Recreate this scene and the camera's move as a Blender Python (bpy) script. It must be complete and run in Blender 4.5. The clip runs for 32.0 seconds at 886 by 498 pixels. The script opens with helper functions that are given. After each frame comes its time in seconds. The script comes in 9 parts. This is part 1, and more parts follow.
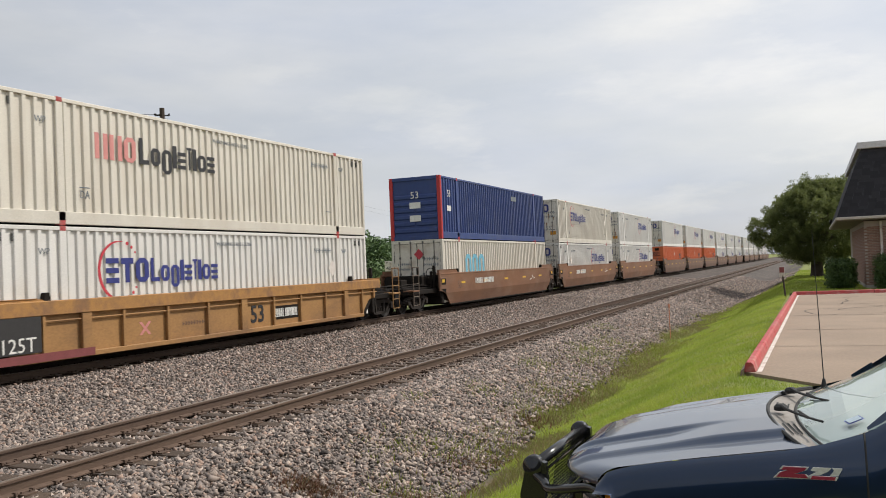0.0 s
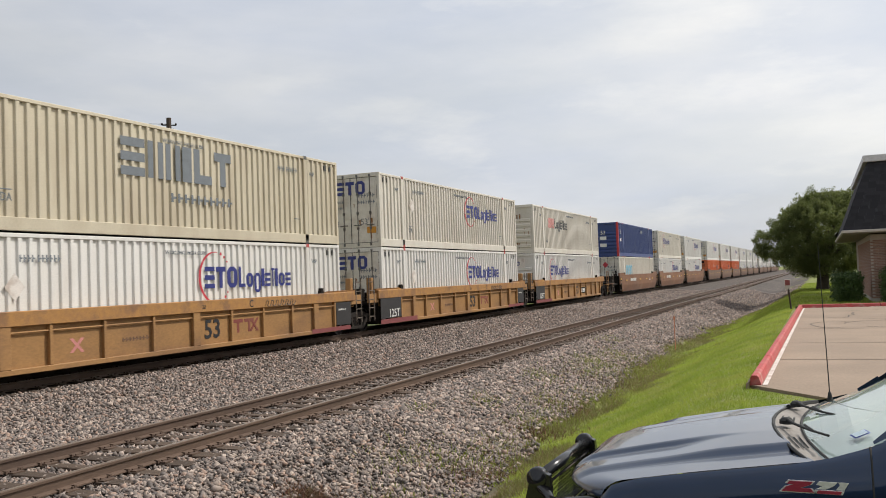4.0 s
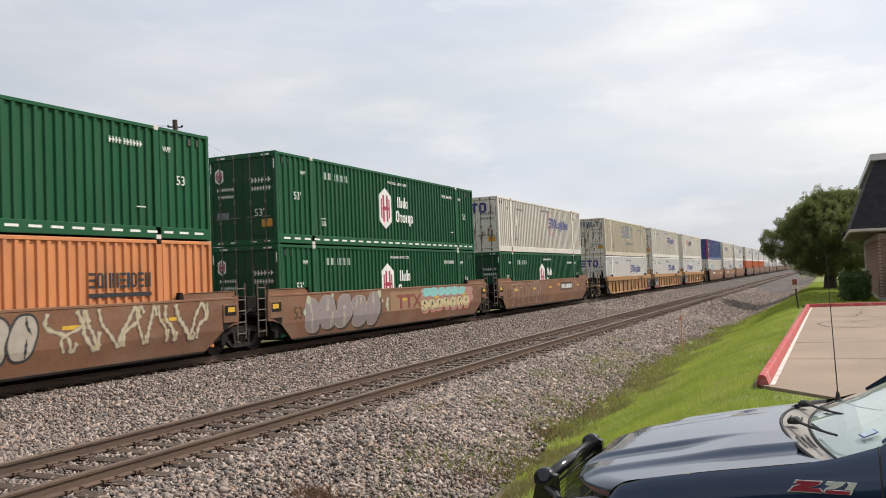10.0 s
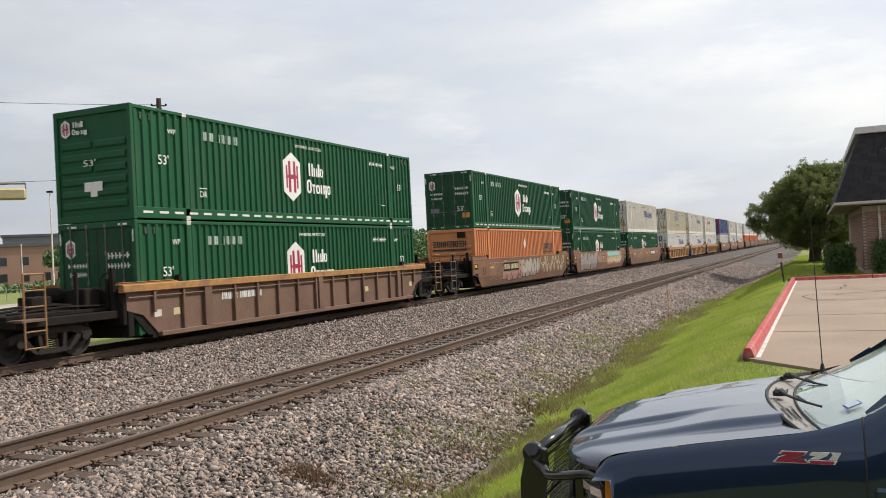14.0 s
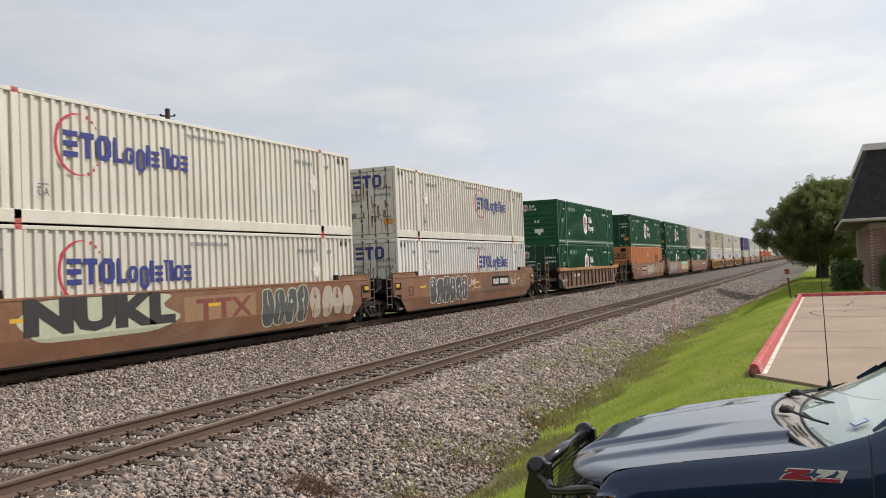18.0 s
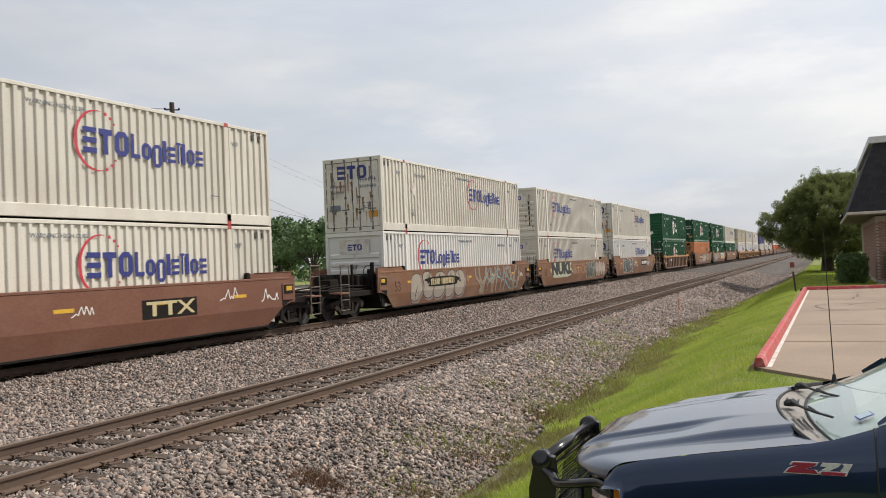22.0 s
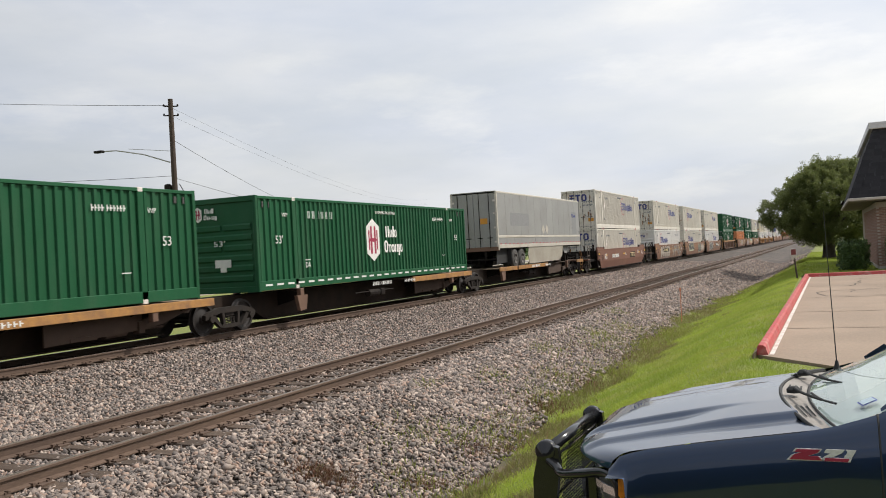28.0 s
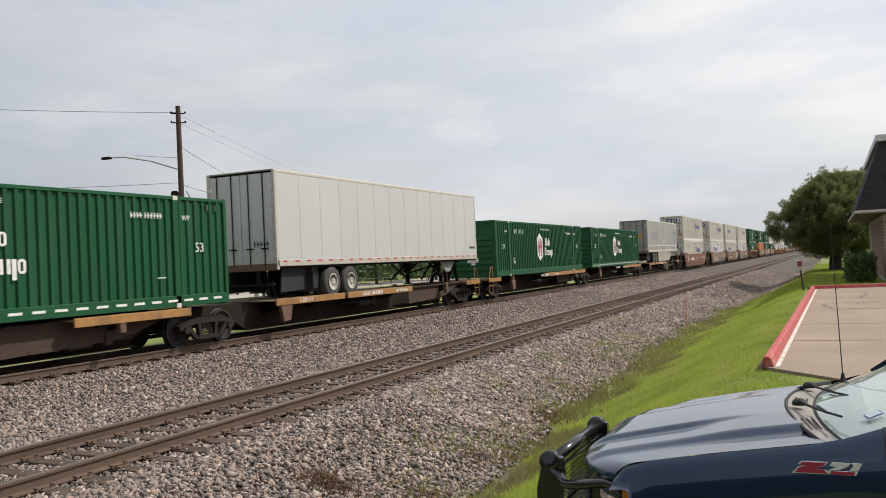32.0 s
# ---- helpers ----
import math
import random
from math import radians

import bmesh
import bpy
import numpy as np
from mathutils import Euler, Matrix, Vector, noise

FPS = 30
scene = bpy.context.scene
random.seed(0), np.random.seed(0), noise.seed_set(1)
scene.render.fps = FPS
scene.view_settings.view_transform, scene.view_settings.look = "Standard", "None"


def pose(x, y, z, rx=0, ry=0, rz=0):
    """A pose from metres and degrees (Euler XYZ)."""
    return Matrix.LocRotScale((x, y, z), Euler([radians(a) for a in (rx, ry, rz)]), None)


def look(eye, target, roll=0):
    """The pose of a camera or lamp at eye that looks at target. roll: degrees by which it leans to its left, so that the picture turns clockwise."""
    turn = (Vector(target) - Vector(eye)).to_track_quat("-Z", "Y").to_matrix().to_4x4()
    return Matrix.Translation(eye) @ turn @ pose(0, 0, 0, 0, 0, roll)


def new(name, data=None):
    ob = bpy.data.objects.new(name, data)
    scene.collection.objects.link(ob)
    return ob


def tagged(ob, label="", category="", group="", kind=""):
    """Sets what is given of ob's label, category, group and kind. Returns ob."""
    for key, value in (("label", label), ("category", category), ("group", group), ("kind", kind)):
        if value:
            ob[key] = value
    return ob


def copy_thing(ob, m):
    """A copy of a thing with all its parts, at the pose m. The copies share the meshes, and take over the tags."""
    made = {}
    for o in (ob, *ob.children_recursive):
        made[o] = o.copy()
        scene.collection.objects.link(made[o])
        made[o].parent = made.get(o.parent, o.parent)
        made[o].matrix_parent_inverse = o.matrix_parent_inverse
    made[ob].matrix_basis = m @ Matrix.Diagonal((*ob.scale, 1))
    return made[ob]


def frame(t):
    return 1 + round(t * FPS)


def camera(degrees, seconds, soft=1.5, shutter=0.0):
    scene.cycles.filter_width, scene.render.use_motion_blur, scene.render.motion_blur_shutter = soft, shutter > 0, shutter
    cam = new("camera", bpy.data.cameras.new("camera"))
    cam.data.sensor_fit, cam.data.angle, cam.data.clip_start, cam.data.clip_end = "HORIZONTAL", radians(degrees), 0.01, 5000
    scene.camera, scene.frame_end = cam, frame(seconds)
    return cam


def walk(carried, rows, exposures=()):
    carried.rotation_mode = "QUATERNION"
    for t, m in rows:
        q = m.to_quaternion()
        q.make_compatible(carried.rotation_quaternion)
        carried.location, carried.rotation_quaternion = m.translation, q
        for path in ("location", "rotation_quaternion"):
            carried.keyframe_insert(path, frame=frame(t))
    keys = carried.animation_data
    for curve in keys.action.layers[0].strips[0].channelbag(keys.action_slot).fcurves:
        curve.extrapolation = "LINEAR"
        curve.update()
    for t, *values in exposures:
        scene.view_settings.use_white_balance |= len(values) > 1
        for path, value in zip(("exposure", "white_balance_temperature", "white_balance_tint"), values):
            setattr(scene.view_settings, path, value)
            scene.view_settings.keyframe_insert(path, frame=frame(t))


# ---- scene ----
cam = camera(54.8, 32.0, soft=0.95, shutter=0.12)


def aim(yaw, pitch, roll):
    """Camera pose at the eye: degrees right of +Y, up, and lean."""
    a, p, r = radians(yaw), radians(pitch), radians(roll)
    ahead = Vector((math.sin(a) * math.cos(p), math.cos(a) * math.cos(p), math.sin(p)))
    side = Vector((math.cos(a), -math.sin(a), 0))
    up = side.cross(ahead)
    s2, u2 = side * math.cos(r) + up * math.sin(r), up * math.cos(r) - side * math.sin(r)
    m = Matrix((s2, u2, -ahead)).transposed().to_4x4()
    return Matrix.Translation((0, 0, 1.919)) @ m


walk(cam, [
    (0.0, aim(-23.42, 1.20, -2.38)), (0.5, aim(-23.56, 1.21, -2.28)), (1.0, aim(-23.63, 1.62, -2.03)),
    (1.5, aim(-23.58, 1.92, -2.03)), (2.0, aim(-23.60, 2.03, -2.11)), (2.5, aim(-23.54, 2.06, -2.05)),
    (3.0, aim(-23.55, 2.18, -2.05)), (3.5, aim(-23.63, 2.15, -2.03)), (5.5, aim(-24.02, 1.06, -2.39)),
    (6.0, aim(-24.18, 1.10, -2.54)), (6.5, aim(-24.33, 1.05, -2.80)), (7.0, aim(-24.32, 0.86, -3.18)),
    (7.5, aim(-24.21, 0.84, -3.26)), (8.0, aim(-24.15, 1.09, -2.92)), (8.5, aim(-24.08, 1.31, -2.43)),
    (9.0, aim(-23.98, 1.46, -2.18)), (9.5, aim(-24.06, 1.67, -2.22)), (10.0, aim(-24.13, 1.99, -2.26)),
    (10.5, aim(-24.14, 2.15, -2.35)), (11.0, aim(-24.14, 1.90, -2.39)), (11.5, aim(-24.06, 1.62, -2.55)),
    (12.0, aim(-23.84, 1.37, -2.77)), (12.5, aim(-23.72, 1.00, -2.75)), (13.0, aim(-23.60, 0.74, -2.80)),
    (13.5, aim(-23.52, 0.53, -2.78)), (14.0, aim(-23.36, 0.42, -2.84)), (14.5, aim(-23.40, 0.48, -3.10)),
    (16.5, aim(-23.40, 1.17, -2.59)), (17.0, aim(-23.55, 1.16, -2.43)), (17.5, aim(-23.70, 1.21, -2.39)),
    (18.0, aim(-23.73, 1.27, -2.25)), (18.5, aim(-23.72, 1.27, -2.40)), (19.0, aim(-23.79, 1.20, -2.64)),
    (19.5, aim(-23.96, 1.04, -2.60)), (20.0, aim(-24.04, 0.95, -2.40)), (20.5, aim(-23.97, 0.79, -2.18)),
    (21.0, aim(-23.92, 0.74, -2.11)), (21.5, aim(-23.93, 0.76, -2.02)), (22.0, aim(-24.04, 0.85, -2.29)),
    (22.5, aim(-24.14, 0.82, -2.43)), (23.0, aim(-24.16, 0.80, -2.54)), (23.5, aim(-24.12, 0.77, -2.93)),
    (24.0, aim(-24.19, 0.82, -2.75)), (24.5, aim(-24.20, 0.94, -2.49)), (25.0, aim(-24.10, 0.86, -2.31)),
    (25.5, aim(-24.07, 0.62, -2.31)), (27.5, aim(-24.16, 0.38, -3.25)), (28.0, aim(-24.13, 0.35, -3.16)),
    (28.5, aim(-24.16, 0.46, -2.66)), (29.0, aim(-24.32, 0.63, -2.46)), (29.5, aim(-24.44, 0.76, -2.25)),
    (30.0, aim(-24.44, 0.85, -2.32)), (30.5, aim(-24.43, 0.99, -2.39)), (31.0, aim(-24.41, 1.02, -2.32)),
    (31.5, aim(-24.44, 1.04, -2.43)), (32.0, aim(-24.46, 0.96, -2.68))],
    [(0.0, -0.10), (3.0, -0.09), (6.0, -0.02), (9.0, 0.05), (13.0, 0.08), (16.0, 0.04), (19.0, -0.03), (24.0, -0.01), (28.0, 0.06), (30.0, -0.02), (32.0, -0.05)])

# world: hazy sky with broken cloud
SUN_AZ, SUN_EL = 52.0, 48.0   # degrees right of +Y, and up
world = bpy.data.worlds.new("sky")
scene.world = world
world.use_nodes = True
wn, wl = world.node_tree.nodes, world.node_tree.links
wn.clear()
w_out, w_bg = wn.new("ShaderNodeOutputWorld"), wn.new("ShaderNodeBackground")
w_sky = wn.new("ShaderNodeTexSky")
w_sky.sky_type, w_sky.sun_disc = "NISHITA", False
w_sky.sun_elevation, w_sky.sun_rotation = radians(SUN_EL), radians(SUN_AZ)
w_sky.dust_density, w_sky.air_density = 3.0, 1.2
w_co = wn.new("ShaderNodeTexCoord")
w_map = wn.new("ShaderNodeMapping")
w_map.inputs["Scale"].default_value = (1.0, 1.0, 3.4)
w_n1 = wn.new("ShaderNodeTexNoise")
w_n1.inputs["Scale"].default_value, w_n1.inputs["Detail"].default_value, w_n1.inputs["Roughness"].default_value = 2.3, 9.0, 0.55
w_r1 = wn.new("ShaderNodeValToRGB")
w_r1.color_ramp.elements[0].position, w_r1.color_ramp.elements[0].color = 0.33, (0.70, 0.70, 0.70, 1)
w_r1.color_ramp.elements[1].position, w_r1.color_ramp.elements[1].color = 0.66, (1, 1, 1, 1)
w_n2 = wn.new("ShaderNodeTexNoise")
w_n2.inputs["Scale"].default_value, w_n2.inputs["Detail"].default_value = 3.1, 8.0
w_r2 = wn.new("ShaderNodeValToRGB")
w_r2.color_ramp.elements[0].position, w_r2.color_ramp.elements[0].color = 0.35, (6.15, 6.6, 7.5, 1)
w_r2.color_ramp.elements[1].position, w_r2.color_ramp.elements[1].color = 0.68, (7.75, 7.86, 8.05, 1)
w_mix = wn.new("ShaderNodeMixRGB")
w_bg.inputs["Strength"].default_value = 0.091
wl.new(w_co.outputs["Generated"], w_map.inputs["Vector"])
for n_ in (w_n1, w_n2):
    wl.new(w_map.outputs["Vector"], n_.inputs["Vector"])
wl.new(w_n1.outputs["Fac"], w_r1.inputs["Fac"])
wl.new(w_n2.outputs["Fac"], w_r2.inputs["Fac"])
wl.new(w_r1.outputs["Color"], w_mix.inputs["Fac"])
w_n3 = wn.new("ShaderNodeTexNoise")
w_n3.inputs["Scale"].default_value, w_n3.inputs["Detail"].default_value, w_n3.inputs["Roughness"].default_value = 4.3, 10.0, 0.6
w_r3 = wn.new("ShaderNodeValToRGB")
w_r3.color_ramp.elements[0].position, w_r3.color_ramp.elements[0].color = 0.52, (0, 0, 0, 1)
w_r3.color_ramp.elements[1].position, w_r3.color_ramp.elements[1].color = 0.66, (0.52, 0.52, 0.52, 1)
w_puff = wn.new("ShaderNodeMixRGB")
w_puff.inputs["Color2"].default_value = (8.7, 8.7, 8.65, 1)
wl.new(w_map.outputs["Vector"], w_n3.inputs["Vector"])
wl.new(w_n3.outputs["Fac"], w_r3.inputs["Fac"])
wl.new(w_r3.outputs["Color"], w_puff.inputs["Fac"])
wl.new(w_sky.outputs["Color"], w_mix.inputs["Color1"])
wl.new(w_r2.outputs["Color"], w_puff.inputs["Color1"])
wl.new(w_puff.outputs["Color"], w_mix.inputs["Color2"])
# the haze is brighter and warmer towards the sun
w_dot = wn.new("ShaderNodeVectorMath")
w_dot.operation = "DOT_PRODUCT"
w_dot.inputs[1].default_value = (math.sin(radians(SUN_AZ)) * math.cos(radians(SUN_EL)), math.cos(radians(SUN_AZ)) * math.cos(radians(SUN_EL)), math.sin(radians(SUN_EL)))
w_glow = wn.new("ShaderNodeMapRange")
w_glow.inputs["From Min"].default_value, w_glow.inputs["From Max"].default_value = -0.7, 0.9
w_tint = wn.new("ShaderNodeValToRGB")
w_tint.color_ramp.elements[0].color, w_tint.color_ramp.elements[1].color = (0.62, 0.65, 0.705, 1), (1.53, 1.50, 1.445, 1)
w_gain = wn.new("ShaderNodeMixRGB")
w_gain.blend_type, w_gain.inputs["Fac"].default_value = "MULTIPLY", 1.0
wl.new(w_co.outputs["Generated"], w_dot.inputs[0])
wl.new(w_dot.outputs["Value"], w_glow.inputs["Value"])
wl.new(w_mix.outputs["Color"], w_gain.inputs["Color1"])
wl.new(w_glow.outputs["Result"], w_tint.inputs["Fac"])
wl.new(w_tint.outputs["Color"], w_gain.inputs["Color2"])
wl.new(w_gain.outputs["Color"], w_bg.inputs["Color"])
wl.new(w_bg.outputs["Background"], w_out.inputs["Surface"])
sun = new("sun", bpy.data.lights.new("sun", "SUN"))
sun.data.energy, sun.data.angle, sun.data.color = 3.7, radians(2.0), (1.0, 0.95, 0.87)
sun.matrix_basis = look((math.sin(radians(SUN_AZ)) * 50, math.cos(radians(SUN_AZ)) * 50, 50 * math.tan(radians(SUN_EL))), (0, 0, 0))
scene.view_settings.exposure = 0.0


# ---- materials ----
def mat(name, col, rough=0.6, metal=0.0, col2=None, scale=6.0, amount=0.6, fine=60.0, fine_amt=0.12, bump=0.15, dirt=None, dirt_scale=1.5, dirt_amt=0.35, vary=0.06, stretch=(1, 1, 1), spec=0.5, coat=0.0):
    """A surface: base colour, patches of a second colour, fine grain, dirt in patches, small relief, and a shift from object to object."""
    m = bpy.data.materials.new(name)
    m.use_nodes = True
    n, l = m.node_tree.nodes, m.node_tree.links
    b = n["Principled BSDF"]
    co, mp = n.new("ShaderNodeTexCoord"), n.new("ShaderNodeMapping")
    mp.inputs["Scale"].default_value = stretch
    l.new(co.outputs["Object"], mp.inputs["Vector"])

    def tex(s, d=4.0):
        t = n.new("ShaderNodeTexNoise")
        t.inputs["Scale"].default_value, t.inputs["Detail"].default_value = s, d
        l.new(mp.outputs["Vector"], t.inputs["Vector"])
        return t.outputs["Fac"]

    def ramp(fac, lo, hi):
        r = n.new("ShaderNodeMapRange")
        r.inputs["From Min"].default_value, r.inputs["From Max"].default_value = lo, hi
        l.new(fac, r.inputs["Value"])
        return r.outputs["Result"]

    def mixc(fac, a, c, blend="MIX"):
        x = n.new("ShaderNodeMixRGB")
        x.blend_type = blend
        for s, v in ((x.inputs["Fac"], fac), (x.inputs["Color1"], a), (x.inputs["Color2"], c)):
            if isinstance(v, (int, float)):
                s.default_value = v
            elif isinstance(v, tuple):
                s.default_value = (*v[:3], 1)
            else:
                l.new(v, s)
        return x.outputs["Color"]

    def mul(a, k):
        x = n.new("ShaderNodeMath")
        x.operation = "MULTIPLY"
        l.new(a, x.inputs[0])
        x.inputs[1].default_value = k
        return x.outputs[0]

    col2 = col2 or tuple(c * 0.8 for c in col)
    c = mixc(mul(ramp(tex(scale), 0.35, 0.65), amount), tuple(col), tuple(col2))
    if dirt:
        c = mixc(mul(ramp(tex(dirt_scale, 7.0), 0.48, 0.72), dirt_amt), c, tuple(dirt))
    f = tex(fine, 3.0)
    g = n.new("ShaderNodeMapRange")
    g.inputs["From Min"].default_value, g.inputs["From Max"].default_value = 0.3, 0.7
    g.inputs["To Min"].default_value, g.inputs["To Max"].default_value = 1 - fine_amt, 1 + fine_amt
    l.new(f, g.inputs["Value"])
    c = mixc(1.0, c, g.outputs["Result"], "MULTIPLY")
    info = n.new("ShaderNodeObjectInfo")
    v = n.new("ShaderNodeMapRange")
    v.inputs["To Min"].default_value, v.inputs["To Max"].default_value = 1 - vary, 1 + vary
    l.new(info.outputs["Random"], v.inputs["Value"])
    c = mixc(1.0, c, v.outputs["Result"], "MULTIPLY")
    l.new(c, b.inputs["Base Color"])
    b.inputs["Roughness"].default_value, b.inputs["Metallic"].default_value = rough, metal
    b.inputs["Specular IOR Level"].default_value = spec
    b.inputs["Coat Weight"].default_value = coat
    b.inputs["Coat Roughness"].default_value = 0.03
    b.inputs["Coat IOR"].default_value = 1.5
    if bump:
        bp = n.new("ShaderNodeBump")
        bp.inputs["Strength"].default_value, bp.inputs["Distance"].default_value = bump, 0.01
        l.new(f, bp.inputs["Height"])
        l.new(bp.outputs["Normal"], b.inputs["Normal"])
    return m


def islands(m, colours, spread=0.25):
    """Gives each loose piece of a joined mesh one of the colours, by Random Per Island."""
    n, l = m.node_tree.nodes, m.node_tree.links
    b = n["Principled BSDF"]
    src = b.inputs["Base Color"].links[0].from_socket
    geo, r = n.new("ShaderNodeNewGeometry"), n.new("ShaderNodeValToRGB")
    r.color_ramp.interpolation = "CONSTANT"
    while len(r.color_ramp.elements) < len(colours):
        r.color_ramp.elements.new(0.5)
    for i, c in enumerate(colours):
        r.color_ramp.elements[i].position, r.color_ramp.elements[i].color = i / len(colours), (*c, 1)
    l.new(geo.outputs["Random Per Island"], r.inputs["Fac"])
    x = n.new("ShaderNodeMixRGB")
    x.blend_type, x.inputs["Fac"].default_value = "MIX", 1 - spread
    l.new(src, x.inputs["Color1"])
    l.new(r.outputs["Color"], x.inputs["Color2"])
    l.new(x.outputs["Color"], b.inputs["Base Color"])
    return m


M = {}
RUST = (0.13, 0.06, 0.035)
GRIME = (0.10, 0.085, 0.07)
# dark bed colour stands in for the shade between the stones
M["ballast"] = mat("ballast", (0.0862, 0.0676, 0.058), 0.95, col2=(0.0413, 0.0345, 0.0303), scale=22, amount=1.0, fine=45, fine_amt=0.5, bump=0.9, dirt=(0.207, 0.163, 0.133), dirt_scale=0.5)
M["stone"] = islands(mat("stone", (0.293, 0.251, 0.228), 0.9, scale=30, fine=90, fine_amt=0.2), [(0.301, 0.237, 0.196), (0.0925, 0.0761, 0.0673), (0.2, 0.153, 0.127), (0.466, 0.371, 0.305), (0.142, 0.113, 0.0978), (0.332, 0.218, 0.16), (0.0537, 0.0455, 0.0418), (0.244, 0.195, 0.168)])
M["rail"] = mat("rail_steel", (0.105, 0.07, 0.052), 0.65, 0.3, col2=(0.16, 0.105, 0.075), scale=3, stretch=(1, 0.2, 1), bump=0.2)
M["rail_top"] = mat("rail_head", (0.30, 0.25, 0.21), 0.38, 0.7, col2=(0.19, 0.14, 0.11), scale=2, stretch=(8, 0.15, 1), bump=0.05)
M["tie"] = mat("tie_wood", (0.058, 0.037, 0.025), 0.9, col2=(0.098, 0.068, 0.046), scale=5, stretch=(0.4, 6, 3), fine=30, fine_amt=0.35, bump=0.5, vary=0.25)
M["soil"] = mat("bare_soil", (0.155, 0.115, 0.075), 0.95, col2=(0.10, 0.085, 0.045), scale=3.0, amount=1.0, fine=40, fine_amt=0.45, bump=0.9, dirt=(0.12, 0.13, 0.04), dirt_scale=1.4, dirt_amt=0.8)
M["grass"] = mat("grass_ground", (0.142, 0.174, 0.0314), 0.9, col2=(0.184, 0.196, 0.047), scale=0.9, amount=0.8, fine=26, fine_amt=0.4, bump=0.8, dirt=(0.19, 0.146, 0.056), dirt_scale=0.35, dirt_amt=0.35)


def leafy(m, k=0.45):
    """Lets light through thin leaves."""
    n, l = m.node_tree.nodes, m.node_tree.links
    b = n["Principled BSDF"]
    tr, mx = n.new("ShaderNodeBsdfTranslucent"), n.new("ShaderNodeMixShader")
    mx.inputs["Fac"].default_value = k
    l.new(b.inputs["Base Color"].links[0].from_socket, tr.inputs["Color"])
    l.new(b.outputs["BSDF"], mx.inputs[1])
    l.new(tr.outputs["BSDF"], mx.inputs[2])
    l.new(mx.outputs["Shader"], n["Material Output"].inputs["Surface"])
    return m


M["blade"] = leafy(islands(mat("grass_blade", (0.374, 0.46, 0.063), 0.75, col2=(0.187, 0.275, 0.0368), scale=0.55, amount=1.0, dirt=(0.462, 0.4, 0.137), dirt_scale=0.9, dirt_amt=0.6), [(0.33, 0.42, 0.0578), (0.369, 0.44, 0.0683), (0.396, 0.45, 0.084), (0.308, 0.4, 0.0525), (0.462, 0.44, 0.137)], 0.65))
M["weed_green"] = leafy(islands(mat("weed_green", (0.13, 0.20, 0.04), 0.8), [(0.26, 0.31, 0.05), (0.32, 0.34, 0.07), (0.36, 0.34, 0.11)]))
M["rough"] = leafy(islands(mat("rough_growth", (0.17, 0.17, 0.06), 0.85, col2=(0.20, 0.15, 0.08), scale=0.7, amount=1.0), [(0.22, 0.24, 0.06), (0.24, 0.19, 0.085), (0.18, 0.21, 0.05), (0.29, 0.23, 0.12), (0.27, 0.30, 0.07)], 0.4))
M["asphalt"] = mat("asphalt", (0.16, 0.155, 0.15), 0.9, col2=(0.20, 0.19, 0.18), scale=0.8, fine=60, fine_amt=0.2, bump=0.3)
M["lot"] = mat("lot_concrete", (0.292, 0.219, 0.159), 0.9, col2=(0.241, 0.181, 0.133), scale=0.5, amount=0.9, fine=25, fine_amt=0.1, bump=0.2, dirt=(0.215, 0.163, 0.12), dirt_scale=0.8, dirt_amt=0.45)
M["concrete"] = mat("concrete", (0.42, 0.38, 0.33), 0.9, col2=(0.33, 0.30, 0.26), scale=2, fine=40, bump=0.3)
M["red_paint"] = mat("red_paint", (0.40, 0.045, 0.045), 0.7, col2=(0.31, 0.075, 0.065), scale=3, dirt=(0.42, 0.30, 0.26), dirt_scale=5, dirt_amt=0.5)
M["white_paint"] = mat("white_paint", (0.66, 0.61, 0.56), 0.7, scale=4, dirt=(0.40, 0.31, 0.25), dirt_scale=4, dirt_amt=0.75)
M["cream"] = mat("container_white", (0.63, 0.59, 0.515), 0.55, col2=(0.57, 0.53, 0.46), scale=1.2, dirt=(0.42, 0.34, 0.25), dirt_scale=0.9, dirt_amt=0.30, stretch=(1, 1.6, 0.5), bump=0.05)
M["cool_white"] = mat("container_cool_white", (0.68, 0.66, 0.625), 0.5, col2=(0.63, 0.61, 0.575), scale=1.2, dirt=(0.45, 0.38, 0.30), dirt_scale=0.9, dirt_amt=0.25, stretch=(1, 1.6, 0.5), bump=0.05)
M["tan_white"] = mat("container_tan", (0.56, 0.50, 0.38), 0.6, col2=(0.50, 0.44, 0.33), scale=1.2, dirt=(0.30, 0.22, 0.14), dirt_scale=0.9, dirt_amt=0.35, stretch=(1, 1.6, 0.5), bump=0.05)
M["green"] = mat("container_green", (0.0151, 0.0822, 0.0353), 0.5, spec=0.15, col2=(0.0185, 0.0965, 0.0437), scale=1.2, dirt=(0.0504, 0.101, 0.0588), dirt_scale=0.8, dirt_amt=0.4, stretch=(1, 1.6, 0.5), bump=0.04)
# darker copy of the green for the doors, their shade in the colour
M["green_door_shade"] = mat("container_green_door_shade", (0.0106, 0.0559, 0.0264), 0.55, spec=0.2, col2=(0.0141, 0.0675, 0.0329), dirt=(0.0494, 0.0576, 0.0411), bump=0.04)
M["orange"] = mat("container_orange", (0.577, 0.219, 0.0791), 0.55, col2=(0.512, 0.186, 0.0698), scale=1.2, dirt=(0.326, 0.158, 0.0837), dirt_scale=1.2, dirt_amt=0.35, stretch=(1, 1.6, 0.5), bump=0.04)
M["far_orange"] = mat("container_red_orange", (0.60, 0.14, 0.045), 0.55, bump=0.04)
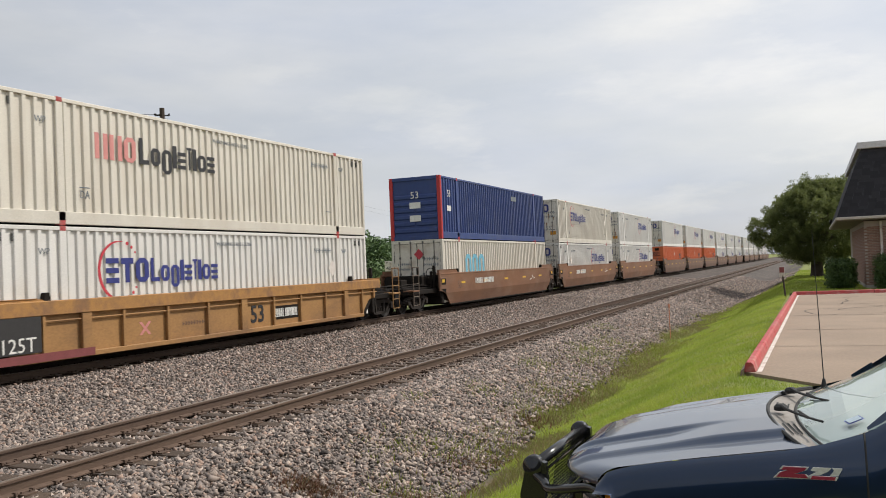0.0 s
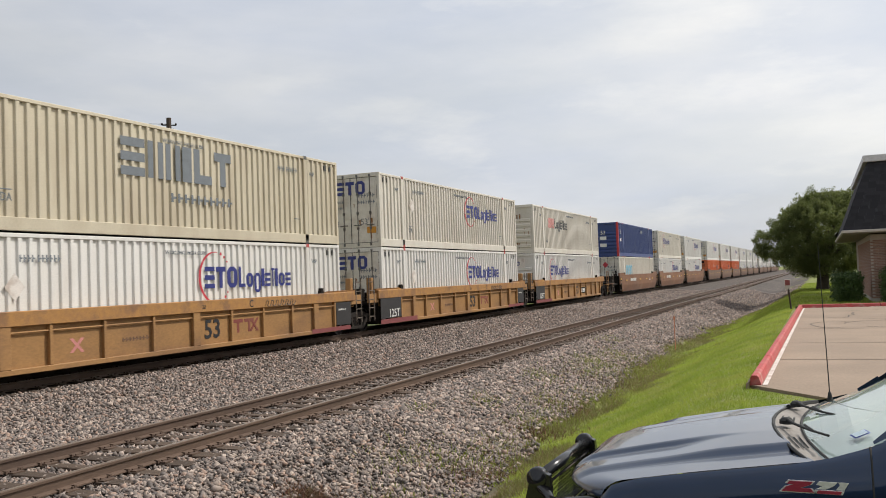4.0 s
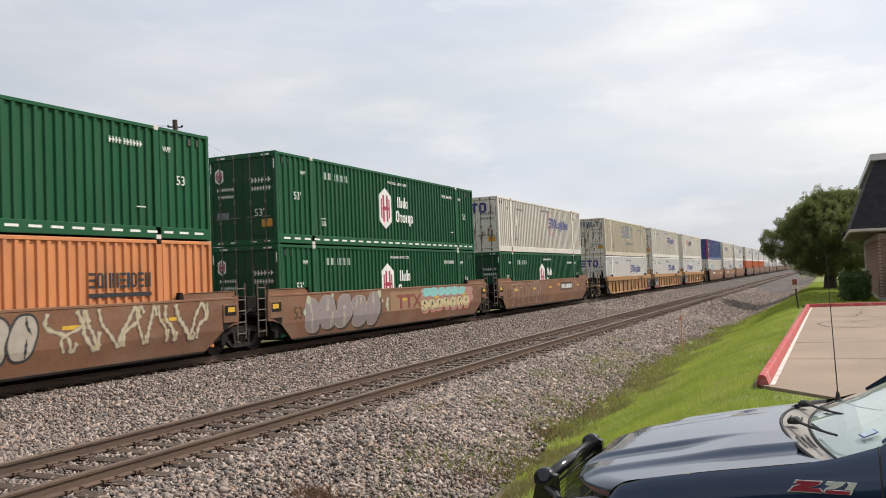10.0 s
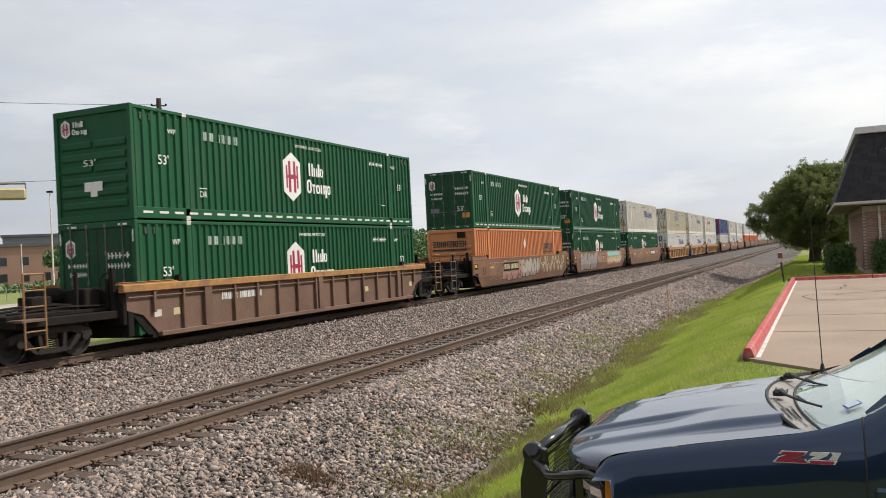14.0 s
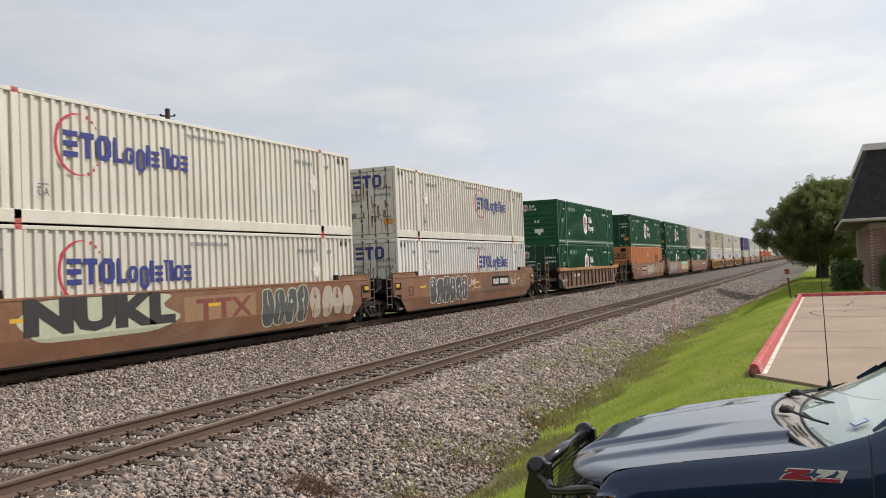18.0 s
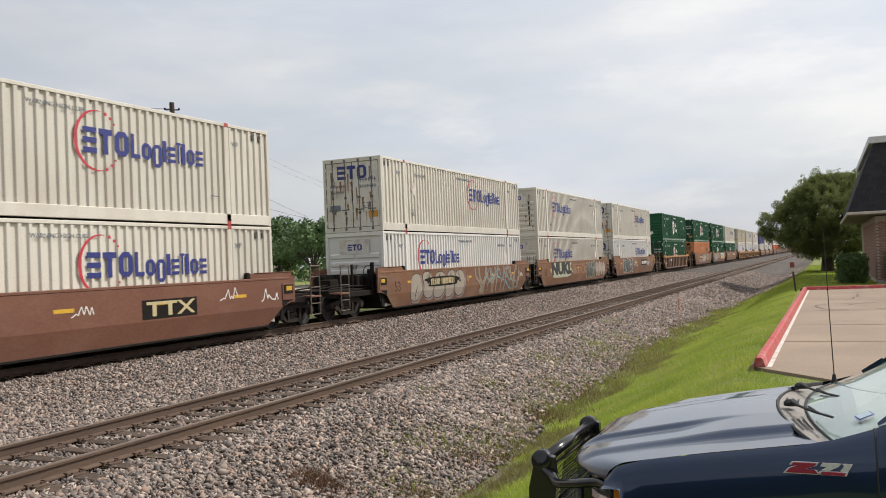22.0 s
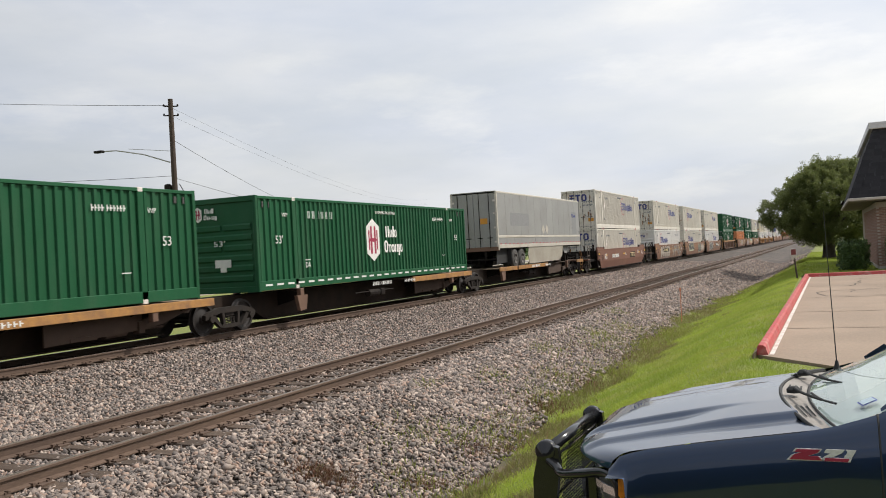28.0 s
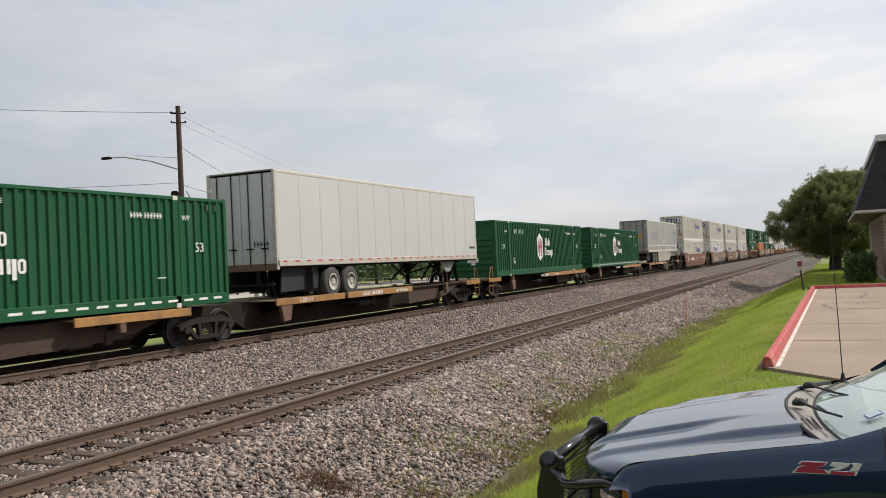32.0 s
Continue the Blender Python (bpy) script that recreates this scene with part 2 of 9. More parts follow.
M["blue"] = mat("container_blue", (0.025, 0.048, 0.17), 0.45, col2=(0.03, 0.06, 0.20), dirt=(0.10, 0.11, 0.17), dirt_scale=1.0, dirt_amt=0.3, stretch=(1, 1.6, 0.5), bump=0.04)
M["red_post"] = mat("red_steel", (0.48, 0.035, 0.035), 0.5)
M["door_white"] = mat("door_grey_white", (0.66, 0.624, 0.552), 0.55, col2=(0.6, 0.552, 0.48), dirt=(0.324, 0.228, 0.144), dirt_scale=1.6, dirt_amt=0.6, bump=0.05)
M["steel"] = mat("galvanised_rod", (0.15, 0.145, 0.14), 0.45, 0.6, dirt=RUST, dirt_scale=4, dirt_amt=0.5)
M["black"] = mat("black_rubber", (0.02, 0.02, 0.02), 0.75, bump=0.1)
M["well_yellow"] = mat("car_mustard", (0.33, 0.175, 0.062), 0.65, col2=(0.27, 0.14, 0.05), scale=1.5, dirt=(0.17, 0.09, 0.045), dirt_scale=1.1, dirt_amt=0.7, fine=20, stretch=(1, 0.6, 1.2))
M["well_brown"] = mat("car_weathered_brown", (0.194, 0.0864, 0.0405), 0.75, col2=(0.113, 0.054, 0.0324), scale=0.9, dirt=(0.225, 0.135, 0.0882), dirt_scale=1.3, dirt_amt=0.6, fine=20, stretch=(1, 0.5, 1.0))
M["well_red"] = mat("car_red_brown", (0.165, 0.066, 0.038), 0.7, col2=(0.13, 0.052, 0.032), scale=0.9, dirt=(0.20, 0.10, 0.062), dirt_scale=1.3, dirt_amt=0.5, fine=20, stretch=(1, 0.5, 1.0))
M["well_dull"] = mat("car_dull_brown", (0.165, 0.093, 0.060), 0.75, col2=(0.115, 0.066, 0.045), scale=1.2, dirt=(0.10, 0.055, 0.035), dirt_scale=1.0, dirt_amt=0.6, fine=20)
M["chord"] = mat("car_yellow_chord", (0.37, 0.185, 0.052), 0.65, col2=(0.25, 0.125, 0.05), dirt=(0.16, 0.085, 0.05), dirt_scale=1.5, dirt_amt=0.95)
M["grab"] = mat("grab_rail_paint", (0.30, 0.16, 0.055), 0.7, dirt=(0.12, 0.07, 0.04), dirt_scale=4, dirt_amt=0.6)
# near black: the shade under and between the cars is in the colour
M["under"] = mat("underframe_black_shade", (0.0105, 0.0084, 0.007), 0.85, col2=(0.0196, 0.014, 0.0105), scale=3, bump=0.2, spec=0.2)
# brown darkened for the shade that the decks throw on the sill
M["spine"] = mat("spine_shade_brown", (0.0187, 0.0132, 0.0099), 0.85, col2=(0.033, 0.0209, 0.0143), scale=2, bump=0.2, spec=0.2)
M["spine_rust"] = mat("spine_rust_brown", (0.0595, 0.035, 0.0238), 0.85, col2=(0.035, 0.0224, 0.0161), scale=2, dirt=(0.098, 0.0595, 0.0385), dirt_scale=2, dirt_amt=0.5, bump=0.2)
M["rim_dark"] = mat("rim_grimy", (0.10, 0.09, 0.08), 0.7, col2=(0.05, 0.045, 0.04))
M["ladder"] = mat("ladder_worn_steel", (0.10, 0.07, 0.05), 0.7, col2=(0.20, 0.17, 0.14), scale=6)
# dark face of the added wall behind the viewer
M["slate"] = mat("unseen_wall_dark", (0.045, 0.048, 0.055), 0.8)
M["bogie"] = mat("bogie_cast_steel", (0.0208, 0.0168, 0.0144), 0.8, 0.0, spec=0.25, col2=(0.036, 0.0264, 0.0208), scale=4, bump=0.3)
M["wheel"] = mat("wheel_steel", (0.024, 0.019, 0.017), 0.65, 0.1, scale=5, bump=0.1)
M["navy_ink"] = mat("navy_lettering", (0.030, 0.038, 0.19), 0.5)
M["black_ink"] = mat("black_lettering", (0.025, 0.025, 0.028), 0.5)
M["grey_ink"] = mat("faded_grey_lettering", (0.16, 0.18, 0.20), 0.6)
M["red_ink"] = mat("red_lettering", (0.50, 0.04, 0.06), 0.5)
M["pink_ink"] = mat("faded_red_lettering", (0.62, 0.25, 0.23), 0.6)
M["white_ink"] = mat("white_lettering", (0.74, 0.73, 0.69), 0.55)
M["maroon_ink"] = mat("maroon_lettering", (0.32, 0.02, 0.06), 0.5)
M["amber"] = mat("amber_plate", (0.60, 0.27, 0.03), 0.5)
M["truck_paint"] = mat("truck_navy_paint", (0.008, 0.024, 0.062), 0.30, 0.55, spec=0.15, col2=(0.009, 0.024, 0.055), fine=400, fine_amt=0.05, bump=0.0, coat=1.0)
M["plastic"] = mat("weathered_cowl_plastic", (0.285, 0.259, 0.229), 0.6, col2=(0.19, 0.168, 0.147), scale=7, dirt=(0.0691, 0.0605, 0.0518), dirt_scale=6, dirt_amt=0.6, bump=0.2)
M["chrome"] = mat("chrome", (0.75, 0.75, 0.75), 0.12, 1.0, fine_amt=0.02, bump=0.0)
M["gloss_black"] = mat("black_powder_coat", (0.012, 0.012, 0.013), 0.14, bump=0.0, spec=0.6)
M["trailer"] = mat("trailer_white", (0.528, 0.524, 0.51), 0.4, col2=(0.497, 0.493, 0.48), scale=0.8, dirt=(0.528, 0.502, 0.466), dirt_scale=0.5, dirt_amt=0.25, bump=0.02, vary=0.02)
M["trailer_grey"] = mat("trailer_silver_grey", (0.31, 0.305, 0.288), 0.45, 0.2, col2=(0.275, 0.271, 0.258), scale=0.8, dirt=(0.258, 0.241, 0.215), dirt_scale=0.8, dirt_amt=0.35, bump=0.03)
M["brick"] = mat("building_brick", (0.27, 0.16, 0.12), 0.9, col2=(0.21, 0.12, 0.092), scale=5, vary=0.2)
M["mortar"] = mat("mortar", (0.42, 0.37, 0.32), 0.95)
M["shingle"] = mat("dark_shingle", (0.014, 0.014, 0.017), 0.9, col2=(0.04, 0.04, 0.046), vary=0.3, bump=0.4)
M["trim"] = mat("beige_trim", (0.50, 0.455, 0.40), 0.7)
M["bark"] = mat("bark", (0.06, 0.048, 0.038), 0.95, col2=(0.10, 0.08, 0.065), scale=9, stretch=(1, 1, 0.3), bump=0.8)
M["leaf"] = islands(mat("leaf", (0.045, 0.085, 0.016), 0.55, scale=2), [(0.040, 0.080, 0.014), (0.060, 0.110, 0.020), (0.028, 0.058, 0.012), (0.085, 0.135, 0.026)])
M["oak_leaf"] = leafy(islands(mat("oak_leaf", (0.07, 0.09, 0.025), 0.6, scale=2), [(0.17, 0.205, 0.062), (0.21, 0.24, 0.078), (0.135, 0.17, 0.055), (0.26, 0.285, 0.10)]), 0.6)
M["far_leaf"] = islands(mat("far_leaf", (0.06, 0.114, 0.03), 0.7, scale=2), [(0.09, 0.15, 0.054), (0.114, 0.186, 0.066), (0.066, 0.114, 0.0456), (0.138, 0.21, 0.072)])
M["pole"] = mat("pole_wood", (0.0527, 0.036, 0.0279), 0.9, col2=(0.0744, 0.0527, 0.0403), stretch=(1, 1, 0.1), scale=12, bump=0.4)
M["metal"] = mat("galvanised_metal", (0.33, 0.33, 0.33), 0.5, 0.5)
M["wire"] = mat("wire", (0.05, 0.05, 0.055), 0.6)
M["signal_yellow"] = mat("signal_yellow", (0.50, 0.33, 0.10), 0.6)
M["sign_blue"] = mat("sign_blue", (0.02, 0.05, 0.30), 0.5)
M["weed"] = islands(mat("dry_weed", (0.16, 0.055, 0.03), 0.9), [(0.17, 0.075, 0.045), (0.11, 0.06, 0.035), (0.21, 0.12, 0.07), (0.14, 0.13, 0.05)])
M["rust_run"] = mat("rust_run", (0.25, 0.12, 0.05), 0.9)
M["soot_run"] = mat("soot_run", (0.06, 0.04, 0.03), 0.9)
M["cyan_ink"] = mat("faded_cyan_lettering", (0.16, 0.42, 0.55), 0.6)
M["teal_spray"] = mat("teal_spray", (0.22, 0.48, 0.45), 0.6)
M["pink_spray"] = mat("pink_spray", (0.55, 0.22, 0.20), 0.6)
M["silver_spray"] = mat("silver_spray", (0.36, 0.31, 0.25), 0.6)
M["lilac_spray"] = mat("lilac_grey_spray", (0.25, 0.205, 0.20), 0.6)
M["tan_spray"] = mat("tan_spray", (0.27, 0.16, 0.085), 0.7)
M["rose_spray"] = mat("rose_spray", (0.38, 0.20, 0.16), 0.65)
M["straw_spray"] = mat("straw_spray", (0.55, 0.45, 0.25), 0.6)
M["black_spray"] = mat("black_spray", (0.03, 0.028, 0.028), 0.6)
M["slate_spray"] = mat("dark_slate_spray", (0.075, 0.078, 0.075), 0.65, col2=(0.055, 0.055, 0.052))
M["vent"] = mat("vent_shadow_grey", (0.06, 0.06, 0.055), 0.7)
M["thin_white"] = mat("worn_white_lettering", (0.40, 0.46, 0.41), 0.6)
M["deck"] = mat("deck_steel", (0.20, 0.15, 0.10), 0.8, col2=(0.28, 0.22, 0.15), scale=2)
M["trim_white"] = mat("cream_trim", (0.541, 0.5, 0.426), 0.5, dirt=(0.328, 0.271, 0.205), dirt_scale=1.2)
M["skirt"] = mat("skirt_cream", (0.36, 0.329, 0.27), 0.6, col2=(0.306, 0.279, 0.225), scale=0.7, dirt=(0.216, 0.18, 0.135), dirt_scale=0.8, dirt_amt=0.5, bump=0.03)
M["trailer_panel"] = mat("faded_panel", (0.251, 0.251, 0.247), 0.5)
M["tyre"] = mat("tyre_rubber", (0.045, 0.043, 0.04), 0.85, col2=(0.075, 0.07, 0.062), bump=0.2)
M["rim_white"] = mat("rim_white", (0.413, 0.39, 0.345), 0.5, dirt=(0.15, 0.105, 0.0675), dirt_scale=6, dirt_amt=0.6)
M["pale_spray"] = mat("pale_green_spray", (0.42, 0.43, 0.31), 0.6)
M["red_band"] = mat("dull_red_band", (0.20, 0.05, 0.05), 0.7)
M["maroon_band"] = mat("faded_maroon", (0.20, 0.045, 0.035), 0.7, dirt=(0.2, 0.09, 0.05), dirt_scale=3, dirt_amt=0.5)
M["pale_joint"] = mat("filled_joint", (0.215, 0.16, 0.118), 0.95)
M["joint"] = mat("dark_joint", (0.09, 0.075, 0.06), 0.95)
M["trim_grey"] = mat("roof_edge_metal", (0.55, 0.55, 0.55), 0.5)
M["shingle_tab"] = islands(mat("shingle_tab", (0.03, 0.03, 0.035), 0.9), [(0.012, 0.012, 0.015), (0.017, 0.017, 0.021), (0.023, 0.023, 0.027)])
M["sticker"] = mat("sticker", (0.45, 0.55, 0.62), 0.6)
M["dash"] = mat("dash_plastic", (0.26, 0.255, 0.24), 0.7)
M["lamp_glass"] = mat("lamp_glass", (0.13, 0.135, 0.14), 0.07, 0.2, bump=0.0)
M["soffit"] = mat("soffit_board", (0.22, 0.195, 0.165), 0.8)
M["marker"] = mat("amber_lens", (0.70, 0.20, 0.015), 0.2, bump=0.0)
M["chrome_flat"] = mat("badge_silver", (0.62, 0.62, 0.64), 0.4, 0.0, bump=0.0)
M["far_brick"] = mat("far_brick", (0.33, 0.20, 0.155), 0.9, scale=0.3)
M["far_grey"] = mat("far_grey", (0.22, 0.22, 0.24), 0.9, scale=0.3)
M["far_tan"] = mat("far_tan", (0.42, 0.34, 0.28), 0.9, scale=0.3)
M["far_roof"] = mat("far_roof", (0.12, 0.12, 0.13), 0.9, scale=0.3)
M["suv_paint"] = mat("suv_silver_white", (0.62, 0.62, 0.63), 0.3, 0.2, bump=0.0, coat=0.5)
M["stake"] = mat("orange_stake", (0.60, 0.22, 0.12), 0.7)
M["yellow_paint"] = mat("yellow_patch", (0.62, 0.36, 0.03), 0.55)


def glass(name, col, rough=0.02):
    m = bpy.data.materials.new(name)
    m.use_nodes = True
    b = m.node_tree.nodes["Principled BSDF"]
    b.inputs["Base Color"].default_value = (*col, 1)
    b.inputs["Roughness"].default_value, b.inputs["Transmission Weight"].default_value, b.inputs["IOR"].default_value = rough, 1.0, 1.45
    return m


# partly opaque: the sky's reflection and dust are put into the pale colour
M["glass"] = glass("windscreen_glass", (0.72, 0.88, 0.84), 0.03)
M["glass"].node_tree.nodes["Principled BSDF"].inputs["Transmission Weight"].default_value = 0.62
M["dark_glass"] = mat("dark_window", (0.03, 0.035, 0.04), 0.1, fine_amt=0.02, bump=0.0)


# ---- mesh helpers ----
class Mesh:
    """Collects points and faces for one mesh."""

    def __init__(self):
        self.v, self.f = [], []

    def add(self, verts, faces):
        k = len(self.v)
        self.v.extend(tuple(p) for p in verts)
        self.f.extend(tuple(i + k for i in q) for q in faces)
        return self

    def box(self, x0, x1, y0, y1, z0, z1, c=0.0):
        """A box, its edges chamfered by c."""
        if c <= 0:
            v = [(x, y, z) for z in (z0, z1) for y in (y0, y1) for x in (x0, x1)]
            return self.add(v, [(0, 2, 3, 1), (4, 5, 7, 6), (0, 1, 5, 4), (2, 6, 7, 3), (0, 4, 6, 2), (1, 3, 7, 5)])
        lo, hi = (x0, y0, z0), (x1, y1, z1)
        v, idx = [], {}
        for sx in (0, 1):
            for sy in (0, 1):
                for sz in (0, 1):
                    for ax in range(3):
                        p = []
                        for a, s in enumerate((sx, sy, sz)):
                            e = hi[a] if s else lo[a]
                            p.append(e if a == ax else (e - c if s else e + c))
                        idx[(sx, sy, sz, ax)] = len(v)
                        v.append(p)
        f = []
        for ax in range(3):
            o = [a for a in range(3) if a != ax]
            for s in (0, 1):
                loop = []
                for p, q in ((0, 0), (1, 0), (1, 1), (0, 1)):
                    k = [0, 0, 0]
                    k[ax], k[o[0]], k[o[1]] = s, p, q
                    loop.append(idx[(*k, ax)])
                f.append(tuple(loop))
            for p in (0, 1):
                for q in (0, 1):
                    k0, k1 = [0, 0, 0], [0, 0, 0]
                    k0[ax], k1[ax] = 0, 1
                    k0[o[0]] = k1[o[0]] = p
                    k0[o[1]] = k1[o[1]] = q
                    f.append((idx[(*k0, o[0])], idx[(*k1, o[0])], idx[(*k1, o[1])], idx[(*k0, o[1])]))
        for key in [(a, b, d) for a in (0, 1) for b in (0, 1) for d in (0, 1)]:
            f.append(tuple(idx[(*key, ax)] for ax in range(3)))
        return self.add(v, f)

    def tube(self, a, b, r0, r1=None, n=10, caps=True):
        a, b = Vector(a), Vector(b)
        r1 = r0 if r1 is None else r1
        d = (b - a).normalized()
        u = d.orthogonal().normalized()
        w = d.cross(u)
        v = [p + (u * math.cos(t) + w * math.sin(t)) * r for p, r in ((a, r0), (b, r1)) for t in (2 * math.pi * i / n for i in range(n))]
        f = [(i, (i + 1) % n, n + (i + 1) % n, n + i) for i in range(n)]
        if caps:
            f += [tuple(range(n - 1, -1, -1)), tuple(range(n, 2 * n))]
        return self.add(v, f)

    def sweep(self, pts, r, n=8):
        """One joined round pipe along the points."""
        P = [Vector(p) for p in pts]
        v, up = [], None
        for i, p in enumerate(P):
            d = (P[min(i + 1, len(P) - 1)] - P[max(i - 1, 0)]).normalized()
            if up is None:
                up = d.orthogonal().normalized()
            up = (up - d * up.dot(d)).normalized()
            q = d.cross(up)
            v += [tuple(p + (up * math.cos(6.28319 * k / n) + q * math.sin(6.28319 * k / n)) * r) for k in range(n)]
        f = [(j * n + k, j * n + (k + 1) % n, (j + 1) * n + (k + 1) % n, (j + 1) * n + k) for j in range(len(P) - 1) for k in range(n)]
        return self.add(v, f + [tuple(range(n - 1, -1, -1)), tuple(range((len(P) - 1) * n, len(P) * n))])

    def path(self, pts, r, n=8):
        for a, b in zip(pts, pts[1:]):
            self.tube(a, b, r, r, n)
        return self

    def prism(self, outline, axis, lo, hi):
        """An outline of 2D points pushed along an axis (0 x, 1 y, 2 z)."""
        k = len(outline)

        def p3(p, h):
            q = list(p)
            q.insert(axis, h)
            return q
        v = [p3(p, lo) for p in outline] + [p3(p, hi) for p in outline]
        f = [(i, (i + 1) % k, k + (i + 1) % k, k + i) for i in range(k)]
        return self.add(v, f + [tuple(range(k - 1, -1, -1)), tuple(range(k, 2 * k))])

    def lathe(self, prof, axis, centre, n=20):
        """(along, radius) points turned about an axis through the centre."""
        o = [a for a in range(3) if a != axis]
        v = []
        for h, r in prof:
            for i in range(n):
                t = 2 * math.pi * i / n
                p = list(centre)
                p[axis] += h
                p[o[0]] += r * math.cos(t)
                p[o[1]] += r * math.sin(t)
                v.append(p)
        f = [(j * n + i, j * n + (i + 1) % n, (j + 1) * n + (i + 1) % n, (j + 1) * n + i) for j in range(len(prof) - 1) for i in range(n)]
        f += [tuple(range(n - 1, -1, -1)), tuple(range((len(prof) - 1) * n, len(prof) * n))]
        return self.add(v, f)

    def data(self, name):
        me = bpy.data.meshes.new(name)
        me.from_pydata(self.v, [], self.f)
        bm = bmesh.new()
        bm.from_mesh(me)
        bmesh.ops.recalc_face_normals(bm, faces=bm.faces)
        bm.to_mesh(me)
        bm.free()
        return me


def part(name, m, material, parent, label="", smooth=False, at=None):
    """Links a Mesh, or mesh data, as one object under a thing or a part."""
    me = m.data(name) if isinstance(m, Mesh) else m
    if not me.materials:
        me.materials.append(material)
    if smooth:
        for p in me.polygons:
            p.use_smooth = True
    ob = new(name, me)
    ob.parent = parent
    if at is not None:
        ob.matrix_basis = at
    if label:
        ob["label"] = label
    return ob


def thing(name, label, category, group="", at=None, kind=""):
    ob = new(name)
    ob.empty_display_size = 0.3
    if at is not None:
        ob.matrix_basis = at
    return tagged(ob, label, category, group, kind)


def solid(name, m, material, label, category="", group="", kind="", smooth=False):
    ob = part(name, m, material, None, "", smooth)
    return tagged(ob, label, category, group, kind)


def bulk(name, verts, faces, material):
    """A big mesh from arrays: faces all of one size."""
    me = bpy.data.meshes.new(name)
    nv, nf, k = len(verts), len(faces), faces.shape[1]
    me.vertices.add(nv)
    me.vertices.foreach_set("co", verts.astype(np.float32).ravel())
    me.loops.add(nf * k)
    me.loops.foreach_set("vertex_index", faces.astype(np.int32).ravel())
    me.polygons.add(nf)
    me.polygons.foreach_set("loop_start", np.arange(0, nf * k, k, dtype=np.int32))
    me.update(calc_edges=True)
    me.validate()
    me.materials.append(material)
    return me


def lettering(name, text, size, m, parent, at, depth=0.004, stretch=1.0, label="", fat=0.0):
    """Raised writing in the built-in font. at: pose whose x runs along the line and z stands off the surface."""
    cu = bpy.data.curves.new(name, "FONT")
    cu.body, cu.size, cu.extrude, cu.resolution_u, cu.offset = text, size, depth, 2, fat
    cu.align_x, cu.align_y = "CENTER", "CENTER"
    ob = bpy.data.objects.new(name, cu)
    me = bpy.data.meshes.new_from_object(ob)
    bpy.data.objects.remove(ob)
    me.materials.append(m)
    me.transform(Matrix.Diagonal((stretch, 1, 1, 1)))
    o = part(name, me, m, parent, label)
    o.matrix_basis = at
    return o


# a wall that looks towards +x reads from -y to +y... seen from +x, writing runs towards +y on the picture's right
def on_side(x, y, z):
    return Matrix(((0, 0, 1, x), (1, 0, 0, y), (0, 1, 0, z), (0, 0, 0, 1)))


# a wall that looks towards -y
def on_end(x, y, z):
    return Matrix(((1, 0, 0, x), (0, 0, -1, y), (0, 1, 0, z), (0, 0, 0, 1)))


def block_word(m, x, y, z, h, w, shapes, thick=0.006, on="side"):
    """A word drawn as plain shapes: (width, from, to) a filled block, with a fourth item "o" a ring, "t" a bar with a cap, "l" a bar with a foot, "e" three level bars, "n" two upright bars."""
    total = sum(s[0] for s in shapes)
    pos = 0.0

    def slab(a, b, lo, hi):
        if on == "side":
            m.box(x, x + thick, a, b, lo, hi)
        else:
            m.box(a, b, x - thick, x, lo, hi)

    for wd, lo, hi, *kind in shapes:
        a, b = y + w * (pos + wd * 0.06) / total, y + w * (pos + wd * 0.92) / total
        z0, z1 = z + lo * h, z + hi * h
        t = min((b - a) * 0.34, h * 0.26)
        k = kind[0] if kind else ""
        if k == "o":
            c = t * 0.8
            out = [(a + c, z0), (b - c, z0), (b, z0 + c), (b, z1 - c), (b - c, z1), (a + c, z1), (a, z1 - c), (a, z0 + c)]
            d = t * 0.35
            inn = [(a + t + d * .3, z0 + t * .8), (b - t - d * .3, z0 + t * .8), (b - t, z0 + t + d * .3), (b - t, z1 - t - d * .3), (b - t - d * .3, z1 - t * .8), (a + t + d * .3, z1 - t * .8), (a + t, z1 - t - d * .3), (a + t, z0 + t + d * .3)]
            if on == "side":
                v = [(x + thick, *p) for p in out] + [(x + thick, *p) for p in inn]
            else:
                v = [(p[0], x - thick, p[1]) for p in out] + [(p[0], x - thick, p[1]) for p in inn]
            m.add(v, [(i, (i + 1) % 8, 8 + (i + 1) % 8, 8 + i) for i in range(8)])
        elif k == "t":
            slab(a, b, z1 - t, z1)
            slab((a + b - t) / 2, (a + b + t) / 2, z0, z1 - t)
        elif k == "l":
            slab(a, a + t, z0, z1)
            slab(a + t, b, z0, z0 + t)
        elif k == "e":
            q = (z1 - z0 - 0.9 * t) / 2
            for i in range(3):
                slab(a, b, z0 + q * i, z0 + q * i + 0.9 * t)
        elif k == "n":
            slab(a, a + t, z0, z1)
            slab(b - t, b, z0, z1)
        elif h < 0.30 and wd >= 0.9:
            # small print: broken upright ticks
            slab(a, a + 0.36 * (b - a), z0, z1)
            slab(a + 0.36 * (b - a), b - 0.12 * (b - a), z0 + 0.38 * (z1 - z0), z0 + 0.62 * (z1 - z0))
        else:
            slab(a, b, z0, z1)
        pos += wd
    return m


